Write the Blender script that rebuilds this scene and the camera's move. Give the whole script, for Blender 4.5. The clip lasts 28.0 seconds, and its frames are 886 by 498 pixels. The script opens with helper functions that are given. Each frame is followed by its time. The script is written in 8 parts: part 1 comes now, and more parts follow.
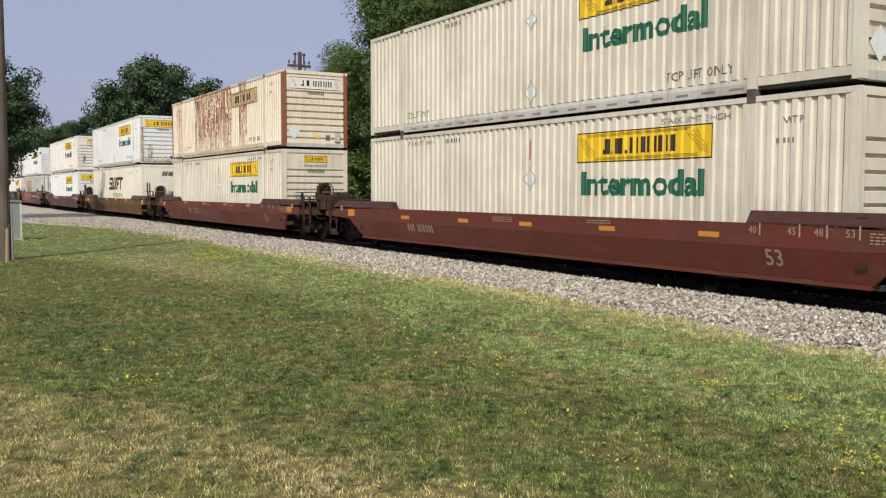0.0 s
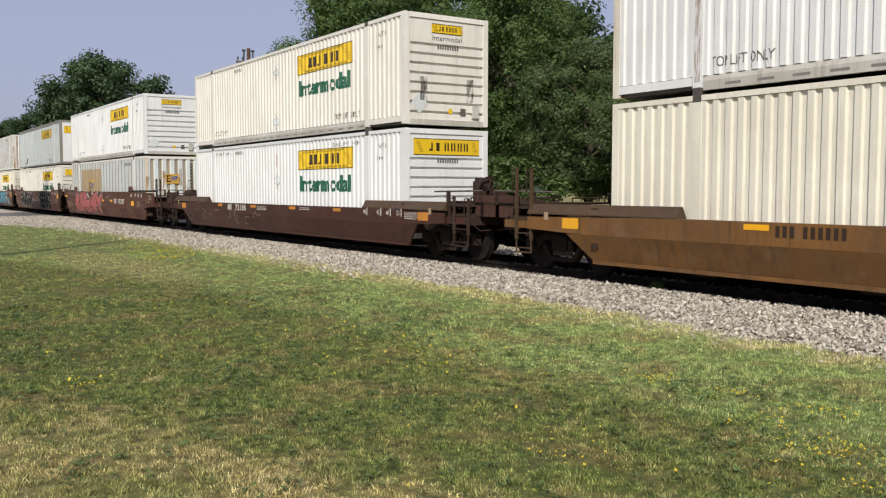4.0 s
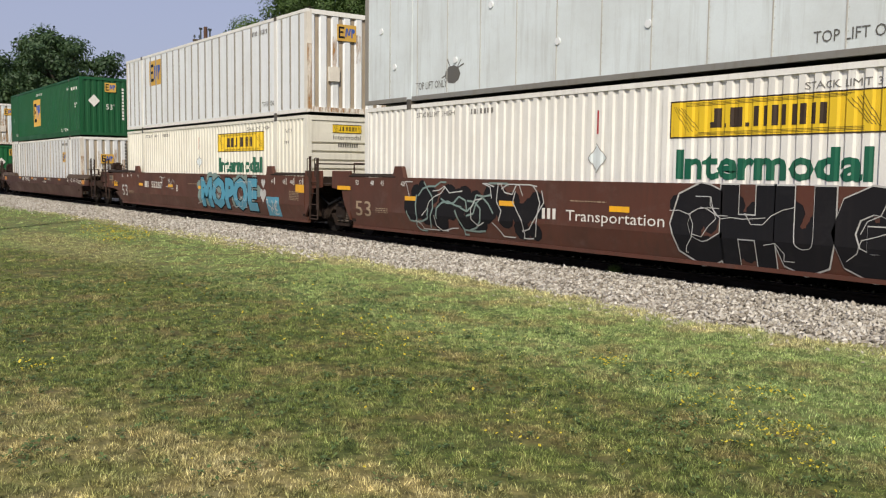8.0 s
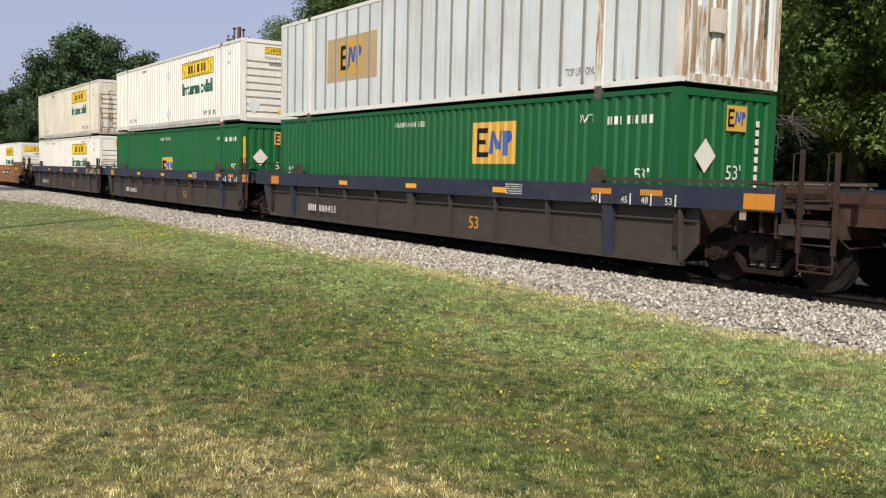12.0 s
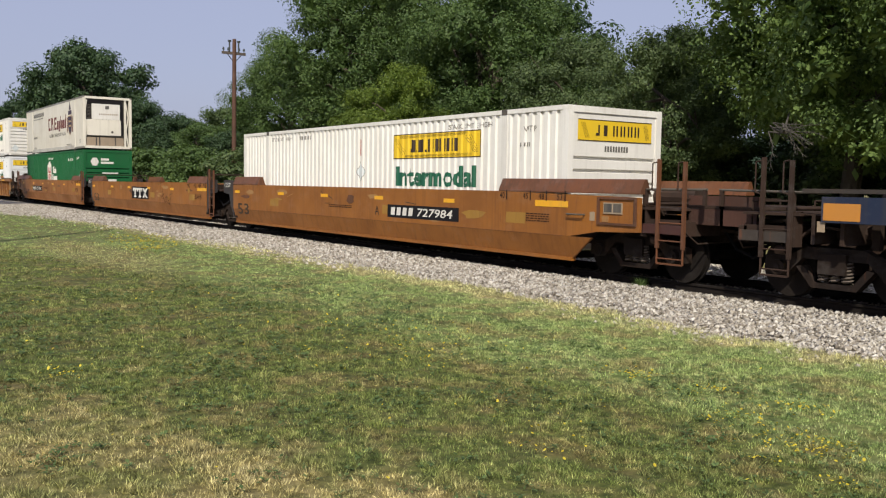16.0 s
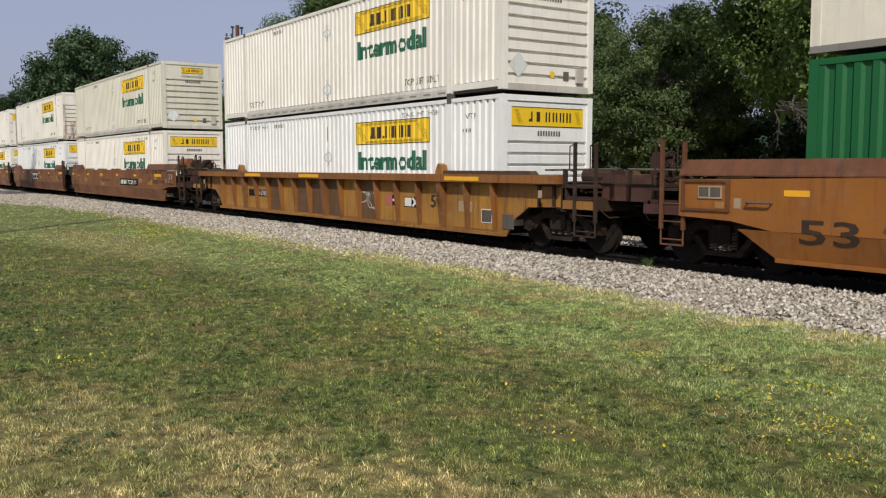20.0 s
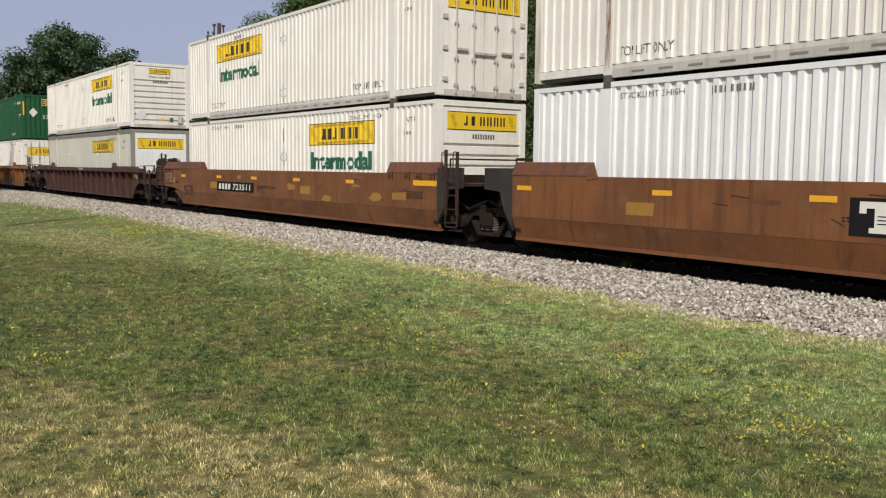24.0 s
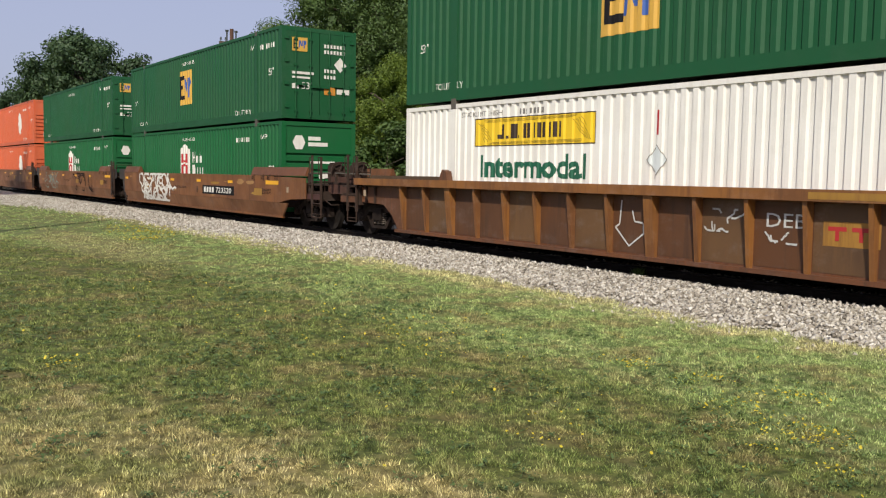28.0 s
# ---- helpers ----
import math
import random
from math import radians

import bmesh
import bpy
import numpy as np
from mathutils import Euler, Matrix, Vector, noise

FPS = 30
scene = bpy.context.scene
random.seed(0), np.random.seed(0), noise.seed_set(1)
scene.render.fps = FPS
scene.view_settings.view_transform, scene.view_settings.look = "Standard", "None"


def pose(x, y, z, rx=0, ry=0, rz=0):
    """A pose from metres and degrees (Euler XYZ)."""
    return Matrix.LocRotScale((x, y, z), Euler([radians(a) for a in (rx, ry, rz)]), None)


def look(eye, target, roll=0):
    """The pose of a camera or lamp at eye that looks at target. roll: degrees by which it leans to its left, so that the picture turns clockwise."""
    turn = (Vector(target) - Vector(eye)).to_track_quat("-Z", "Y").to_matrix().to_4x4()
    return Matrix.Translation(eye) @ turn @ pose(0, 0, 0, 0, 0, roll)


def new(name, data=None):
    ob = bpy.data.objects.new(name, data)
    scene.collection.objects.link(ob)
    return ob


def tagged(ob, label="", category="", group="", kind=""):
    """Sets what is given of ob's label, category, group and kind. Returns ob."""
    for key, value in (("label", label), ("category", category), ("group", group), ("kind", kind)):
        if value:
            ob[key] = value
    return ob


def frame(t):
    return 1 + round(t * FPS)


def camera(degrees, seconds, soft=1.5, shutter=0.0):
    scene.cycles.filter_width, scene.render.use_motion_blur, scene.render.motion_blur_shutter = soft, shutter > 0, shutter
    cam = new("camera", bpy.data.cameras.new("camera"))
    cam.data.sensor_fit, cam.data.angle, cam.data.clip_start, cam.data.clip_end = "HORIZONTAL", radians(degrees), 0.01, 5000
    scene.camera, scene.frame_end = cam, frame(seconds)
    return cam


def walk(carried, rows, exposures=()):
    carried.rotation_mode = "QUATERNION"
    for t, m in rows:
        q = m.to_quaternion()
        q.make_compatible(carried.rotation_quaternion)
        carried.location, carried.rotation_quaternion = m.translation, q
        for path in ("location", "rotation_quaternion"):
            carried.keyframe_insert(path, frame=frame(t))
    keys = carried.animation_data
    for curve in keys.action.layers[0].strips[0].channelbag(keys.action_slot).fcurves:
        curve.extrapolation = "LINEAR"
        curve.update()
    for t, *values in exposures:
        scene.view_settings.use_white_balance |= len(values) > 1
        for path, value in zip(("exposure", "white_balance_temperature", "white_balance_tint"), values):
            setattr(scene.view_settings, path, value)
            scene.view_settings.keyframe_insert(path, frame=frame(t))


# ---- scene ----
cam = camera(52.1, 28.0, soft=1.2)
walk(cam, [
    (0.0, pose(-0.006, -0.040, 1.651, 86.37, -0.15, 59.52)),
    (0.5, pose(0.008, 0.022, 1.651, 85.12, -0.90, 56.79)),
    (1.0, pose(0.002, 0.009, 1.648, 86.17, 0.50, 55.47)),
    (1.5, pose(0.004, 0.010, 1.660, 85.16, 1.11, 55.07)),
    (2.0, pose(0.002, 0.001, 1.660, 85.66, 0.80, 54.00)),
    (2.5, pose(0.001, 0.001, 1.662, 85.87, 0.97, 54.32)),
    (3.0, pose(-0.002, -0.001, 1.658, 85.75, 0.76, 55.12)),
    (3.5, pose(0.003, -0.007, 1.655, 86.32, 0.05, 56.80)),
    (5.5, pose(-0.001, -0.004, 1.649, 85.57, -0.08, 54.62)),
    (6.0, pose(-0.000, 0.001, 1.649, 85.67, 0.09, 54.50)),
    (6.5, pose(0.003, -0.000, 1.644, 85.86, -0.14, 54.65)),
    (7.0, pose(0.006, -0.010, 1.646, 85.61, -0.43, 54.92)),
    (7.5, pose(0.006, -0.010, 1.647, 85.64, -0.56, 55.20)),
    (8.0, pose(0.007, -0.002, 1.649, 85.17, -0.61, 53.93)),
    (8.5, pose(-0.002, -0.006, 1.651, 84.85, -0.56, 53.51)),
    (9.0, pose(-0.008, -0.013, 1.652, 84.62, -1.32, 55.79)),
    (9.5, pose(-0.001, -0.011, 1.649, 84.86, -1.07, 56.43)),
    (10.0, pose(0.002, -0.010, 1.652, 84.76, -0.72, 55.94)),
    (10.5, pose(-0.000, -0.009, 1.653, 85.22, -1.13, 55.79)),
    (11.0, pose(0.001, -0.012, 1.646, 85.51, -1.42, 55.78)),
    (11.5, pose(-0.004, -0.007, 1.649, 85.48, -1.40, 55.71)),
    (12.0, pose(-0.000, -0.013, 1.653, 85.24, -1.34, 55.79)),
    (12.5, pose(-0.001, -0.011, 1.651, 85.17, -1.97, 56.85)),
    (14.5, pose(-0.001, 0.008, 1.642, 86.70, -0.70, 54.24)),
    (15.0, pose(-0.001, 0.004, 1.640, 86.63, -0.72, 54.40)),
    (15.5, pose(-0.003, -0.005, 1.644, 86.13, -1.14, 55.02)),
    (16.0, pose(0.002, -0.001, 1.643, 85.90, -0.91, 55.54)),
    (16.5, pose(0.003, 0.001, 1.643, 85.73, -0.72, 54.65)),
    (17.0, pose(-0.002, 0.003, 1.645, 86.04, -0.80, 54.53)),
    (17.5, pose(-0.004, 0.003, 1.645, 86.17, -0.84, 54.65)),
    (18.0, pose(-0.003, 0.010, 1.645, 85.72, -0.63, 54.42)),
    (18.5, pose(-0.003, 0.007, 1.647, 85.52, -0.25, 54.52)),
    (19.0, pose(-0.001, 0.001, 1.647, 85.27, -0.02, 55.02)),
    (19.5, pose(0.003, -0.002, 1.642, 85.18, 0.08, 55.56)),
    (20.0, pose(0.004, -0.003, 1.648, 84.86, -0.05, 55.89)),
    (20.5, pose(0.010, 0.007, 1.638, 85.46, 0.17, 55.22)),
    (21.0, pose(0.001, 0.006, 1.633, 85.67, 0.34, 53.66)),
    (21.5, pose(-0.002, 0.016, 1.640, 85.46, 0.28, 54.39)),
    (22.0, pose(-0.004, 0.013, 1.632, 85.33, -0.15, 54.18)),
    (22.5, pose(-0.007, 0.014, 1.637, 85.07, -0.60, 54.53)),
    (24.5, pose(-0.006, -0.001, 1.636, 84.95, -0.60, 54.77)),
    (25.0, pose(-0.004, 0.001, 1.636, 85.52, -0.67, 54.65)),
    (25.5, pose(-0.003, 0.011, 1.635, 85.67, -0.70, 54.27)),
    (26.0, pose(-0.003, 0.012, 1.634, 85.62, -0.60, 53.95)),
    (26.5, pose(0.003, 0.007, 1.638, 85.66, -0.57, 53.88)),
    (27.0, pose(0.003, 0.004, 1.641, 85.75, -0.83, 54.16)),
    (27.5, pose(0.002, 0.004, 1.635, 85.84, -1.00, 54.59)),
    (28.0, pose(-0.002, 0.015, 1.626, 85.31, -0.88, 55.43)),
], exposures=[(0.0, 0.0), (2.5, 0.0), (3.0, 0.02), (6.0, 0.0), (7.0, 0.05), (8.0, 0.04), (9.0, 0.0), (10.0, 0.08), (11.0, 0.18), (12.0, 0.18), (15.0, 0.05), (16.0, 0.1), (17.0, 0.21), (17.5, 0.42), (18.0, 0.58), (18.5, 0.48), (19.0, 0.24), (20.0, -0.12), (21.0, -0.1), (22.0, 0.0), (25.0, -0.1), (26.0, 0.03), (27.0, 0.22), (28.0, 0.15)])

# ---- light: hazy summer sun from behind the right shoulder, 42 degrees high ----
SUN_AZ, SUN_EL = 132.0, 42.0          # clockwise from +y, degrees
world = bpy.data.worlds.new("sky_world")
scene.world = world
world.use_nodes = True
wn = world.node_tree
sky = wn.nodes.new("ShaderNodeTexSky")
sky.sky_type = 'NISHITA'
sky.sun_disc = False
sky.sun_elevation, sky.sun_rotation = radians(SUN_EL), radians(SUN_AZ)
sky.air_density, sky.dust_density, sky.ozone_density = 1.0, 2.5, 3.0
wn.nodes["Background"].inputs[1].default_value = 0.11
haze = wn.nodes.new("ShaderNodeMix")          # summer haze over the clear sky
haze.data_type = 'RGBA'
haze.inputs[0].default_value = 0.72
haze.inputs[7].default_value = (3.85, 3.97, 5.55, 1)
wn.links.new(sky.outputs[0], haze.inputs[6])
wn.links.new(haze.outputs[2], wn.nodes["Background"].inputs[0])
sun = new("sun", bpy.data.lights.new("sun", 'SUN'))
sun.data.energy, sun.data.angle, sun.data.color = 4.1, radians(0.6), (1.0, 0.93, 0.80)
sa, se = radians(SUN_AZ), radians(SUN_EL)
sun.matrix_world = look((math.sin(sa) * math.cos(se) * 60, math.cos(sa) * math.cos(se) * 60, math.sin(se) * 60), (0, 0, 0))

# ---- plan, metres: x along the track, y away from the camera, z from the rail top ----
LAWN = -0.12                    # level of the lawn
TRACK_Y = 13.167                # centre line of the track
C_LEN, C_W, C_H = 16.15, 2.59, 2.893
HALF = C_W / 2
LOW_Z, UP_Z = 0.315, 3.222      # undersides of the lower and upper containers
POST = 1.98                     # lifting posts, from either end


def travel(t):
    """How far the train has gone after t seconds."""
    return 14.8638 * t - 0.21045 * t * t / 28 + 0.32054 * t ** 3 / 784


# ---- materials ----
def nodes_of(name, rough=0.5, metal=0.0, spec=0.5):
    m = bpy.data.materials.new(name)
    m.use_nodes = True
    t = m.node_tree
    b = t.nodes["Principled BSDF"]
    b.inputs["Roughness"].default_value, b.inputs["Metallic"].default_value = rough, metal
    b.inputs["Specular IOR Level"].default_value = spec
    return m, t, b


def link(t, a, b):
    t.links.new(a, b)


def noise_node(t, scale, detail=4.0, rough=0.55, stretch=(1, 1, 1), loc_random=True):
    """Noise in the thing's own space, shifted from thing to thing."""
    co = t.nodes.new("ShaderNodeTexCoord")
    mp = t.nodes.new("ShaderNodeMapping")
    mp.inputs["Scale"].default_value = stretch
    link(t, co.outputs["Object"], mp.inputs["Vector"])
    n = t.nodes.new("ShaderNodeTexNoise")
    n.noise_dimensions = '4D'
    n.inputs["Scale"].default_value, n.inputs["Detail"].default_value, n.inputs["Roughness"].default_value = scale, detail, rough
    link(t, mp.outputs[0], n.inputs["Vector"])
    if loc_random:
        oi = t.nodes.new("ShaderNodeObjectInfo")
        mul = t.nodes.new("ShaderNodeMath")
        mul.operation = 'MULTIPLY'
        mul.inputs[1].default_value = 37.0
        link(t, oi.outputs["Random"], mul.inputs[0])
        link(t, mul.outputs[0], n.inputs["W"])
    return n


def ramp(t, fac, stops):
    r = t.nodes.new("ShaderNodeValToRGB")
    r.color_ramp.elements[0].position, r.color_ramp.elements[0].color = stops[0][0], (*stops[0][1], 1)
    r.color_ramp.elements[1].position, r.color_ramp.elements[1].color = stops[-1][0], (*stops[-1][1], 1)
    for p, c in stops[1:-1]:
        e = r.color_ramp.elements.new(p)
        e.color = (*c, 1)
    link(t, fac, r.inputs[0])
    return r


def mix(t, fac, a, b, kind='MIX'):
    m = t.nodes.new("ShaderNodeMix")
    m.data_type, m.blend_type = 'RGBA', kind
    for sock, val in ((m.inputs[0], fac), (m.inputs[6], a), (m.inputs[7], b)):
        if hasattr(val, "links"):
            link(t, val, sock)
        elif isinstance(val, (int, float)):
            sock.default_value = val
        else:
            sock.default_value = (*val, 1)
    return m.outputs[2]


def grey(v):
    return (v, v, v)


def bump(t, b, height, strength=0.3, dist=0.02):
    n = t.nodes.new("ShaderNodeBump")
    n.inputs["Strength"].default_value, n.inputs["Distance"].default_value = strength, dist
    link(t, height, n.inputs["Height"])
    link(t, n.outputs[0], b.inputs["Normal"])


def paint(name, colour, rough=0.45, grime=0.25, rust=0.0, dirt=(0.20, 0.16, 0.11), rust_col=(0.16, 0.055, 0.022), metal=0.0, streak=(5, 5, 0.35), spec=0.4):
    """Painted steel: cloudy grime, vertical runs, fine grain and, where asked, rust."""
    m, t, b = nodes_of(name, rough, metal, spec)
    big = noise_node(t, 0.6, 5, 0.6)
    run = noise_node(t, 1.6, 5, 0.65, streak)
    fine = noise_node(t, 28, 3, 0.6)
    blot = noise_node(t, 2.4, 7, 0.7, (1, 1, 1.5))
    dust = tuple(min(0.8, 0.55 * c + 0.45 * d + 0.04) for c, d in zip(colour, dirt))
    col = mix(t, ramp(t, big.outputs[0], [(0.40, grey(0)), (0.64, grey(grime))]).outputs[0], colour, dirt)
    col = mix(t, ramp(t, blot.outputs[0], [(0.52, grey(0)), (0.66, grey(grime * 0.9))]).outputs[0], col, dust)
    col = mix(t, ramp(t, run.outputs[0], [(0.50, grey(0)), (0.70, grey(grime * 1.3))]).outputs[0], col, dirt)
    col = mix(t, ramp(t, fine.outputs[0], [(0.35, grey(0)), (0.75, grey(0.10))]).outputs[0], col, tuple(c * 0.55 for c in colour))
    if rust > 0:
        rn = noise_node(t, 2.2, 8, 0.72, (streak[0] * 0.6, streak[1] * 0.6, 0.5))
        lo, hi = 0.66 - rust * 0.28, 0.74 - rust * 0.2
        fac = ramp(t, rn.outputs[0], [(lo, grey(0)), (hi, grey(0.92))]).outputs[0]
        col = mix(t, fac, col, rust_col)
    link(t, col, b.inputs["Base Color"])
    rr = ramp(t, big.outputs[0], [(0.3, grey(rough - 0.08)), (0.7, grey(rough + 0.2))])
    link(t, rr.outputs[0], b.inputs["Roughness"])
    bump(t, b, fine.outputs[0], 0.12, 0.004)
    return m


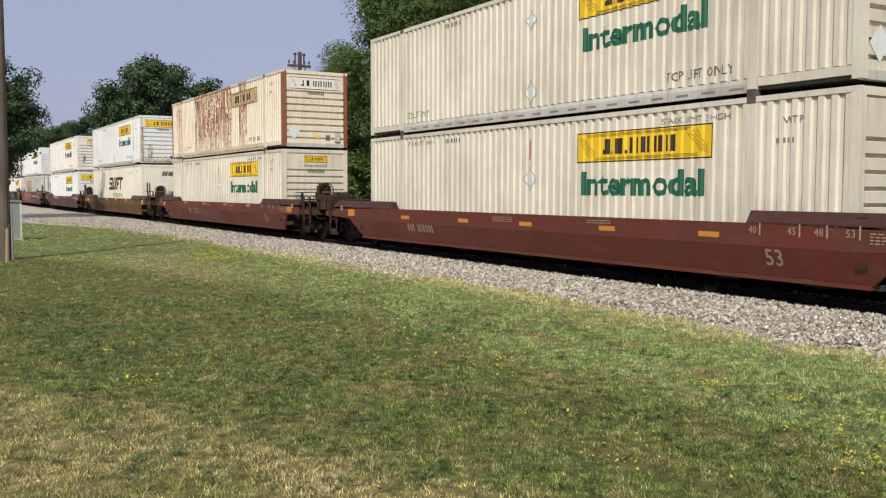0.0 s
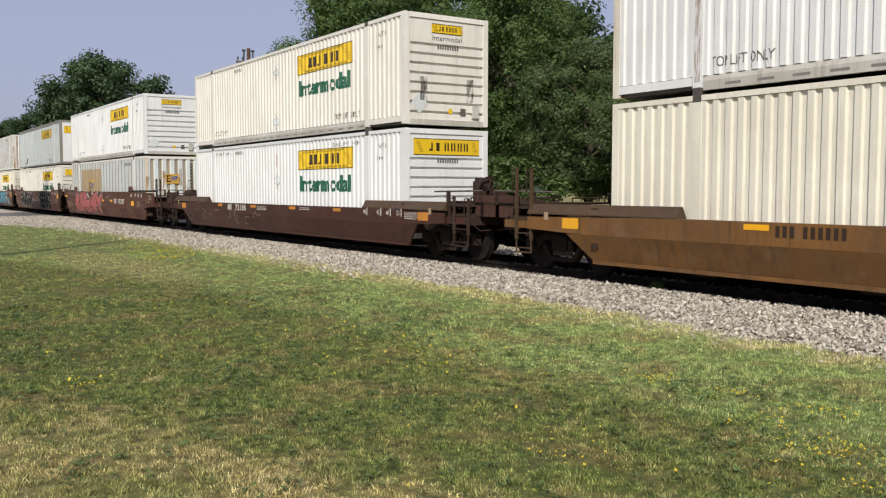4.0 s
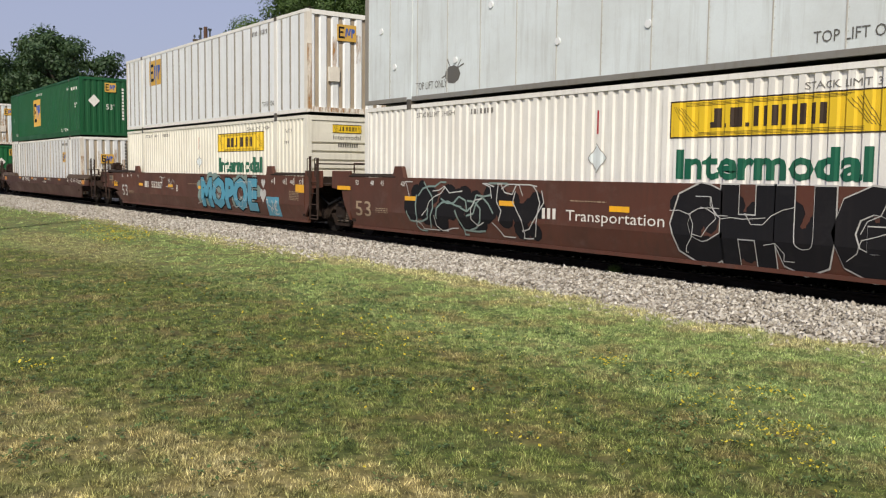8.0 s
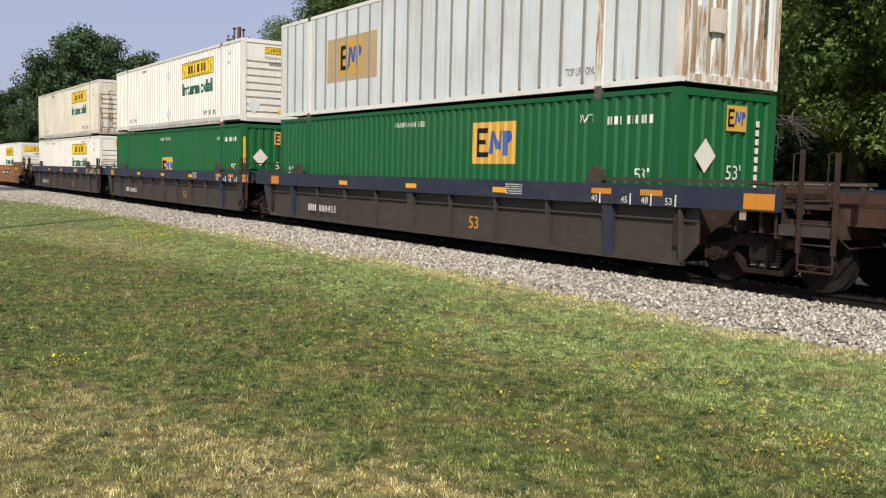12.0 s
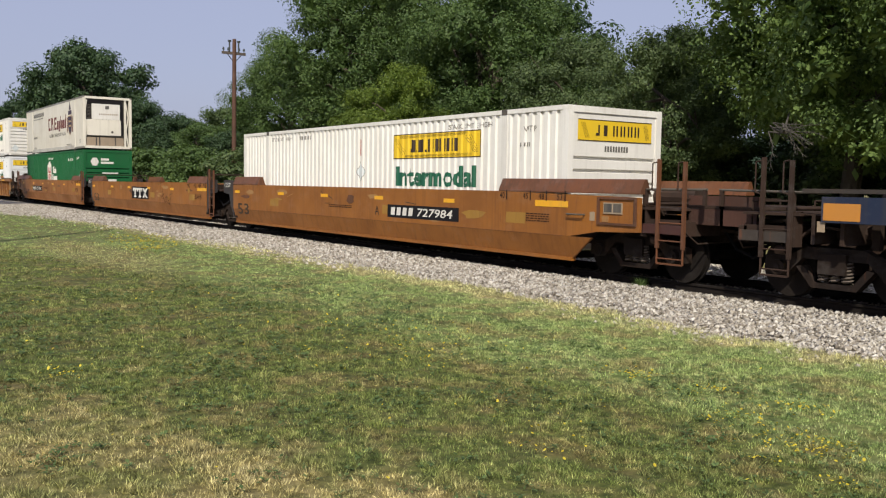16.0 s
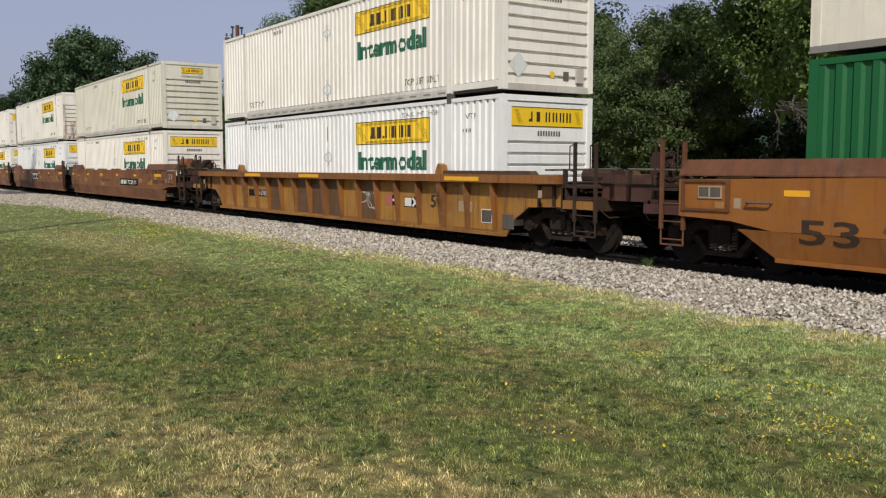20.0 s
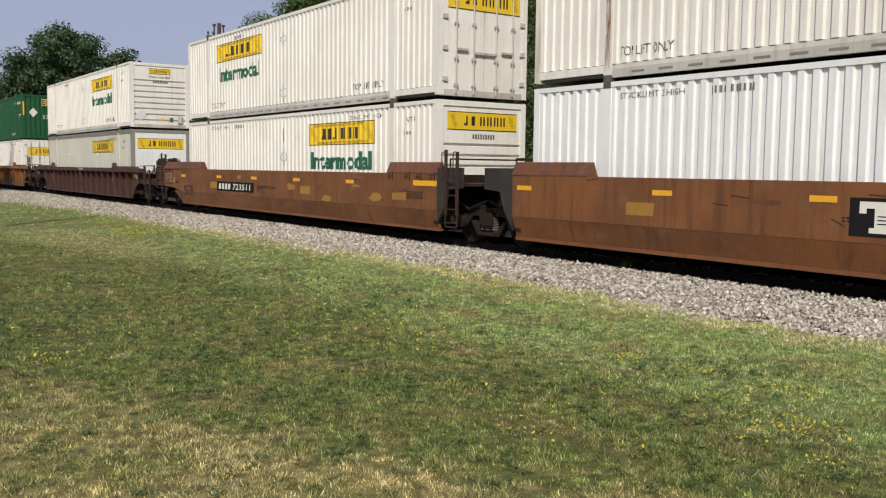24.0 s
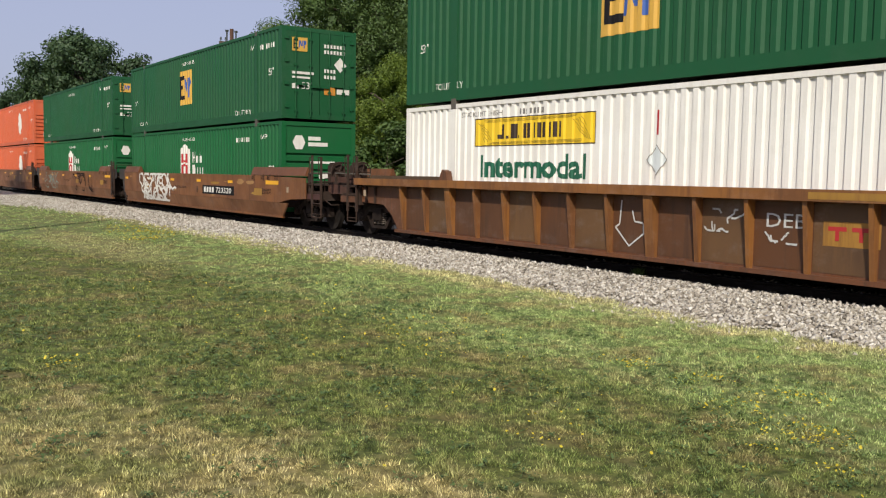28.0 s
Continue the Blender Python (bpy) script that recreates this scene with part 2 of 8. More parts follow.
MAT = {
    "white": paint("white_container_paint", (0.81, 0.79, 0.735), 0.42, 0.14),
    "cream": paint("cream_container_paint", (0.72, 0.68, 0.57), 0.45, 0.24),
    "cream_light": paint("pale_cream_container_paint", (0.79, 0.76, 0.655), 0.45, 0.16),
    "cool": paint("cool_white_container_paint", (0.80, 0.82, 0.825), 0.40, 0.12),
    "panel": paint("white_panel_wall_paint", (0.70, 0.715, 0.72), 0.40, 0.22, dirt=(0.34, 0.30, 0.25)),
    "pale": paint("pale_grey_container_paint", (0.69, 0.745, 0.75), 0.38, 0.18),
    "ivory": paint("ivory_plate_paint", (0.66, 0.65, 0.56), 0.42, 0.18),
    "patch_yellow": paint("faded_yellow_patch", (0.34, 0.185, 0.030), 0.55, 0.5, 0.1, dirt=(0.22, 0.11, 0.03)),
    "primer": paint("pale_scraped_primer", (0.36, 0.20, 0.075), 0.6, 0.6, 0.1, dirt=(0.24, 0.11, 0.035)),
    "name_maroon": paint("dark_maroon_lettering", (0.15, 0.022, 0.020), 0.5, 0.1),
    "crest_brown": paint("dark_bronze_lettering", (0.050, 0.036, 0.075), 0.5, 0.1),
    "reefer_white": paint("cream_reefer_paint", (0.77, 0.73, 0.63), 0.4, 0.14),
    "tank_tan": paint("dusty_tan_tank_paint", (0.36, 0.28, 0.20), 0.55, 0.3),
    "rust_post": paint("rust_red_post_paint", (0.27, 0.075, 0.04), 0.6, 0.3, 0.3),
    "stained": paint("rust_stained_white_paint", (0.75, 0.70, 0.61), 0.5, 0.32, 0.14, rust_col=(0.36, 0.21, 0.11)),
    "rail": paint("grey_white_rail_paint", (0.55, 0.54, 0.50), 0.5, 0.35),
    "tan_rail": paint("stained_cream_rail_paint", (0.66, 0.58, 0.43), 0.55, 0.6, 0.10, dirt=(0.40, 0.27, 0.14), rust_col=(0.30, 0.15, 0.06)),
    "steel_rail": paint("dull_galvanised_rail", (0.30, 0.29, 0.26), 0.45, 0.3, metal=0.4),
    "green": paint("container_green_paint", (0.006, 0.080, 0.026), 0.50, 0.14, dirt=(0.03, 0.06, 0.03)),
    "green_light": paint("container_bright_green_paint", (0.006, 0.105, 0.030), 0.48, 0.10, dirt=(0.03, 0.07, 0.03)),
    "orange_box": paint("container_orange_paint", (0.62, 0.12, 0.045), 0.45, 0.15),
    "tan": paint("faded_tan_patch", (0.52, 0.37, 0.20), 0.5, 0.25),
    "casting": paint("dark_casting_steel", (0.07, 0.065, 0.06), 0.6, 0.3, 0.25),
    "maroon": paint("maroon_car_paint", (0.135, 0.028, 0.018), 0.5, 0.55, 0.08, dirt=(0.075, 0.035, 0.022)),
    "brown": paint("mustard_brown_car_paint", (0.195, 0.092, 0.026), 0.5, 0.70, 0.12, dirt=(0.080, 0.045, 0.018)),
    "dark_brown": paint("dark_oxide_brown_car_paint", (0.064, 0.021, 0.013), 0.5, 0.45, 0.05, dirt=(0.036, 0.020, 0.013)),
    "aok": paint("oxide_brown_car_paint", (0.098, 0.034, 0.021), 0.5, 0.45, 0.08, dirt=(0.055, 0.030, 0.020)),
    "ttx": paint("faded_orange_brown_car_paint", (0.300, 0.112, 0.019), 0.5, 0.60, 0.12, dirt=(0.170, 0.064, 0.015)),
    "ttx_dark": paint("weathered_orange_brown_car_paint", (0.205, 0.080, 0.026), 0.52, 0.70, 0.22, dirt=(0.095, 0.040, 0.018)),
    "yellow_car": paint("rusted_yellow_car_paint", (0.33, 0.155, 0.030), 0.52, 0.75, 0.36, dirt=(0.13, 0.060, 0.022)),
    "maroon_rib": paint("dull_maroon_car_paint", (0.068, 0.026, 0.022), 0.5, 0.45, 0.05, dirt=(0.038, 0.021, 0.017)),
    "rust_orange": paint("rust_orange_chord_paint", (0.255, 0.105, 0.026), 0.55, 0.8, 0.30, dirt=(0.12, 0.05, 0.02)),
    "yellow_panel": paint("mustard_panel_paint", (0.36, 0.185, 0.034), 0.52, 0.7, 0.10, dirt=(0.18, 0.080, 0.024)),
    "dark_panel": paint("scorched_brown_panel", (0.082, 0.044, 0.022), 0.55, 0.9, 0.16, dirt=(0.135, 0.070, 0.028)),
    "rust_panel": paint("dark_rust_panel", (0.105, 0.044, 0.018), 0.55, 0.8, 0.22, dirt=(0.065, 0.032, 0.017)),
    "upright_grey": paint("dull_grey_upright", (0.27, 0.255, 0.225), 0.5, 0.35),
    "end_brown": paint("brown_stained_channel", (0.42, 0.345, 0.255), 0.55, 0.5, 0.1),
    "rib_brown": paint("rusty_brown_car_paint", (0.150, 0.056, 0.022), 0.55, 0.75, 0.34, dirt=(0.075, 0.036, 0.020)),
    "navy": paint("navy_blue_car_paint", (0.016, 0.025, 0.055), 0.5, 0.5, 0.03, dirt=(0.045, 0.040, 0.042)),
    "soot": paint("sooty_grey_brown_steel", (0.043, 0.035, 0.030), 0.6, 0.45, 0.12, dirt=(0.070, 0.052, 0.037)),
    "black": paint("black_repair_paint", (0.022, 0.021, 0.022), 0.5, 0.3, dirt=(0.08, 0.06, 0.05)),
    # rust brown, darkened for the shadow on the thin end members
    "end_rust": paint("shaded_rusty_gear_steel", (0.050, 0.030, 0.022), 0.7, 0.6, 0.22, dirt=(0.028, 0.021, 0.017), rust_col=(0.105, 0.045, 0.024), spec=0.15),
    # darker than brake dust alone: shade under the cars is in the colour
    "under": paint("shaded_brake_dust_steel", (0.017, 0.012, 0.010), 0.8, 0.5, 0.2, dirt=(0.042, 0.028, 0.020), rust_col=(0.062, 0.026, 0.014), spec=0.15),
    # paler than the truck: the light on the springs is in the colour
    "spring": paint("lit_spring_steel", (0.13, 0.105, 0.085), 0.55, 0.4, 0.1, dirt=(0.05, 0.035, 0.025)),
    "end_gear_red": paint("dull_red_brown_gear_paint", (0.085, 0.042, 0.032), 0.65, 0.6, 0.15, dirt=(0.05, 0.03, 0.023), spec=0.15),
    "rail_dull": paint("rubbed_grey_handrail", (0.115, 0.105, 0.085), 0.55, 0.5, 0.15, dirt=(0.06, 0.045, 0.035)),
    "guide_dark": paint("dirty_guide_steel", (0.075, 0.045, 0.022), 0.6, 0.6, 0.1, dirt=(0.05, 0.032, 0.02)),
    # worn steel, darkened as well for the deep shade round the wheels
    "wheel": paint("shaded_worn_wheel_steel", (0.012, 0.010, 0.009), 0.85, 0.3, 0.15, dirt=(0.030, 0.022, 0.017), rust_col=(0.04, 0.02, 0.012), spec=0.15),
    "tread": paint("polished_wheel_tread", (0.45, 0.43, 0.41), 0.25, 0.15, metal=1.0),
    "yellow": paint("signal_yellow_panel", (0.78, 0.52, 0.02), 0.5, 0.12, dirt=(0.5, 0.35, 0.06)),
    "reflector": paint("yellow_reflector_tape", (0.85, 0.42, 0.015), 0.35, 0.15),
    "reflector_old": paint("old_orange_reflector_tape", (0.62, 0.24, 0.02), 0.45, 0.25),
    "ink": paint("dark_brown_ink", (0.035, 0.020, 0.012), 0.5, 0.05),
    "letter_green": paint("letter_green", (0.008, 0.105, 0.058), 0.5, 0.05),
    "letter_blue": paint("letter_blue", (0.012, 0.020, 0.085), 0.5, 0.05),
    "letter_red": paint("letter_red", (0.42, 0.022, 0.025), 0.5, 0.08),
    "emp_blue": paint("logo_blue", (0.035, 0.10, 0.36), 0.5, 0.08),
    "emp_yellow": paint("logo_ochre", (0.62, 0.36, 0.055), 0.5, 0.2, dirt=(0.45, 0.3, 0.12)),
    "letter_white": paint("stencil_white", (0.74, 0.72, 0.66), 0.5, 0.15),
    "letter_grey": paint("faded_stencil_grey", (0.115, 0.11, 0.10), 0.5, 0.1),
    "letter_faint": paint("faint_stencil_grey", (0.165, 0.16, 0.15), 0.5, 0.2),
    "letter_tan": paint("faded_stencil_tan", (0.36, 0.27, 0.18), 0.5, 0.2),
    "tag_pink": paint("pink_spray_paint", (0.44, 0.105, 0.105), 0.5, 0.3),
    "tag_blue": paint("turquoise_spray_paint", (0.075, 0.30, 0.42), 0.5, 0.2),
    "tag_teal": paint("grey_teal_spray_paint", (0.19, 0.27, 0.25), 0.5, 0.2),
    "tag_black": paint("black_spray_paint", (0.012, 0.012, 0.014), 0.75, 0.1, dirt=(0.04, 0.03, 0.028), spec=0.12),
    "tag_white": paint("white_spray_paint", (0.54, 0.54, 0.52), 0.5, 0.3),
    "insulator": paint("dark_glass_insulator", (0.05, 0.06, 0.06), 0.2, 0.05),
    "box_grey": paint("grey_metal_cabinet_paint", (0.22, 0.25, 0.25), 0.5, 0.2),
}


def rusted_wall_mat(name, colour, stretches):
    """Cream paint that has rusted through along some stretches of the wall: stains, runs and dark scabs."""
    m, t, b = nodes_of(name, 0.55, 0, 0.3)
    co, sp = t.nodes.new("ShaderNodeTexCoord"), t.nodes.new("ShaderNodeSeparateXYZ")
    link(t, co.outputs["Object"], sp.inputs[0])
    sc = t.nodes.new("ShaderNodeMath")
    sc.operation = 'DIVIDE'
    sc.inputs[1].default_value = -C_LEN
    link(t, sp.outputs[0], sc.inputs[0])
    stops = [(0.0, grey(0.12))]
    for x0, x1, k in stretches:
        stops += [(-x0 / C_LEN - 0.004, grey(0.12)), (-x0 / C_LEN, grey(k)), (-x1 / C_LEN, grey(k * 0.9)), (-x1 / C_LEN + 0.004, grey(0.12))]
    where = ramp(t, sc.outputs[0], stops + [(1.0, grey(0.12))]).outputs[0]
    low = t.nodes.new("ShaderNodeMapRange")
    link(t, sp.outputs[2], low.inputs[0])
    low.inputs[1].default_value, low.inputs[2].default_value, low.inputs[3].default_value, low.inputs[4].default_value = 0.35, 1.5, 0.45, 1.0
    where = mix(t, 1.0, where, low.outputs[0], 'MULTIPLY')
    wash, run, scab, fine = noise_node(t, 1.1, 5, 0.65, (3, 3, 0.7)), noise_node(t, 2.0, 7, 0.7, (6, 6, 0.42)), noise_node(t, 5.5, 9, 0.72, (1.6, 1.6, 1.0)), noise_node(t, 30, 3, 0.6)
    col = mix(t, ramp(t, wash.outputs[0], [(0.42, grey(0)), (0.70, grey(0.24))]).outputs[0], colour, (0.60, 0.45, 0.24))

    def worn(n, lo, hi, k):
        return mix(t, 1.0, ramp(t, n.outputs[0], [(lo, grey(0)), (hi, grey(k))]).outputs[0], where, 'MULTIPLY')
    col = mix(t, worn(wash, 0.34, 0.60, 0.72), col, (0.55, 0.31, 0.15))
    col = mix(t, worn(run, 0.475, 0.56, 1.0), col, (0.25, 0.088, 0.030))
    col = mix(t, worn(scab, 0.515, 0.575, 1.0), col, (0.085, 0.032, 0.018))
    col = mix(t, worn(fine, 0.56, 0.68, 0.55), col, (0.20, 0.085, 0.04))
    link(t, col, b.inputs["Base Color"])
    bump(t, b, scab.outputs[0], 0.25, 0.01)
    return m


MAT["rusty"] = rusted_wall_mat("rusted_cream_wall", (0.79, 0.735, 0.61), [(-4.15, -5.14, 0.95), (-6.25, -11.9, 1.0), (-14.2, -15.3, 0.55)])


def wood_mat(name, a, b_, scale=1.0):
    m, t, b = nodes_of(name, 0.8, 0, 0.2)
    g = noise_node(t, 14 * scale, 6, 0.7, (1, 1, 0.06))
    big = noise_node(t, 1.3, 4, 0.6)
    col = ramp(t, g.outputs[0], [(0.3, a), (0.7, b_)]).outputs[0]
    col = mix(t, ramp(t, big.outputs[0], [(0.4, grey(0)), (0.7, grey(0.5))]).outputs[0], col, tuple(c * 0.5 for c in a))
    link(t, col, b.inputs["Base Color"])
    bump(t, b, g.outputs[0], 0.5, 0.01)
    return m


MAT["pole_wood"] = wood_mat("weathered_pole_wood", (0.085, 0.068, 0.056), (0.180, 0.145, 0.118))
MAT["far_pole_wood"] = wood_mat("red_brown_pole_wood", (0.085, 0.045, 0.032), (0.16, 0.09, 0.065))
MAT["tie"] = wood_mat("creosoted_tie_wood", (0.05, 0.04, 0.032), (0.14, 0.115, 0.09))
MAT["dead_wood"] = wood_mat("bleached_dead_wood", (0.070, 0.063, 0.055), (0.125, 0.113, 0.10))
MAT["bark"] = wood_mat("tree_bark", (0.045, 0.036, 0.028), (0.13, 0.105, 0.08))


def leaf_mat(name, dark, light, trans=0.35):
    m, t, b = nodes_of(name, 0.55, 0, 0.3)
    geo = t.nodes.new("ShaderNodeNewGeometry")
    big = noise_node(t, 0.35, 3, 0.6)
    col = ramp(t, geo.outputs["Random Per Island"], [(0.0, dark), (1.0, light)]).outputs[0]
    col = mix(t, ramp(t, big.outputs[0], [(0.35, grey(0)), (0.7, grey(0.45))]).outputs[0], col, tuple(c * 0.55 for c in dark))
    link(t, col, b.inputs["Base Color"])
    tr = t.nodes.new("ShaderNodeBsdfTranslucent")
    link(t, mix(t, 1.0, col, (1.0, 1.0, 0.45), 'MULTIPLY'), tr.inputs[0])
    ms = t.nodes.new("ShaderNodeMixShader")
    ms.inputs[0].default_value = trans
    link(t, b.outputs[0], ms.inputs[1])
    link(t, tr.outputs[0], ms.inputs[2])
    link(t, ms.outputs[0], t.nodes["Material Output"].inputs[0])
    return m


MAT["leaf"] = leaf_mat("broadleaf_foliage", (0.055, 0.105, 0.030), (0.150, 0.225, 0.070), 0.30)
MAT["leaf_dull"] = leaf_mat("dull_elm_foliage", (0.070, 0.115, 0.042), (0.165, 0.220, 0.090), 0.32)
MAT["leaf_dark"] = leaf_mat("dark_far_foliage", (0.034, 0.070, 0.032), (0.090, 0.145, 0.062), 0.30)
# leaf colour lightened for the sun on the crowns nearest the camera
MAT["leaf_light"] = leaf_mat("sunlit_foliage", (0.100, 0.170, 0.046), (0.240, 0.335, 0.100), 0.36)
MAT["leaf_bright"] = leaf_mat("yellow_green_foliage", (0.100, 0.160, 0.026), (0.200, 0.270, 0.046), 0.36)
MAT["leaf_herb"] = leaf_mat("clover_leaf", (0.050, 0.092, 0.028), (0.165, 0.235, 0.080), 0.2)
MAT["flower"] = leaf_mat("yellow_flower_petal", (0.50, 0.40, 0.03), (0.68, 0.56, 0.06), 0.2)


def lawn_colour(t):
    """Colour of the lawn: a lush strip beside the ballast, a duller middle, dry straw nearest; patches at three scales."""
    geo = t.nodes.new("ShaderNodeNewGeometry")

    def nz(scale, detail, off):
        mp = t.nodes.new("ShaderNodeMapping")
        mp.inputs["Location"].default_value = off
        link(t, geo.outputs["Position"], mp.inputs["Vector"])
        n = t.nodes.new("ShaderNodeTexNoise")
        n.inputs["Scale"].default_value, n.inputs["Detail"].default_value, n.inputs["Roughness"].default_value = scale, detail, 0.62
        link(t, mp.outputs[0], n.inputs["Vector"])
        return n.outputs[0]

    def calc(op, a, b=0.0, c=0.0):
        m = t.nodes.new("ShaderNodeMath")
        m.operation = op
        for s, v in zip(m.inputs, (a, b, c)):
            if hasattr(v, "links"):
                link(t, v, s)
            else:
                s.default_value = v
        return m.outputs[0]

    def soft(v, lo, hi):
        m = t.nodes.new("ShaderNodeMapRange")
        m.interpolation_type = 'SMOOTHSTEP'
        link(t, v, m.inputs[0])
        m.inputs[1].default_value, m.inputs[2].default_value = lo, hi
        return m.outputs[0]
    sep = t.nodes.new("ShaderNodeSeparateXYZ")
    link(t, geo.outputs["Position"], sep.inputs[0])
    x, y = sep.outputs[0], sep.outputs[1]
    wide, mid, small = nz(0.45, 4, (3, 5, 0)), nz(1.5, 5, (7, 1, 0)), nz(11.0, 4, (0, 0, 0))
    wob = calc('MULTIPLY_ADD', wide, 2.4, -1.2)
    wob2 = calc('MULTIPLY_ADD', mid, 1.6, -0.8)
    green = ramp(t, small, [(0.30, (0.055, 0.080, 0.024)), (0.5, (0.132, 0.166, 0.052)), (0.72, (0.275, 0.290, 0.112))]).outputs[0]
    lushc = ramp(t, small, [(0.30, (0.116, 0.178, 0.058)), (0.5, (0.212, 0.282, 0.106)), (0.72, (0.365, 0.405, 0.190))]).outputs[0]
    straw = ramp(t, small, [(0.30, (0.17, 0.150, 0.068)), (0.5, (0.36, 0.315, 0.152)), (0.72, (0.55, 0.49, 0.275))]).outputs[0]
    brown = ramp(t, small, [(0.30, (0.125, 0.098, 0.050)), (0.7, (0.31, 0.235, 0.120))]).outputs[0]
    # lush strip: its inner edge follows the track, and comes nearer far down the line
    edge = calc('MULTIPLY_ADD', calc('MAXIMUM', calc('SUBTRACT', -17.0, x), 0.0), 0.28, y)
    lush = soft(calc('ADD', calc('ADD', edge, wob), calc('MULTIPLY', wob2, 0.6)), 4.9, 6.0)
    col = mix(t, lush, green, lushc)
    # dull brown clumps in the middle
    col = mix(t, ramp(t, mid, [(0.48, grey(0)), (0.62, grey(0.60))]).outputs[0], col, brown)
    # dry ground nearest the camera
    near = soft(calc('ADD', calc('SUBTRACT', calc('MULTIPLY_ADD', x, 0.50, 5.25), y), calc('MULTIPLY_ADD', wob, 0.8, wob2)), -0.45, 0.6)
    patch = ramp(t, mid, [(0.36, grey(0.25)), (0.62, grey(0.90))]).outputs[0]
    col = mix(t, calc('MULTIPLY', near, patch), col, straw)
    # straw rim along the stone, and scattered straw tufts
    rim = soft(calc('ADD', y, calc('MULTIPLY_ADD', mid, 2.2, -1.1)), 8.0, 8.9)
    pale = ramp(t, small, [(0.30, (0.27, 0.245, 0.115)), (0.5, (0.47, 0.43, 0.23)), (0.72, (0.66, 0.61, 0.38))]).outputs[0]
    col = mix(t, calc('MULTIPLY', rim, 0.66), col, pale)
    col = mix(t, ramp(t, nz(3.2, 4, (1, 9, 0)), [(0.58, grey(0)), (0.70, grey(0.5))]).outputs[0], col, straw)
    # darker, bluer clumps of broad-leaved herbs
    herb = calc('MULTIPLY', ramp(t, nz(2.3, 5, (4, 2, 0)), [(0.50, grey(0)), (0.64, grey(0.42))]).outputs[0], calc('SUBTRACT', 1.0, calc('MAXIMUM', calc('MULTIPLY', near, 0.6), calc('MULTIPLY', lush, 0.8))))
    col = mix(t, herb, col, ramp(t, small, [(0.3, (0.052, 0.088, 0.032)), (0.7, (0.160, 0.215, 0.074))]).outputs[0])
    # mottling put into the colour for the shade between the tufts
    col = mix(t, 1.0, col, ramp(t, nz(6.0, 5, (2, 7, 0)), [(0.36, (0.88, 0.89, 0.89)), (0.50, (1.19, 1.17, 1.12)), (0.64, (1.44, 1.38, 1.26))]).outputs[0], 'MULTIPLY')
    # a bare brown patch far down the lawn
    dx = calc('MULTIPLY', calc('ADD', x, 22.0), 0.20)
    dy = calc('MULTIPLY', calc('ADD', y, -5.3), 1.0)
    d = calc('ADD', calc('ADD', calc('MULTIPLY', dx, dx), calc('MULTIPLY', dy, dy)), wob2)
    bare = t.nodes.new("ShaderNodeMapRange")
    link(t, d, bare.inputs[0])
    bare.inputs[1].default_value, bare.inputs[2].default_value, bare.inputs[3].default_value, bare.inputs[4].default_value = 0.3, 1.5, 0.55, 0.0
    return mix(t, bare.outputs[0], col, straw), small


def lawn_mat(name, blades):
    m, t, b = nodes_of(name, 0.8, 0, 0.15)
    col, small = lawn_colour(t)
    if blades:
        geo = t.nodes.new("ShaderNodeNewGeometry")
        # random blade tones, spread wide to stand in for shaded gaps and highlights
        v = ramp(t, geo.outputs["Random Per Island"], [(0.0, grey(0.34)), (0.35, grey(0.72)), (0.7, grey(1.28)), (1.0, grey(2.1))]).outputs[0]
        col = mix(t, 1.0, col, v, 'MULTIPLY')
    else:
        # soil colour darkened for the shade between the blades
        col = mix(t, 1.0, col, (0.50, 0.48, 0.42), 'MULTIPLY')
        bump(t, b, small, 0.8, 0.05)
    link(t, col, b.inputs["Base Color"])
    return m


MAT["lawn"] = lawn_mat("lawn_soil_and_thatch", False)
MAT["blade"] = lawn_mat("grass_blades", True)


def stone_mat(name, stones):
    m, t, b = nodes_of(name, 0.85, 0, 0.2)
    geo = t.nodes.new("ShaderNodeNewGeometry")
    n = t.nodes.new("ShaderNodeTexVoronoi")
    n.inputs["Scale"].default_value = 17
    link(t, geo.outputs["Position"], n.inputs["Vector"])
    fac = geo.outputs["Random Per Island"] if stones else n.outputs["Color"]
    col = ramp(t, fac, [(0.0, (0.19, 0.165, 0.13)), (0.25, (0.36, 0.32, 0.262)), (0.6, (0.47, 0.43, 0.365)), (1.0, (0.66, 0.62, 0.55))]).outputs[0]
    link(t, col, b.inputs["Base Color"])
    bump(t, b, n.outputs["Distance"], 0.9, 0.05)
    return m


MAT["stone"] = stone_mat("limestone_ballast_stone", True)
MAT["gravel"] = stone_mat("ballast_bed", False)


def hill_mat():
    m, t, b = nodes_of("far_wooded_ridge", 0.9, 0, 0.1)
    n = noise_node(t, 0.06, 6, 0.7)
    link(t, ramp(t, n.outputs[0], [(0.3, (0.022, 0.040, 0.026)), (0.7, (0.050, 0.075, 0.045))]).outputs[0], b.inputs["Base Color"])
    return m


MAT["hill"] = hill_mat()


def stain_mat(name, colour, streak):
    """A ragged stain that lets the paint below show."""
    m, t, b = nodes_of(name, 0.8, 0, 0.1)
    b.inputs["Base Color"].default_value = (*colour, 1)
    n = noise_node(t, 3.0, 6, 0.7, streak)
    link(t, ramp(t, n.outputs[0], [(0.42, grey(0)), (0.66, grey(0.85))]).outputs[0], b.inputs["Alpha"])
    return m


MAT["soot_stain"] = stain_mat("exhaust_soot_stain", (0.03, 0.026, 0.022), (4, 4, 1.2))
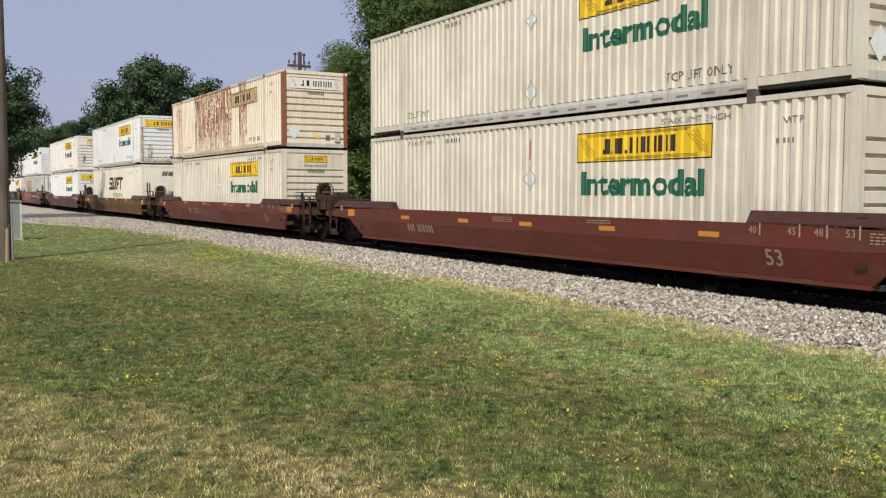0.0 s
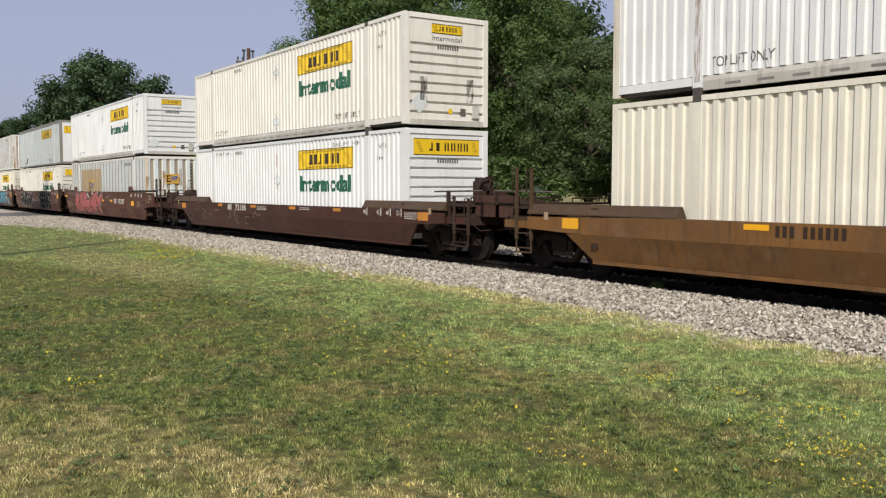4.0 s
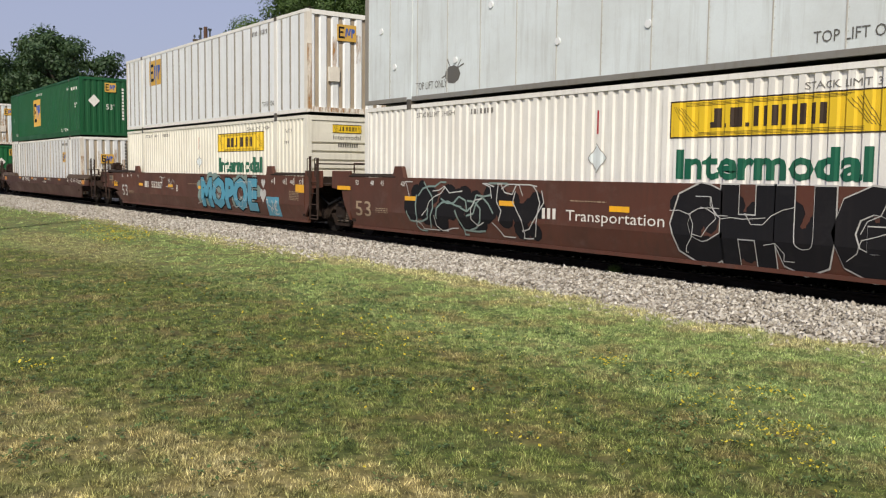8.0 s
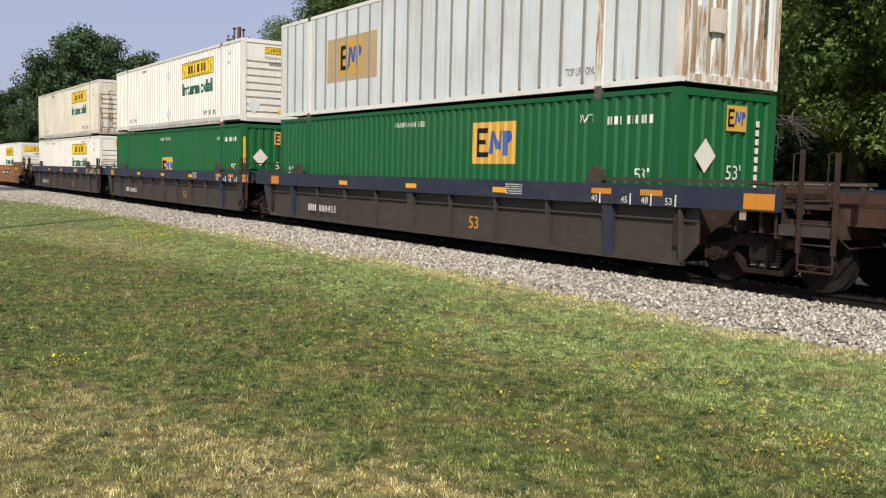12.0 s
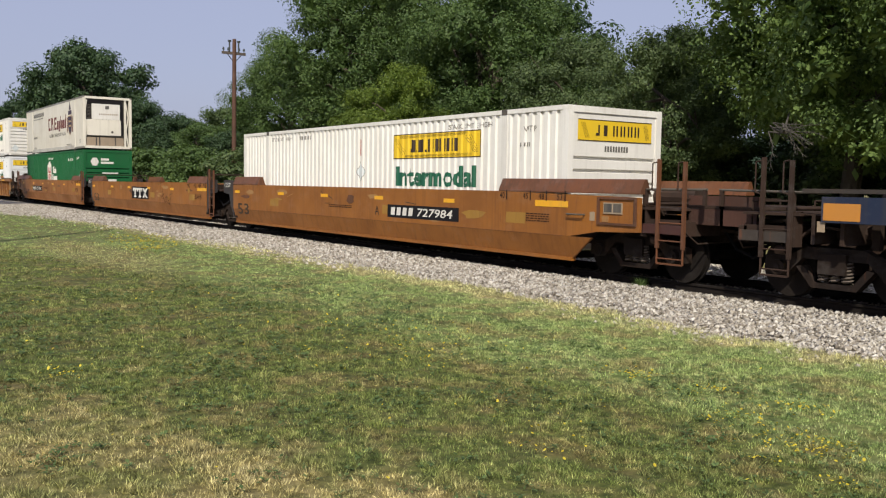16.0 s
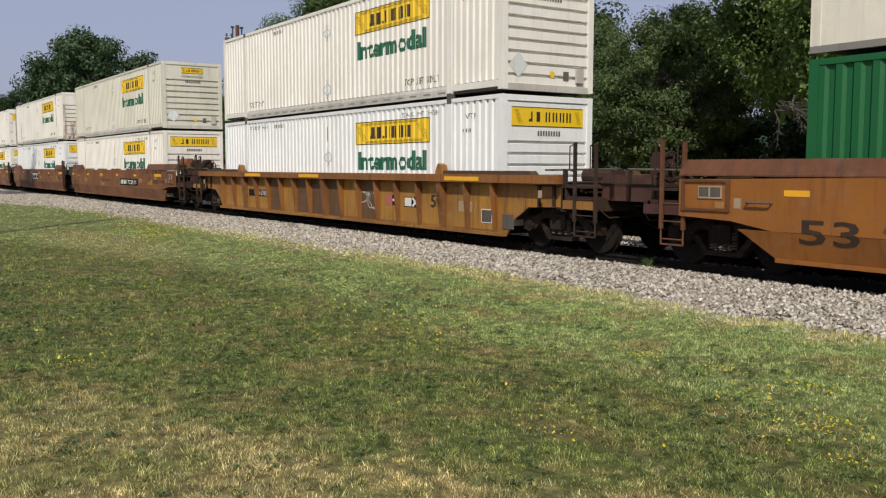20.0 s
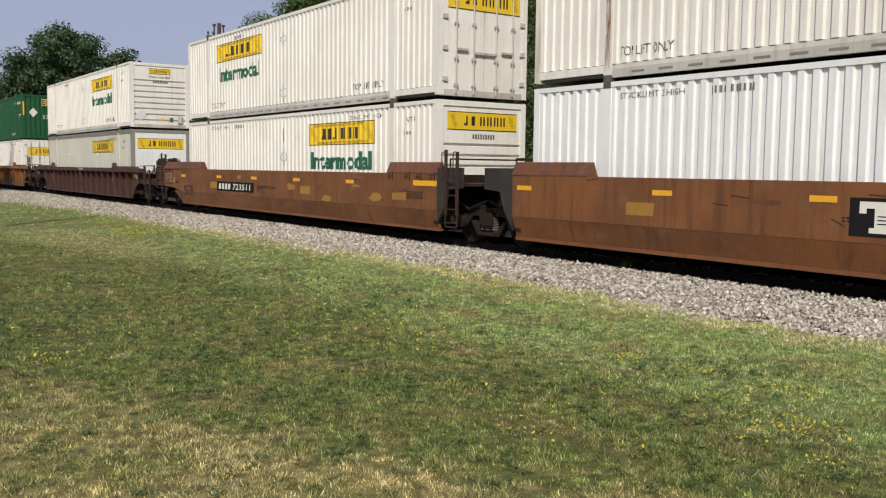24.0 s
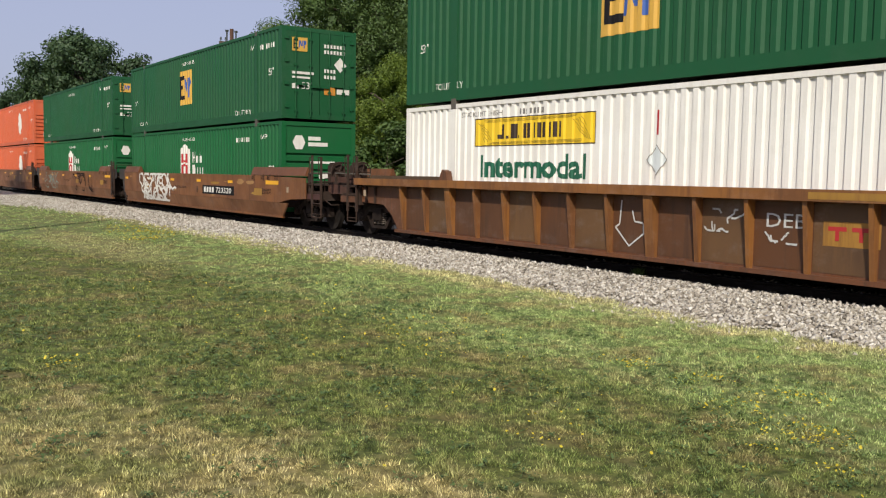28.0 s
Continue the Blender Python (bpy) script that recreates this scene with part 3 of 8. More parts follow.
MAT["tan_stain"] = stain_mat("tan_rust_stain", (0.42, 0.22, 0.075), (4, 4, 0.6))
MAT["rust_stain"] = stain_mat("rust_run_stain", (0.26, 0.12, 0.055), (5, 5, 0.7))


# ---- mesh helpers ----
class Build:
    """Collects boxes, prisms and rods into one mesh."""

    def __init__(self):
        self.v, self.f = [], []

    def add(self, verts, faces):
        n = len(self.v)
        self.v += [tuple(p) for p in verts]
        self.f += [tuple(i + n for i in q) for q in faces]
        return self

    def box(self, x0, x1, y0, y1, z0, z1):
        p = [(x, y, z) for z in (z0, z1) for y in (y0, y1) for x in (x0, x1)]
        return self.add(p, [(0, 2, 3, 1), (4, 5, 7, 6), (0, 1, 5, 4), (2, 6, 7, 3), (0, 4, 6, 2), (1, 3, 7, 5)])

    def prism(self, pts, a0, a1, axis="y"):
        """An outline swept from a0 to a1; it lies in xz (axis y), yz (axis x) or xy (axis z)."""
        put = {"y": lambda p, a: (p[0], a, p[1]), "x": lambda p, a: (a, p[0], p[1]), "z": lambda p, a: (p[0], p[1], a)}[axis]
        n = len(pts)
        v = [put(p, a0) for p in pts] + [put(p, a1) for p in pts]
        return self.add(v, [tuple(range(n)), tuple(range(2 * n - 1, n - 1, -1))] + [(i, (i + 1) % n, n + (i + 1) % n, n + i) for i in range(n)])

    def rod(self, a, b, r, n=8, r2=None):
        a, b = Vector(a), Vector(b)
        q = (b - a).to_track_quat("Z", "Y").to_matrix()
        r2 = r if r2 is None else r2
        ring = [q @ Vector((math.cos(k * math.tau / n), math.sin(k * math.tau / n), 0)) for k in range(n)]
        v = [a + c * r for c in ring] + [b + c * r2 for c in ring]
        return self.add(v, [tuple(range(n - 1, -1, -1)), tuple(range(n, 2 * n))] + [(i, (i + 1) % n, n + (i + 1) % n, n + i) for i in range(n)])

    def pipe(self, pts, r, n=6):
        for a, b in zip(pts, pts[1:]):
            self.rod(a, b, r, n)
        return self

    def ring(self, c, axis, R, r, n=14, m=5):
        """A hoop round an axis (0, 1 or 2)."""
        i, j = [k for k in range(3) if k != axis]
        v = []
        for a in range(n):
            for s in range(m):
                A, B = a * math.tau / n, s * math.tau / m
                p = [0, 0, 0]
                p[i] = c[i] + (R + r * math.cos(B)) * math.cos(A)
                p[j] = c[j] + (R + r * math.cos(B)) * math.sin(A)
                p[axis] = c[axis] + r * math.sin(B)
                v.append(p)
        return self.add(v, [(a * m + s, ((a + 1) % n) * m + s, ((a + 1) % n) * m + (s + 1) % m, a * m + (s + 1) % m) for a in range(n) for s in range(m)])

    def coil(self, base, R, height, turns, r, n=10, m=4):
        """An upright spring."""
        v, N = [], turns * n
        for a in range(N + 1):
            A = a * math.tau / n
            for k in range(m):
                B = k * math.tau / m
                q = R + r * math.cos(B)
                v.append((base[0] + q * math.cos(A), base[1] + q * math.sin(A), base[2] + height * a / N + r * math.sin(B)))
        return self.add(v, [(a * m + k, (a + 1) * m + k, (a + 1) * m + (k + 1) % m, a * m + (k + 1) % m) for a in range(N) for k in range(m)])

    def mesh(self, name):
        me = bpy.data.meshes.new(name)
        me.from_pydata(self.v, [], self.f)
        bm = bmesh.new()
        bm.from_mesh(me)
        bmesh.ops.recalc_face_normals(bm, faces=bm.faces)
        bm.to_mesh(me)
        bm.free()
        return me


STORE = {}


def shared(key, make):
    """A mesh that alike parts share."""
    if key not in STORE:
        b = make()
        STORE[key] = b.mesh(str(key)) if isinstance(b, Build) else b
    return STORE[key]


def part(name, me, material, parent, label="", at=None):
    if isinstance(me, Build):
        me = me.mesh(name)
    if not me.materials:
        me.materials.append(None)
    ob = new(name, me)
    ob.material_slots[0].link = 'OBJECT'
    ob.material_slots[0].material = MAT[material]
    if parent is not None:
        ob.parent = parent
    if at is not None:
        ob.matrix_basis = at
    return tagged(ob, label)


def thing(name, label, category, group="", at=None):
    ob = new(name)
    ob.empty_display_size = 0.2
    if at is not None:
        ob.matrix_basis = at
    return tagged(ob, label, category, group)


def fast_mesh(name, verts, tri_or_quad):
    """A large mesh from arrays: verts (n, 3), faces (m, k)."""
    me = bpy.data.meshes.new(name)
    m, k = tri_or_quad.shape
    me.vertices.add(len(verts))
    me.vertices.foreach_set("co", verts.astype(np.float32).ravel())
    me.loops.add(m * k)
    me.loops.foreach_set("vertex_index", tri_or_quad.astype(np.int32).ravel())
    me.polygons.add(m)
    me.polygons.foreach_set("loop_start", np.arange(0, m * k, k, dtype=np.int32))
    me.update(calc_edges=True)
    return me


# ---- painted shapes that follow a corrugated wall ----
def glyphs(text, height, width=None, bold=0.0, shear=0.0):
    """Letters as a bmesh in xz, lower left corner at the origin."""
    key = ("glyphs", text, bold, shear)
    if key not in STORE:
        cu = bpy.data.curves.new("letters", 'FONT')
        cu.body, cu.offset, cu.shear, cu.resolution_u = text, bold, shear, 2
        ob = bpy.data.objects.new("letters", cu)
        me = ob.to_mesh()
        STORE[key] = ([tuple(v.co) for v in me.vertices], [tuple(p.vertices) for p in me.polygons])
        ob.to_mesh_clear()
        bpy.data.objects.remove(ob)
    bm = bmesh.new()
    vs = [bm.verts.new(c) for c in STORE[key][0]]
    for f in STORE[key][1]:
        bm.faces.new([vs[i] for i in f])
    xs, ys = [v.co.x for v in bm.verts], [v.co.y for v in bm.verts]
    x0, y0, w = min(xs), 0.0, max(xs) - min(xs)
    k = height / 0.72
    kx = width / w if width else k
    for v in bm.verts:
        v.co = Vector(((v.co.x - x0) * kx, 0, (v.co.y - y0) * k))
    return bm


def shape(polys, step=0.00004):
    """Flat outlines in xz as a bmesh; each lies a step in front of the one before."""
    bm = bmesh.new()
    for i, p in enumerate(polys):
        bm.faces.new([bm.verts.new((x, -i * step, z)) for x, z in p])
    return bm


def rect(x0, z0, x1, z1, lean=0.0):
    return [(x0, z0), (x1, z0), (x1 + lean, z1), (x0 + lean, z1)]


def strip(x0, z0, x1, z1, w):
    """A line of width w."""
    d = Vector((x1 - x0, z1 - z0)).normalized() * w / 2
    return [(x0 - d.y, z0 + d.x), (x0 + d.y, z0 - d.x), (x1 + d.y, z1 - d.x), (x1 - d.y, z1 + d.x)]


def poly_disc(x, z, rx, rz, n=14):
    return [(x + rx * math.cos(k * math.tau / n), z + rz * math.sin(k * math.tau / n)) for k in range(n)]


def drape(name, bm, x, z, wall, lift=0.005):
    """Lays a flat shape on a wall of profile (xs, ys), its origin at (x, z)."""
    xs, ys = wall
    for v in bm.verts:
        v.co.x += x
        v.co.z += z
    lo, hi = min(v.co.x for v in bm.verts), max(v.co.x for v in bm.verts)
    for c in xs:
        if lo < c < hi:
            bmesh.ops.bisect_plane(bm, geom=bm.verts[:] + bm.edges[:] + bm.faces[:], plane_co=(c, 0, 0), plane_no=(1, 0, 0))
    for v in bm.verts:
        v.co.y += float(np.interp(v.co.x, xs, ys)) - lift
    me = bpy.data.meshes.new(name)
    bm.to_mesh(me)
    bm.free()
    return me


def on_end(name, bm, y, z, x=0.006):
    """Lays a flat shape on an end wall, seen from ahead."""
    for v in bm.verts:
        v.co = Vector((x - v.co.y, v.co.x + y, v.co.z + z))
    me = bpy.data.meshes.new(name)
    bm.to_mesh(me)
    bm.free()
    return me


SIDE = {"fold": 0.0, "slope": 0.0}          # fold line of the car side that is being marked


def on_side(name, bm, x, z, y):
    """Lays a flat shape on a car side, bent along the fold."""
    for v in bm.verts:
        v.co = Vector((v.co.x + x, y + v.co.y, v.co.z + z))
    f, k = SIDE["fold"], SIDE["slope"]
    if k and bm.verts and min(v.co.z for v in bm.verts) < f:
        bmesh.ops.bisect_plane(bm, geom=bm.verts[:] + bm.edges[:] + bm.faces[:], plane_co=(0, 0, f), plane_no=(0, 0, 1))
        for v in bm.verts:
            v.co.y += max(0.0, f - v.co.z) * k
    me = bpy.data.meshes.new(name)
    bm.to_mesh(me)
    bm.free()
    return me


# ---- the ground, the track bed, the rails ----
GX = np.unique(np.concatenate([np.linspace(-2500, -120, 10), np.linspace(-120, -40, 30), np.linspace(-40, 12, 130), np.linspace(12, 60, 14), np.linspace(60, 2500, 10)]))
GY = np.unique(np.concatenate([np.linspace(-2500, -20, 10), np.linspace(-20, 0, 20), np.linspace(0, 9.6, 60), np.linspace(9.6, 40, 20), np.linspace(40, 2500, 12)]))
GZ = np.zeros((len(GY), len(GX)))


def ground_z(x, y):
    """Height of the lawn between the corners of its sheet."""
    i, j = np.clip(np.searchsorted(GX, x) - 1, 0, len(GX) - 2), np.clip(np.searchsorted(GY, y) - 1, 0, len(GY) - 2)
    a, b = (x - GX[i]) / (GX[i + 1] - GX[i]), (y - GY[j]) / (GY[j + 1] - GY[j])
    z = GZ[j, i] * (1 - a) * (1 - b) + GZ[j, i + 1] * a * (1 - b) + GZ[j + 1, i] * (1 - a) * b + GZ[j + 1, i + 1] * a * b
    return np.maximum(z, LAWN - 0.045)


def ground():
    """One sheet that reaches the horizon, finely divided near the lawn."""
    xs, ys = GX, GY
    v = []
    for j, y in enumerate(ys):
        for i, x in enumerate(xs):
            near = math.exp(-((x + 12) / 40) ** 2 - ((y - 4) / 12) ** 2)
            z = LAWN + near * 0.035 * noise.noise((x * 0.35, y * 0.5, 0)) + near * 0.012 * noise.noise((x * 2.1, y * 2.1, 3))
            if edge_y(x) + 0.4 < y < 17.6:
                z = min(z, -0.42)
            GZ[j, i] = z
            v.append((x, y, z))
    nx = len(xs)
    f = [(j * nx + i, j * nx + i + 1, (j + 1) * nx + i + 1, (j + 1) * nx + i) for j in range(len(ys) - 1) for i in range(nx - 1)]
    me = fast_mesh("ground", np.array(v), np.array(f))
    me.materials.append(MAT["lawn"])
    tagged(new("ground", me), "mown lawn, green with dry straw patches", "lawn", kind="structure")


def edge_y(x):
    """Where the ballast meets the lawn."""
    base = float(np.interp(x, (-62, -53, -45, -35, -22, -12, -7, -3), (4.4, 5.6, 8.05, 8.85, 9.3, 9.0, 8.75, 8.95)))
    return base + 0.20 * noise.noise((x * 0.5, 1.7, 0)) + 0.24 * noise.noise((x * 1.5, 5.2, 0)) + 0.12 * noise.noise((x * 4.3, 2.2, 0))


EDGE_X = np.linspace(-75, 10, 900)
EDGE_Y = np.array([edge_y(x) for x in EDGE_X])


def edges(x):
    return np.interp(x, EDGE_X, EDGE_Y)


def bed_z(x, y):
    """Top of the ballast: a low bank that falls a little towards the ties."""
    d = y - edge_y(x)
    far = 17.7 - y
    z = -0.085 + 0.02 * noise.noise((x * 0.9, y * 0.9, 2))
    if d < 0.5:
        z = LAWN - 0.04 + (z - LAWN + 0.04) * max(0.0, d / 0.5)
    if far < 1.0:
        z = LAWN - 0.06 + (z - LAWN + 0.06) * max(0.0, far)
    if 11.7 < y < 14.7:
        z -= 0.085
    return z


def ballast():
    xs = np.concatenate([np.linspace(-700, -70, 60), np.linspace(-69, 12, 240), np.linspace(14, 500, 40)])
    n = 26
    v, f = [], []
    for x in xs:
        e = edge_y(x) - 0.06
        for j in range(n):
            y = e + (17.75 - e) * j / (n - 1)
            v.append((x, y, bed_z(x, y)))
    for i in range(len(xs) - 1):
        for j in range(n - 1):
            f.append((i * n + j, (i + 1) * n + j, (i + 1) * n + j + 1, i * n + j + 1))
    me = fast_mesh("ballast", np.array(v), np.array(f))
    me.materials.append(MAT["gravel"])
    tagged(new("ballast_bed", me), "pale limestone ballast bed under the track", "ballast", kind="structure")


def ballast_stones():
    """Loose broken stone on the bed."""
    rng = np.random.default_rng(5)
    oct_v = np.array([(1, 0, 0), (-1, 0, 0), (0, 1, 0), (0, -1, 0), (0, 0, 1), (0, 0, -1)], float)
    oct_f = np.array([(0, 2, 4), (2, 1, 4), (1, 3, 4), (3, 0, 4), (2, 0, 5), (1, 2, 5), (3, 1, 5), (0, 3, 5)])
    pts = []
    for x0, x1, y0, dens in ((-16, 3, 8.2, 330), (-30, -16, 8.4, 200), (-62, -30, 4.6, 60)):
        n = int((x1 - x0) * (12.6 - y0) * dens)
        x = rng.uniform(x0, x1, n)
        y = rng.uniform(y0, 12.35, n)
        s = rng.uniform(0.018, 0.045, n) * (1.0 if x0 > -20 else 1.25)
        pts.append(np.stack([x, y, s], 1))
    # a few stones stray on to the grass, and more beyond the far rail
    n = 5200
    x = rng.uniform(-30, 2, n)
    pts.append(np.stack([x, edges(x) - np.abs(rng.normal(0, 0.30, n)), rng.uniform(0.012, 0.034, n)], 1))
    n = 9000
    pts.append(np.stack([rng.uniform(-40, 6, n), rng.uniform(14.2, 17.2, n), rng.uniform(0.02, 0.05, n)], 1))
    n = 7000
    pts.append(np.stack([rng.uniform(-40, 4, n), rng.uniform(12.5, 13.9, n), rng.uniform(0.02, 0.04, n)], 1))
    P = np.concatenate(pts)
    P = P[P[:, 1] > edges(P[:, 0]) - 0.9]
    keep = edges(P[:, 0]) - P[:, 1]
    P = P[rng.random(len(P)) > np.clip(keep * 2.2, 0, 0.93)]
    d, far = P[:, 1] - edges(P[:, 0]), 17.7 - P[:, 1]
    z = np.full(len(P), -0.085)
    z = np.where(d < 0.5, LAWN - 0.04 + (z - LAWN + 0.04) * np.clip(d / 0.5, 0, 1), z)
    z = np.where(far < 1, LAWN - 0.06 + (z - LAWN + 0.06) * np.clip(far, 0, 1), z) - 0.085 * ((P[:, 1] > 11.7) & (P[:, 1] < 14.7))
    z = np.maximum(z, LAWN - 0.03 - 0.12 * (d > 0.5))
    n = len(P)
    a = rng.uniform(0, math.tau, n)
    sc = P[:, 2, None] * rng.uniform(0.6, 1.35, (n, 3)) * np.array([1, 1, 0.8])
    V = oct_v[None] * sc[:, None, :] + rng.normal(0, 0.18, (n, 6, 3)) * P[:, 2, None, None]
    tilt = rng.normal(0, 0.5, n)
    V = np.stack([V[..., 0], V[..., 1] * np.cos(tilt)[:, None] - V[..., 2] * np.sin(tilt)[:, None], V[..., 1] * np.sin(tilt)[:, None] + V[..., 2] * np.cos(tilt)[:, None]], -1)
    c, s_ = np.cos(a)[:, None], np.sin(a)[:, None]
    V = np.stack([V[..., 0] * c - V[..., 1] * s_, V[..., 0] * s_ + V[..., 1] * c, V[..., 2]], -1)
    V += np.stack([P[:, 0], P[:, 1], z + P[:, 2] * 0.35], 1)[:, None, :]
    Fc = (oct_f[None] + (np.arange(n) * 6)[:, None, None]).reshape(-1, 3)
    me = fast_mesh("ballast_stones", V.reshape(-1, 3), Fc)
    me.materials.append(MAT["stone"])
    tagged(new("ballast_stones", me), "loose pale grey broken limestone along the track", "gravel", kind="stuff")


def rail_profile():
    h = [(-0.075, -0.17), (0.075, -0.17), (0.075, -0.155), (0.012, -0.135), (0.010, -0.05), (0.036, -0.038), (0.036, -0.006), (0.028, 0.0)]
    return h + [(-x, z) for x, z in reversed(h[2:])]


def track():
    for name, y in (("rail_near", TRACK_Y - 0.7525), ("rail_far", TRACK_Y + 0.7525)):
        b = Build().prism([(y + p, z) for p, z in rail_profile()], -700, 500, "x")
        me = b.mesh(name)
        me.materials.append(MAT["wheel"])
        tagged(new(name, me), "worn steel running rail", "rail", kind="structure")
    bed = tagged(new("tie_row"), "row of creosoted wooden ties in ballast", "ties", kind="structure")
    tie = shared("tie", lambda: Build().box(-0.115, 0.115, -1.3, 1.3, -0.17, 0))
    plate = shared("tie_plate", lambda: Build().box(-0.09, 0.09, -0.17, 0.17, 0, 0.012))
    for i in range(230):
        x = -107 + i * 0.5
        t = part("tie", tie, "tie", bed, at=pose(x + random.uniform(-0.02, 0.02), TRACK_Y + random.uniform(-0.04, 0.04), -0.183, 0, 0, random.uniform(-1, 1)))
        if -40 < x < 4:
            part("tie_plate", plate, "under", t, at=pose(0, -0.7525, 0.0))


# ---- trees ----
def crown_mesh(seed, clumps, leaves, R, H, leaf=0.24, open_=0.5):
    """Leaves in uneven clumps on an upright, ragged crown about R wide and H high, base at z = 0."""
    rng = np.random.default_rng(seed)
    cs = []
    while len(cs) < clumps:
        p = rng.uniform(-1, 1, 3)
        r = np.linalg.norm(p)
        if 0.35 < r < 1 and rng.random() < r ** 1.5:
            w = 1.0 - 0.35 * max(0, p[2]) ** 2 - 0.18 * max(0, -p[2])
            lump = 1 + 0.28 * noise.noise((p[0] * 2.2 + seed, p[1] * 2.2, p[2] * 2.2))
            cs.append((p[0] * R * w * lump, p[1] * R * w * lump, (p[2] * 0.5 + 0.5) * H * (0.94 + 0.12 * rng.random())))
    cs = np.array(cs)
    size = rng.uniform(0.55, 1.25, clumps) * R * 0.21
    k = rng.integers(0, clumps, leaves)
    d = rng.normal(0, 1, (leaves, 3))
    d /= np.linalg.norm(d, axis=1)[:, None]
    rad = rng.random(leaves) ** 0.36
    pos = cs[k] + d * (rad * size[k])[:, None] * np.array([1, 1, 0.72])
    nrm = d * 1.0 + rng.normal(0, 0.42, (leaves, 3)) + np.array([0, 0, 0.40])
    nrm /= np.linalg.norm(nrm, axis=1)[:, None]
    up = rng.normal(0, 1, (leaves, 3))
    tx = np.cross(nrm, up)
    tx /= np.linalg.norm(tx, axis=1)[:, None] + 1e-9
    ty = np.cross(nrm, tx)
    s = leaf * rng.uniform(0.55, 1.3, leaves)[:, None]
    q = np.stack([pos - tx * s * 0.5, pos - ty * s * 0.27 + nrm * s * 0.06, pos + tx * s * 0.5, pos + ty * s * 0.27 + nrm * s * 0.06], 1)
    # dense hearts of the clumps, which keep the light out
    h = clumps * 80
    c = np.repeat(np.arange(clumps), 80)
    hp = cs[c] * np.array([0.88, 0.88, 0.97]) + rng.normal(0, 0.25, (h, 3)) * size[c][:, None]
    e = rng.normal(0, 1, (h, 2, 3))
    e /= np.linalg.norm(e, axis=2)[..., None]
    e *= (size[c] * 0.17)[:, None, None]
    hq = np.stack([hp - e[:, 0], hp - e[:, 1] * 0.6, hp + e[:, 0], hp + e[:, 1] * 0.6], 1)
    q = np.concatenate([q, hq])
    me = fast_mesh("crown", q.reshape(-1, 3), np.arange(len(q) * 4).reshape(-1, 4))
    return me, cs


def trunk_build(h, r, cs, seed):
    """A tapered, slightly bent trunk with limbs that reach into the crown."""
    rng = np.random.default_rng(seed + 50)
    b = Build()
    pts = [Vector((rng.normal(0, 0.05) * k, rng.normal(0, 0.05) * k, h * k / 5)) for k in range(6)]
    for k in range(5):
        b.rod(pts[k], pts[k + 1], r * (1.25 if k == 0 else 1 - 0.13 * k), 9, r * (1 - 0.13 * (k + 1)))
    order = rng.permutation(len(cs))[:16]
    for i in order:
        a = pts[int(rng.integers(2, 6))]
        c = Vector(cs[i])
        m = a.lerp(c, 0.55) + Vector((0, 0, 0.12 * (c - a).length))
        b.rod(a, m, r * 0.42, 6, r * 0.24)
        b.rod(m, c, r * 0.24, 5, r * 0.06)
        for _ in range(2):
            e = c + Vector(rng.normal(0, 0.7, 3))
            b.rod(m.lerp(c, 0.6), e, r * 0.1, 4, r * 0.03)
    return b


KINDS = {}


def tree_kind(key, seed, R, H, stem, clumps, leaves, leaf, r):
    me, cs = crown_mesh(seed, clumps, leaves, R, H, leaf)
    cs = cs + np.array([0, 0, stem])
    KINDS[key] = (me, trunk_build(stem + H * 0.6, r, cs, seed).mesh("trunk"), stem)


def tree(key, x, y, scale, turn, material, label, category="tree", wide=1.0):
    me, tr, stem = KINDS[key]
    t = thing("tree" if category == "tree" else "bush", label, category, "woods behind the track", pose(x, y, LAWN - 0.05, 0, 0, turn))
    m = Matrix.Diagonal((scale * wide, scale * wide, scale, 1))
    part("trunk", tr, "bark", t, at=m)
    part("crown", me, material, t, at=m @ Matrix.Translation((0, 0, stem)))
    return t


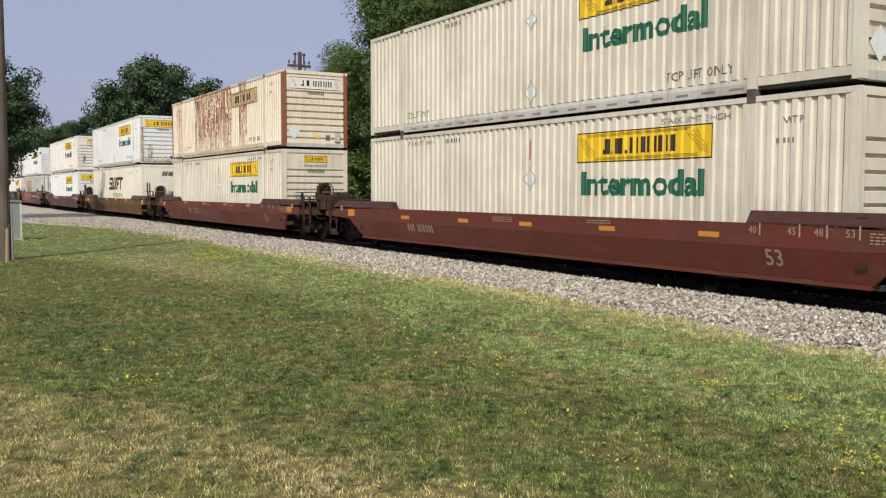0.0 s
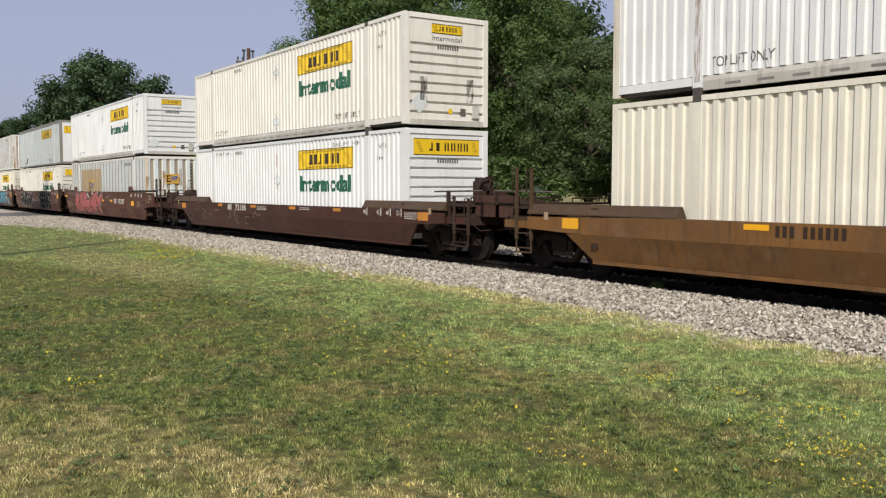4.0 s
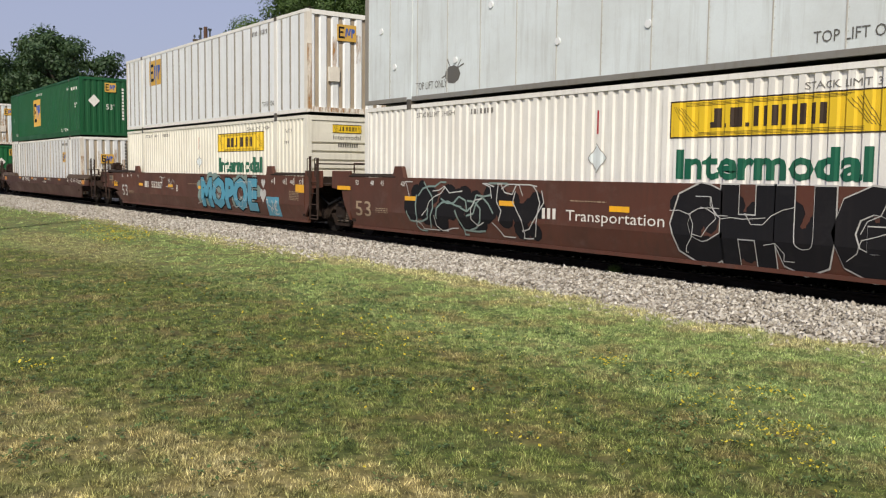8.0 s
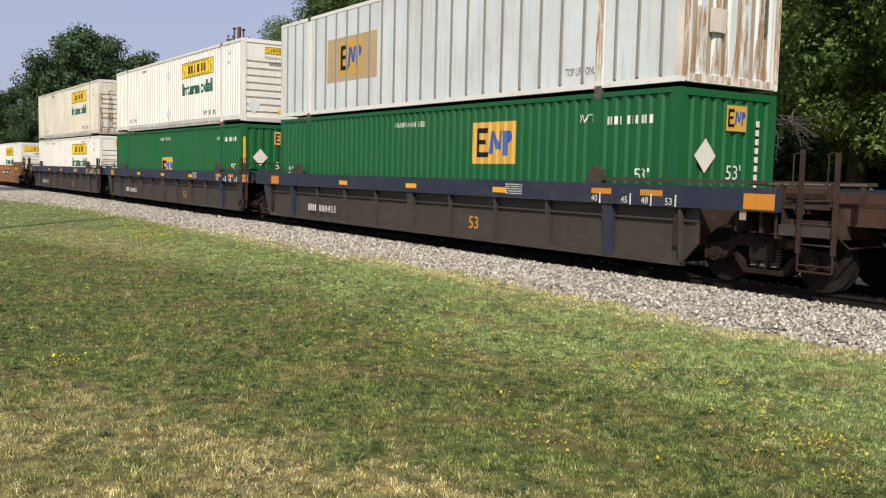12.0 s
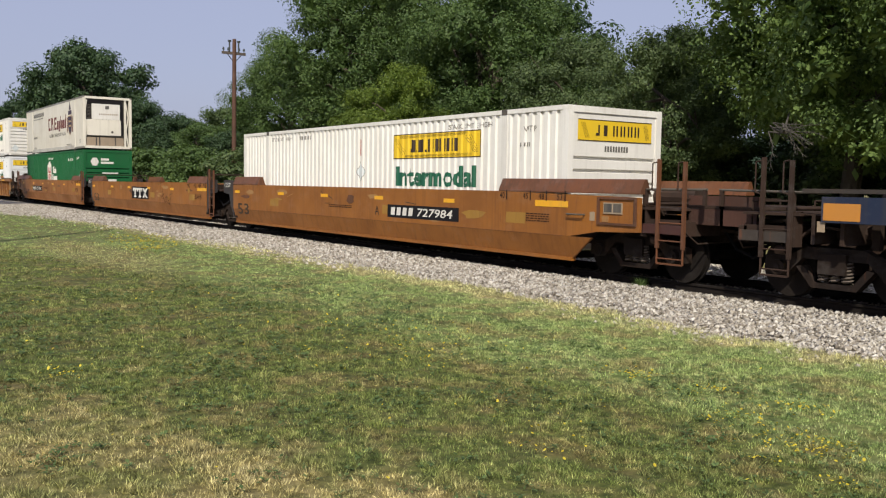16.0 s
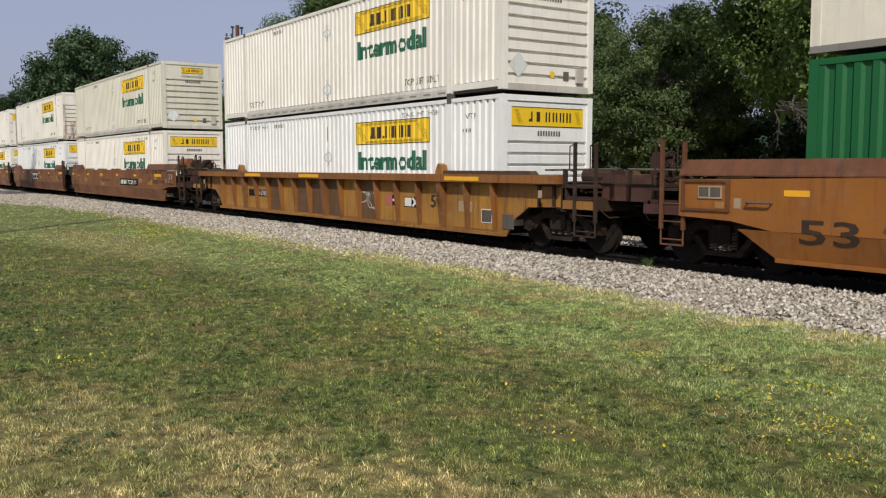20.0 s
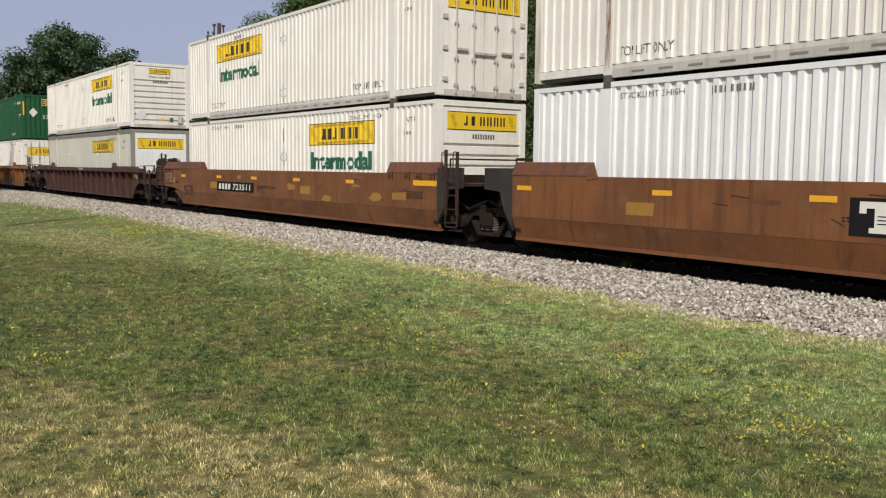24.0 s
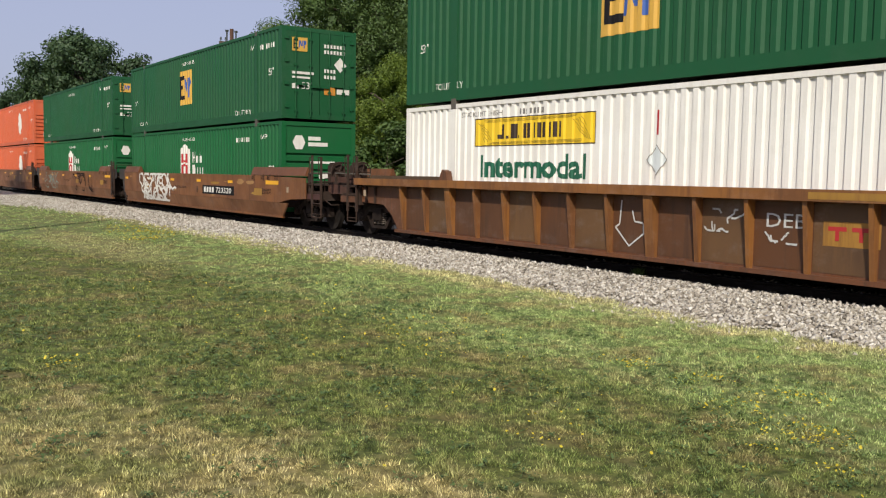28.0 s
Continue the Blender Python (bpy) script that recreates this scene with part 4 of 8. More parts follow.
def woods():
    tree_kind("oak", 1, 4.6, 9.4, 2.2, 240, 92000, 0.108, 0.28)
    tree_kind("elm", 2, 4.0, 10.4, 1.8, 220, 90000, 0.104, 0.24)
    tree_kind("maple", 3, 3.6, 7.4, 1.6, 170, 52000, 0.12, 0.2)
    tree_kind("far", 6, 4.8, 9.4, 2.2, 150, 28000, 0.26, 0.28)
    tree_kind("bush", 4, 2.6, 3.4, 0.2, 70, 9000, 0.19, 0.08)
    green = "tall broadleaf tree in full summer leaf"
    dull = "grey-green elm with ragged open crown"
    # along the far side of the line, from the far distance to abreast of the camera
    for key, x, y, s, a, mat, lab in (
            ("far", -112, 25, 1.36, 10, "leaf_dark", green), ("far", -101, 24, 1.40, 200, "leaf_dark", green), ("far", -91, 26, 0.84, 70, "leaf_dark", green),
            ("far", -78, 25.5, 0.64, 300, "leaf_dark", green), ("far", -71, 25.5, 0.56, 140, "leaf", green), ("far", -66, 26, 0.50, 80, "leaf_dark", green), ("far", -128, 24, 0.95, 30, "leaf_dark", green), ("far", -150, 26, 1.2, 140, "leaf_dark", green), ("far", -172, 24, 1.2, 65, "leaf_dark", green), ("far", -200, 25, 1.25, 215, "leaf_dark", green), ("far", -236, 26, 1.35, 310, "leaf_dark", green), ("far", -88, 33, 0.80, 10, "leaf_dull", dull),
            ("far", -84, 37, 0.66, 95, "leaf_dark", green), ("far", -92, 42, 0.72, 250, "leaf_dark", green), ("far", -120, 36, 0.9, 20, "leaf_dark", green),
            ("oak", -59, 27.5, 0.98, 40, "leaf", green), ("elm", -53, 30, 1.06, 110, "leaf", green), ("oak", -48, 27, 1.28, 300, "leaf", green),
            ("elm", -42, 30, 1.25, 15, "leaf", green), ("oak", -37.5, 28.5, 1.12, 165, "leaf", green), ("maple", -30, 27.5, 0.92, 60, "leaf_dull", dull),
            ("elm", -27, 31, 0.70, 210, "leaf_dull", dull), ("maple", -24, 26.5, 0.86, 330, "leaf_dull", dull), ("oak", -17, 28, 1.30, 80, "leaf_light", green),
            ("elm", -13, 25, 1.25, 130, "leaf_light", dull), ("oak", -7, 27, 1.30, 20, "leaf_light", green), ("elm", -1, 25, 1.25, 260, "leaf_light", green),
            ("oak", 7, 27, 1.25, 90, "leaf_light", green), ("far", -12, 37, 1.15, 310, "leaf_dark", green), ("far", -16, 41, 1.2, 45, "leaf_dark", green), ("far", -27, 42, 0.9, 120, "leaf_dark", green), ("far", -33, 37, 0.78, 5, "leaf_dark", green), ("far", -45, 38, 1.2, 55, "leaf_dark", green),
            ("far", -60, 40, 1.15, 155, "leaf_dark", green), ("far", -20, 36, 1.15, 240, "leaf", green), ("far", -5, 36, 1.3, 185, "leaf", green)):
        tree(key, x, y, s, a, mat, lab)
    tree("maple", -37.5, 22.8, 0.82, 20, "leaf_bright", "young maple with sunlit yellow-green leaves")
    tree("far", -63, 3.2, 0.92, 75, "leaf_dark", "dark broadleaf tree beside the lawn")
    for i in range(26):
        x = -64 + i * 2.75 + random.uniform(-0.6, 0.6)
        tree("bush", x, 22.5 + random.uniform(-0.4, 2.2) if x < -31 else 32.5 + random.uniform(0, 2.5), random.uniform(0.75, 1.15), random.uniform(0, 360), random.choice(("leaf", "leaf", "leaf_dull")),
             "dense undergrowth at the edge of the woods", "bush", 1.25)
    for i in range(8):
        tree("bush", -70 - i * 7, 21 + random.uniform(0, 2), random.uniform(0.9, 1.2), random.uniform(0, 360), "leaf", "dense undergrowth at the edge of the woods", "bush", 1.4)


def dead_limb():
    """A bare grey limb that hangs out of the woods, forked into fine twigs."""
    rng = random.Random(44)
    t = thing("dead_branch", "bare grey dead branch hanging out of the woods", "branch", at=pose(-15.0, 21.4, 3.15))
    b = Build().pipe([(-1.0, 1.6, 0.7), (-0.4, 0.6, 0.3), (0, 0, 0)], 0.03, 6)
    part("limb", b, "dead_wood", t)
    for i in range(11):
        A = rng.uniform(-1.25, 0.15)
        p = [Vector((rng.uniform(-0.5, 0.1), rng.uniform(-0.2, 0.4), rng.uniform(0, 0.35)))]
        tw = part("twig", Build().rod((0, 0, 0), p[0], 0.022, 5, 0.018), "dead_wood", t)
        for k in range(5):
            A += rng.uniform(-0.3, 0.25)
            p.append(p[-1] + Vector((math.cos(A), rng.uniform(-0.3, 0.3), math.sin(A))) * rng.uniform(0.12, 0.25))
            part("twig_piece", Build().rod(p[-2], p[-1], 0.014 - 0.0015 * k, 5, 0.0125 - 0.0015 * k), "dead_wood", tw)
            for _ in range(2):
                B = A + rng.uniform(-0.9, 0.9)
                part("twig_tip", Build().rod(p[-1], p[-1] + Vector((math.cos(B), rng.uniform(-0.4, 0.4), math.sin(B))) * rng.uniform(0.10, 0.22), 0.008, 4, 0.004), "dead_wood", tw)


def ridge():
    """Far wooded hills that close the distance."""
    v, f = [], []
    n = 160
    for i in range(n):
        a = math.tau * i / n
        h = 26 + 10 * noise.noise((math.cos(a) * 3, math.sin(a) * 3, 0)) + 4 * noise.noise((math.cos(a) * 14, math.sin(a) * 14, 2))
        for r, z in ((420, -1), (450, h * 0.6), (500, h), (700, h * 0.7)):
            v.append((r * math.cos(a), r * math.sin(a), z + (1.5 * noise.noise((i * 1.7, r, 0)) if z > 0 else 0)))
    for i in range(n):
        for j in range(3):
            p, q = i * 4 + j, ((i + 1) % n) * 4 + j
            f.append((p, q, q + 1, p + 1))
    me = fast_mesh("ridge", np.array(v), np.array(f))
    me.materials.append(MAT["hill"])
    tagged(new("backdrop_hills", me), "hazy wooded hills on the horizon", "hills", kind="structure")


# ---- grass, flowers ----
def grass():
    rng = np.random.default_rng(9)
    P = []
    for x0, x1, y0, y1, dens, per, k in ((-9, -1.0, 0.0, 9.4, 190, 34, 0.66), (-15, -9, -0.3, 9.6, 110, 27, 0.88), (-26, -15, -0.3, 10.2, 44, 23, 1.2), (-50, -26, 0.0, 11.2, 9, 19, 1.8)):
        n = int((x1 - x0) * (y1 - y0) * dens)
        c = np.stack([rng.uniform(x0, x1, n), rng.uniform(y0, y1, n)], 1)
        tall, wide = rng.lognormal(0, 0.30, n), rng.uniform(0.016, 0.050, n) * (0.7 + 0.3 * k)
        i = np.repeat(np.arange(n), per)
        off = rng.normal(0, 1, (len(i), 2)) * wide[i][:, None]
        P.append(np.column_stack([c[i] + off, np.full(len(i), k), tall[i], off / wide[i][:, None]]))
    P = np.concatenate(P)
    P = P[P[:, 1] < edges(P[:, 0]) + rng.normal(0.05, 0.30, len(P))]
    n = len(P)
    grid = np.array([[noise.noise((i * 0.31, j * 0.31, 0)) for j in range(130)] for i in range(520)])
    lump = grid[np.clip(((P[:, 0] + 51) * 10).astype(int), 0, 519), np.clip((P[:, 1] * 11).astype(int), 0, 129)]
    h = np.maximum(0.010, (0.017 + 0.022 * rng.random(n) + 0.012 * lump) * (0.7 + 0.3 * P[:, 2]) * P[:, 3])
    edge = edges(P[:, 0]) - P[:, 1]
    h *= 1 + 0.7 * np.exp(-(edge / 0.3) ** 2)
    w = 0.0048 * P[:, 2] * rng.uniform(0.7, 1.4, n)
    a = rng.uniform(0, math.tau, n)
    lean = (rng.normal(0, 0.30, (n, 2)) + 0.26 * P[:, 4:6]) * h[:, None]
    base = np.stack([P[:, 0], P[:, 1], ground_z(P[:, 0], P[:, 1]) - 0.004], 1)
    side = np.stack([np.cos(a) * w, np.sin(a) * w, np.zeros(n)], 1)
    tip = base + np.stack([lean[:, 0], lean[:, 1], h * 0.92], 1)
    V = np.stack([base - side, base + side, tip], 1).reshape(-1, 3)
    me = fast_mesh("grass", V, np.arange(n * 3).reshape(-1, 3))
    me.materials.append(MAT["blade"])
    tagged(new("grass", me), "short mown grass with dry straw-coloured blades", "grass", kind="stuff")


def herbs():
    """Low rosettes of clover and plantain leaves among the grass."""
    rng = np.random.default_rng(17)
    n = 5200
    x, y = rng.uniform(-15, -2, n), rng.uniform(1.0, 7.2, n)
    keep = np.array([noise.noise((a * 0.9, b * 0.9, 4)) for a, b in zip(x, y)]) + rng.normal(0, 0.35, n) > 0.12
    x, y = x[keep], y[keep]
    i = np.repeat(np.arange(len(x)), 9)
    m = len(i)
    a = rng.uniform(0, math.tau, m)
    l = rng.uniform(0.012, 0.034, m) * (1 + 0.03 * np.abs(x[i]))
    d = np.stack([np.cos(a), np.sin(a), rng.uniform(0.05, 0.55, m)], 1)
    w = np.stack([-np.sin(a), np.cos(a), rng.normal(0, 0.2, m)], 1) * (l * rng.uniform(0.25, 0.42, m))[:, None]
    b = np.stack([x[i] + rng.normal(0, 0.022, m), y[i] + rng.normal(0, 0.022, m), ground_z(x[i], y[i]) + rng.uniform(0.012, 0.040, m)], 1)
    tip = b + d * l[:, None]
    mid = b + d * (l * 0.55)[:, None] + np.array([0, 0, 0.004])
    me = fast_mesh("herbs", np.stack([b, mid + w, tip, mid - w], 1).reshape(-1, 3), np.arange(m * 4).reshape(-1, 4))
    me.materials.append(MAT["leaf_herb"])
    tagged(new("lawn_herbs", me), "low clover and plantain leaves in the lawn", "clover", kind="stuff")


def flowers():
    """Small yellow flowers, singly and in patches."""
    rng = np.random.default_rng(12)
    patches = ((-5.84, 6.2, 0.20, 34), (-4.98, 6.28, 0.07, 14), (-5.03, 5.98, 0.1, 8), (-4.23, 6.35, 0.20, 34), (-4.3, 5.66, 0.20, 34), (-3.59, 5.42, 0.24, 60), (-3.45, 5.6, 0.15, 26), (-2.97, 4.94, 0.08, 14),
               (-3.5, 4.93, 0.1, 8), (-4.5, 3.94, 0.2, 10), (-8.5, 1.81, 0.20, 20), (-8.77, 5.3, 1.0, 60), (-7.6, 5.0, 0.5, 30), (-5.0, 4.5, 0.6, 14), (-25.4, 7.5, 0.75, 130), (-23.2, 6.9, 0.45, 70), (-27.6, 7.9, 0.7, 60))
    pts = [(x + rng.normal(0, s), y + rng.normal(0, s * 0.6)) for x, y, s, n in patches for _ in range(int(n * 1.6))]
    pts += [(rng.uniform(-14, -2.5), rng.uniform(1.5, 7.6)) for _ in range(110)]
    v, f = [], []
    for x, y in pts:
        z = float(ground_z(np.array([x]), np.array([y]))[0]) + 0.035 + rng.random() * 0.02
        r = 0.0066 * (1 + 0.06 * abs(x)) * rng.uniform(0.7, 1.5)
        n = len(v)
        t = rng.normal(0, 0.35, 2)
        for q in range(6):
            A = q * math.tau / 6
            v.append((x + r * math.cos(A), y + r * math.sin(A), z + r * (t[0] * math.cos(A) + t[1] * math.sin(A))))
        v.append((x, y, z - r * 0.5))
        f += [(n + q, n + (q + 1) % 6, n + 6) for q in range(6)]
    me = fast_mesh("flowers", np.array(v), np.array(f))
    me.materials.append(MAT["flower"])
    tagged(new("wild_flowers", me), "small yellow wild flowers scattered in the lawn", "flowers", kind="stuff")


# ---- poles and lineside things ----
def far_pole():
    p = thing("utility_pole", "red-brown wooden utility pole with one crossarm", "utility pole", at=pose(-55.6, 21.9, LAWN))
    part("shaft", Build().rod((0, 0, -0.3), (0.1, 0, 10.7), 0.17, 12, 0.12), "far_pole_wood", p)
    part("crossarm", Build().box(-0.06, 0.06, -0.78, 0.78, 9.75, 9.9).box(0.06, 0.16, -0.74, 0.74, 9.72, 9.82), "pole_wood", p)
    for y in (-0.68, -0.36, 0.36, 0.68):
        part("insulator", Build().rod((0, y, 9.9), (0, y, 10.02), 0.02, 6).rod((0, y, 10.0), (0, y, 10.16), 0.075, 8, 0.05), "insulator", p)
    for s in (-1, 1):
        part("brace", Build().rod((0.1, 0, 9.2), (0.1, s * 0.5, 9.78), 0.025, 5), "under", p)
    for y in (-0.3, 0.3):
        part("bracket", Build().rod((0.05, y, 9.9), (0.05, y, 10.55), 0.05, 6).box(0.0, 0.1, y - 0.1, y + 0.1, 10.5, 10.62), "insulator", p)


def near_pole():
    p = thing("utility_pole", "weathered grey wooden pole standing in the lawn", "utility pole", at=pose(-25.25, 1.99, LAWN))
    part("shaft", Build().rod((0, 0, -0.3), (0, 0, 9.0), 0.17, 14, 0.13), "pole_wood", p)
    part("conduit", Build().rod((0.05, 0.19, 0), (0.05, 0.19, 1.3), 0.03, 8), "box_grey", p)
    c = thing("cabinet", "grey metal lineside cabinet with pale edges", "cabinet", at=pose(-35.6, 3.10, LAWN))
    part("body", Build().box(-0.25, 0.25, -0.35, 0.30, 0.08, 1.36), "box_grey", c)
    part("lid", Build().prism([(-0.40, 1.36), (0.35, 1.36), (0.29, 1.42), (-0.32, 1.42)], -0.3, 0.3, "x"), "box_grey", c)
    part("edge_strip", Build().box(0.25, 0.262, 0.24, 0.30, 0.10, 1.36), "rail", c, "pale edge strip")
    part("plinth", Build().box(-0.28, 0.28, -0.38, 0.33, -0.2, 0.08), "gravel", c)
    g = thing("marker_stake", "pale leaning wooden stake beside the pole", "stake", at=pose(-24.4, 1.98, LAWN, 0, 3, 0))
    part("shaft", Build().rod((0, 0, -0.2), (0, 0.02, 0.85), 0.045, 8, 0.035), "letter_tan", g)
    part("tuft", Build().rod((0, 0.02, 0.82), (0.02, 0.1, 0.98), 0.03, 5, 0.01).rod((0, 0.02, 0.84), (0.0, -0.08, 0.95), 0.025, 5, 0.008), "bark", g)


def weed():
    """A tuft that grows in the ballast by the near rail."""
    rng = np.random.default_rng(31)
    v, f = [], []
    for i in range(130):
        a, l = rng.uniform(0, math.tau), rng.uniform(0.06, 0.17)
        b = rng.normal(0, 0.05, 2)
        w = 0.012
        n = len(v)
        v += [(b[0] - w * math.sin(a), b[1] + w * math.cos(a), 0), (b[0] + w * math.sin(a), b[1] - w * math.cos(a), 0), (b[0] + math.cos(a) * l * 0.7, b[1] + math.sin(a) * l * 0.7, l)]
        f.append((n, n + 1, n + 2))
    me = fast_mesh("weed", np.array(v), np.array(f))
    me.materials.append(MAT["leaf"])
    ob = tagged(new("weed", me), "small yellow-green weed in the ballast", "weed")
    ob.matrix_basis = pose(-11.45, 12.22, -0.13)


ground()
ballast()
track()
ridge()
woods()
dead_limb()
far_pole()
near_pole()
weed()


# ---- containers: local x from 0 (leading end) back to -16.15, y 0 in the middle, z from the underside ----
def mirrored(x):
    return -C_LEN - x


def wall_profile(kind):
    """Plan of the near side wall: xs ascending and the y of its surface there."""
    pts = []

    def run(a, b, pitch, crest, slope, depth):
        n = max(1, round((b - a) / pitch))
        p = (b - a) / n
        for i in range(n):
            c = a + i * p
            g = p - crest * p / pitch - 2 * slope
            pts.extend([(c + 0.5 * crest * p / pitch, 0), (c + 0.5 * crest * p / pitch + slope, depth), (c + 0.5 * crest * p / pitch + slope + g, depth), (c + p - 0.5 * crest * p / pitch, 0)])

    if kind == "corrugated":
        for a, b in ((-C_LEN + 0.2, -C_LEN + POST - 0.13), (-C_LEN + POST + 0.13, -POST - 0.13), (-POST + 0.13, -0.2)):
            run(a, b, 0.25, 0.11, 0.028, 0.038)
    elif kind == "deep":
        for a, b in ((-C_LEN + 0.2, -C_LEN + POST - 0.13), (-C_LEN + POST + 0.13, -POST - 0.13), (-POST + 0.13, -0.2)):
            run(a, b, 0.27, 0.10, 0.045, 0.042)
    elif kind == "posted":
        for a, b in ((-C_LEN + 0.2, -C_LEN + POST - 0.13), (-C_LEN + POST + 0.13, -POST - 0.13), (-POST + 0.13, -0.2)):
            run(a, b, 0.62, 0.53, 0.02, 0.035)
    pts = [(-C_LEN, 0)] + pts + [(0, 0)]
    return [p[0] for p in pts], [-HALF + 0.012 + p[1] for p in pts]


WALL = {k: wall_profile(k) for k in ("corrugated", "deep", "posted", "plate")}


def side_mesh(kind, z0, z1):
    xs, ys = WALL[kind]
    b = Build()
    v = [(x, y, z) for z in (z0, z1) for x, y in zip(xs, ys)]
    n = len(xs)
    b.add(v, [(i, i + 1, n + i + 1, n + i) for i in range(n - 1)])
    return b


def end_ribbed(top):
    """A leading wall with level grooves: outline in xz swept across."""
    z, pts = 0.20, [(-0.03, 0.20)]
    grooves = [0.42 + i * 0.245 for i in range(9) if 0.42 + i * 0.245 < top]
    for g in grooves:
        pts += [(-0.03, g - 0.05), (-0.10, g - 0.03), (-0.10, g + 0.022), (-0.03, g + 0.026)]
    pts += [(-0.03, C_H - 0.12)]
    b = Build()
    v = [(x, y, zz) for y in (-HALF + 0.15, HALF - 0.15) for x, zz in pts]
    n = len(pts)
    b.add(v, [(i, i + 1, n + i + 1, n + i) for i in range(n - 1)])
    return b


def end_upright(pitch=0.28, depth=0.04):
    """A leading wall with upright corrugations."""
    a, w = -HALF + 0.15, C_W - 0.3
    n = round(w / pitch)
    p = w / n
    pts = [(a, 0)]
    for i in range(n):
        c = a + i * p
        pts += [(c + 0.22 * p, 0), (c + 0.36 * p, -depth), (c + 0.64 * p, -depth), (c + 0.78 * p, 0)]
    pts += [(a + w, 0)]
    b = Build()
    v = [(x - 0.02, y, z) for z in (0.18, C_H - 0.11) for y, x in pts]
    n = len(pts)
    b.add(v, [(i, i + 1, n + i + 1, n + i) for i in range(n - 1)])
    return b


def logo_panel(c, x, z, wall, w=3.7, h=0.6, ground="yellow"):
    """Yellow panel with a dark border, a ribbon flourish and bars for the name."""
    key = ("logo", round(x, 2), round(z, 2), id(wall))
    y = part("logo_panel", shared((key, 0), lambda: drape("logo_panel", shape([rect(0, 0, w, h)]), x, z, wall, 0.004)), ground, c, "yellow name panel" if ground == "yellow" else "faded name panel")

    def marks():
        e = 0.022
        p = [rect(0, 0, w, e), rect(0, h - e, w, h), rect(0, 0, e, h), rect(w - e, 0, w, h)]
        for i in range(5):
            if i < 3:
                p.append(strip(0.34, h - 0.05 - i * 0.022, w - 0.5 - i * 0.05, h - 0.045 - i * 0.018, 0.006))
                p.append(strip(0.5 + i * 0.05, 0.045 + i * 0.018, w - 0.34, 0.05 + i * 0.022, 0.006))
            p.append(strip(0.10 + i * 0.045, h - 0.08 - i * 0.012, 0.36 + i * 0.06, 0.08 + i * 0.012, 0.008))
            p.append(strip(w - 0.10 - i * 0.045, 0.08 + i * 0.012, w - 0.36 - i * 0.06, h - 0.08 - i * 0.012, 0.008))
        return drape("flourish", shape(p), x, z, wall, 0.007)
    part("flourish", shared((key, 1), marks), "ink", y)

    def bars():
        b0, b1 = h * 0.25, h * 0.75
        p = [rect(0.80, b0, 0.90, b0 + 0.09), rect(0.90, b0, 1.02, b1), rect(1.08, b0, 1.13, b0 + 0.06), rect(1.20, b0, 1.42, b1), rect(1.47, b0, 1.52, b0 + 0.06)]
        for q in (1.62, 1.93, 2.24, 2.55):
            p += [rect(q, b0, q + 0.085, b1), rect(q + 0.15, b0, q + 0.235, b1)]
        return drape("name_mark", shape(p), x, z, wall, 0.008)
    part("name_mark", shared((key, 2), bars), "ink", y)


def end_panel_logo(c, z, w=2.0, h=0.42, ground="yellow", x=-0.024):
    key = ("end_logo", z, w, h, x)
    y = part("logo_panel", shared((key, 0), lambda: on_end("logo_panel", shape([rect(-w / 2, 0, w / 2, h)]), 0, z, x)), ground, c, "yellow name panel" if ground == "yellow" else "white name panel")

    def bars():
        p = [rect(-w / 2, 0, w / 2, 0.015), rect(-w / 2, h - 0.015, w / 2, h)]
        s, b0, b1 = w * 0.022, h * 0.26, h * 0.76
        p += [rect(-0.27 * w, b0, -0.24 * w, b0 + h * 0.12), rect(-0.24 * w, b0, -0.24 * w + s, b1), rect(-0.165 * w, b0, -0.115 * w, b1)]
        for q in (-0.04, 0.06, 0.16, 0.255):
            p += [rect(q * w, b0, q * w + s, b1), rect(q * w + s * 2, b0, q * w + s * 3, b1)]
        p += [strip(-w * 0.46 + i * 0.03, h * 0.85, -w * 0.40 + i * 0.03, h * 0.15, 0.006) for i in range(4)]
        p += [strip(w * 0.38 + i * 0.03, h * 0.85, w * 0.42 + i * 0.03, h * 0.15, 0.006) for i in range(4)]
        return on_end("name_mark", shape(p), 0, z, x + 0.006)
    part("name_mark", shared((key, 1), bars), "ink", y)


def stencil(c, text, x, z, h, wall, material="letter_grey", width=None, name="lettering", bold=0.0):
    key = ("text", text, round(x, 2), round(z, 2), h, id(wall))
    part(name, shared(key, lambda: drape(name, glyphs(text, h, width, bold), x, z, wall, 0.007)), material, c)


def code_bars(c, x, z, h, groups, wall, material="letter_grey", name="code_mark"):
    """Plain bars in the place of a registration code."""
    def make():
        p, q = [], 0.0
        for n in groups:
            for _ in range(n):
                p.append(rect(q, 0, q + h * 0.34, h))
                q += h * 0.72
            q += h * 0.6
        return drape(name, shape(p), x, z, wall, 0.007)
    part(name, shared(("bars", round(x, 2), round(z, 2), h, tuple(groups), id(wall)), make), material, c)


def diamond(c, x, z, r, wall, material="letter_white", rim=True):
    part("placard_holder", shared(("dia", round(x, 2), round(z, 2), r, id(wall)), lambda: drape("placard_holder", shape([[(-r * 0.8, 0), (0, -r), (r * 0.8, 0), (0, r)]]), x, z, wall, 0.012)), material, c)
    if rim:
        def edge():
            q = [(-r * 0.8, 0), (0, -r), (r * 0.8, 0), (0, r)]
            return drape("placard_rim", shape([strip(*q[i], *q[(i + 1) % 4], 0.014) for i in range(4)]), x, z, wall, 0.016)
        part("placard_rim", shared(("dia_rim", round(x, 2), round(z, 2), r, id(wall)), edge), "upright_grey", c)


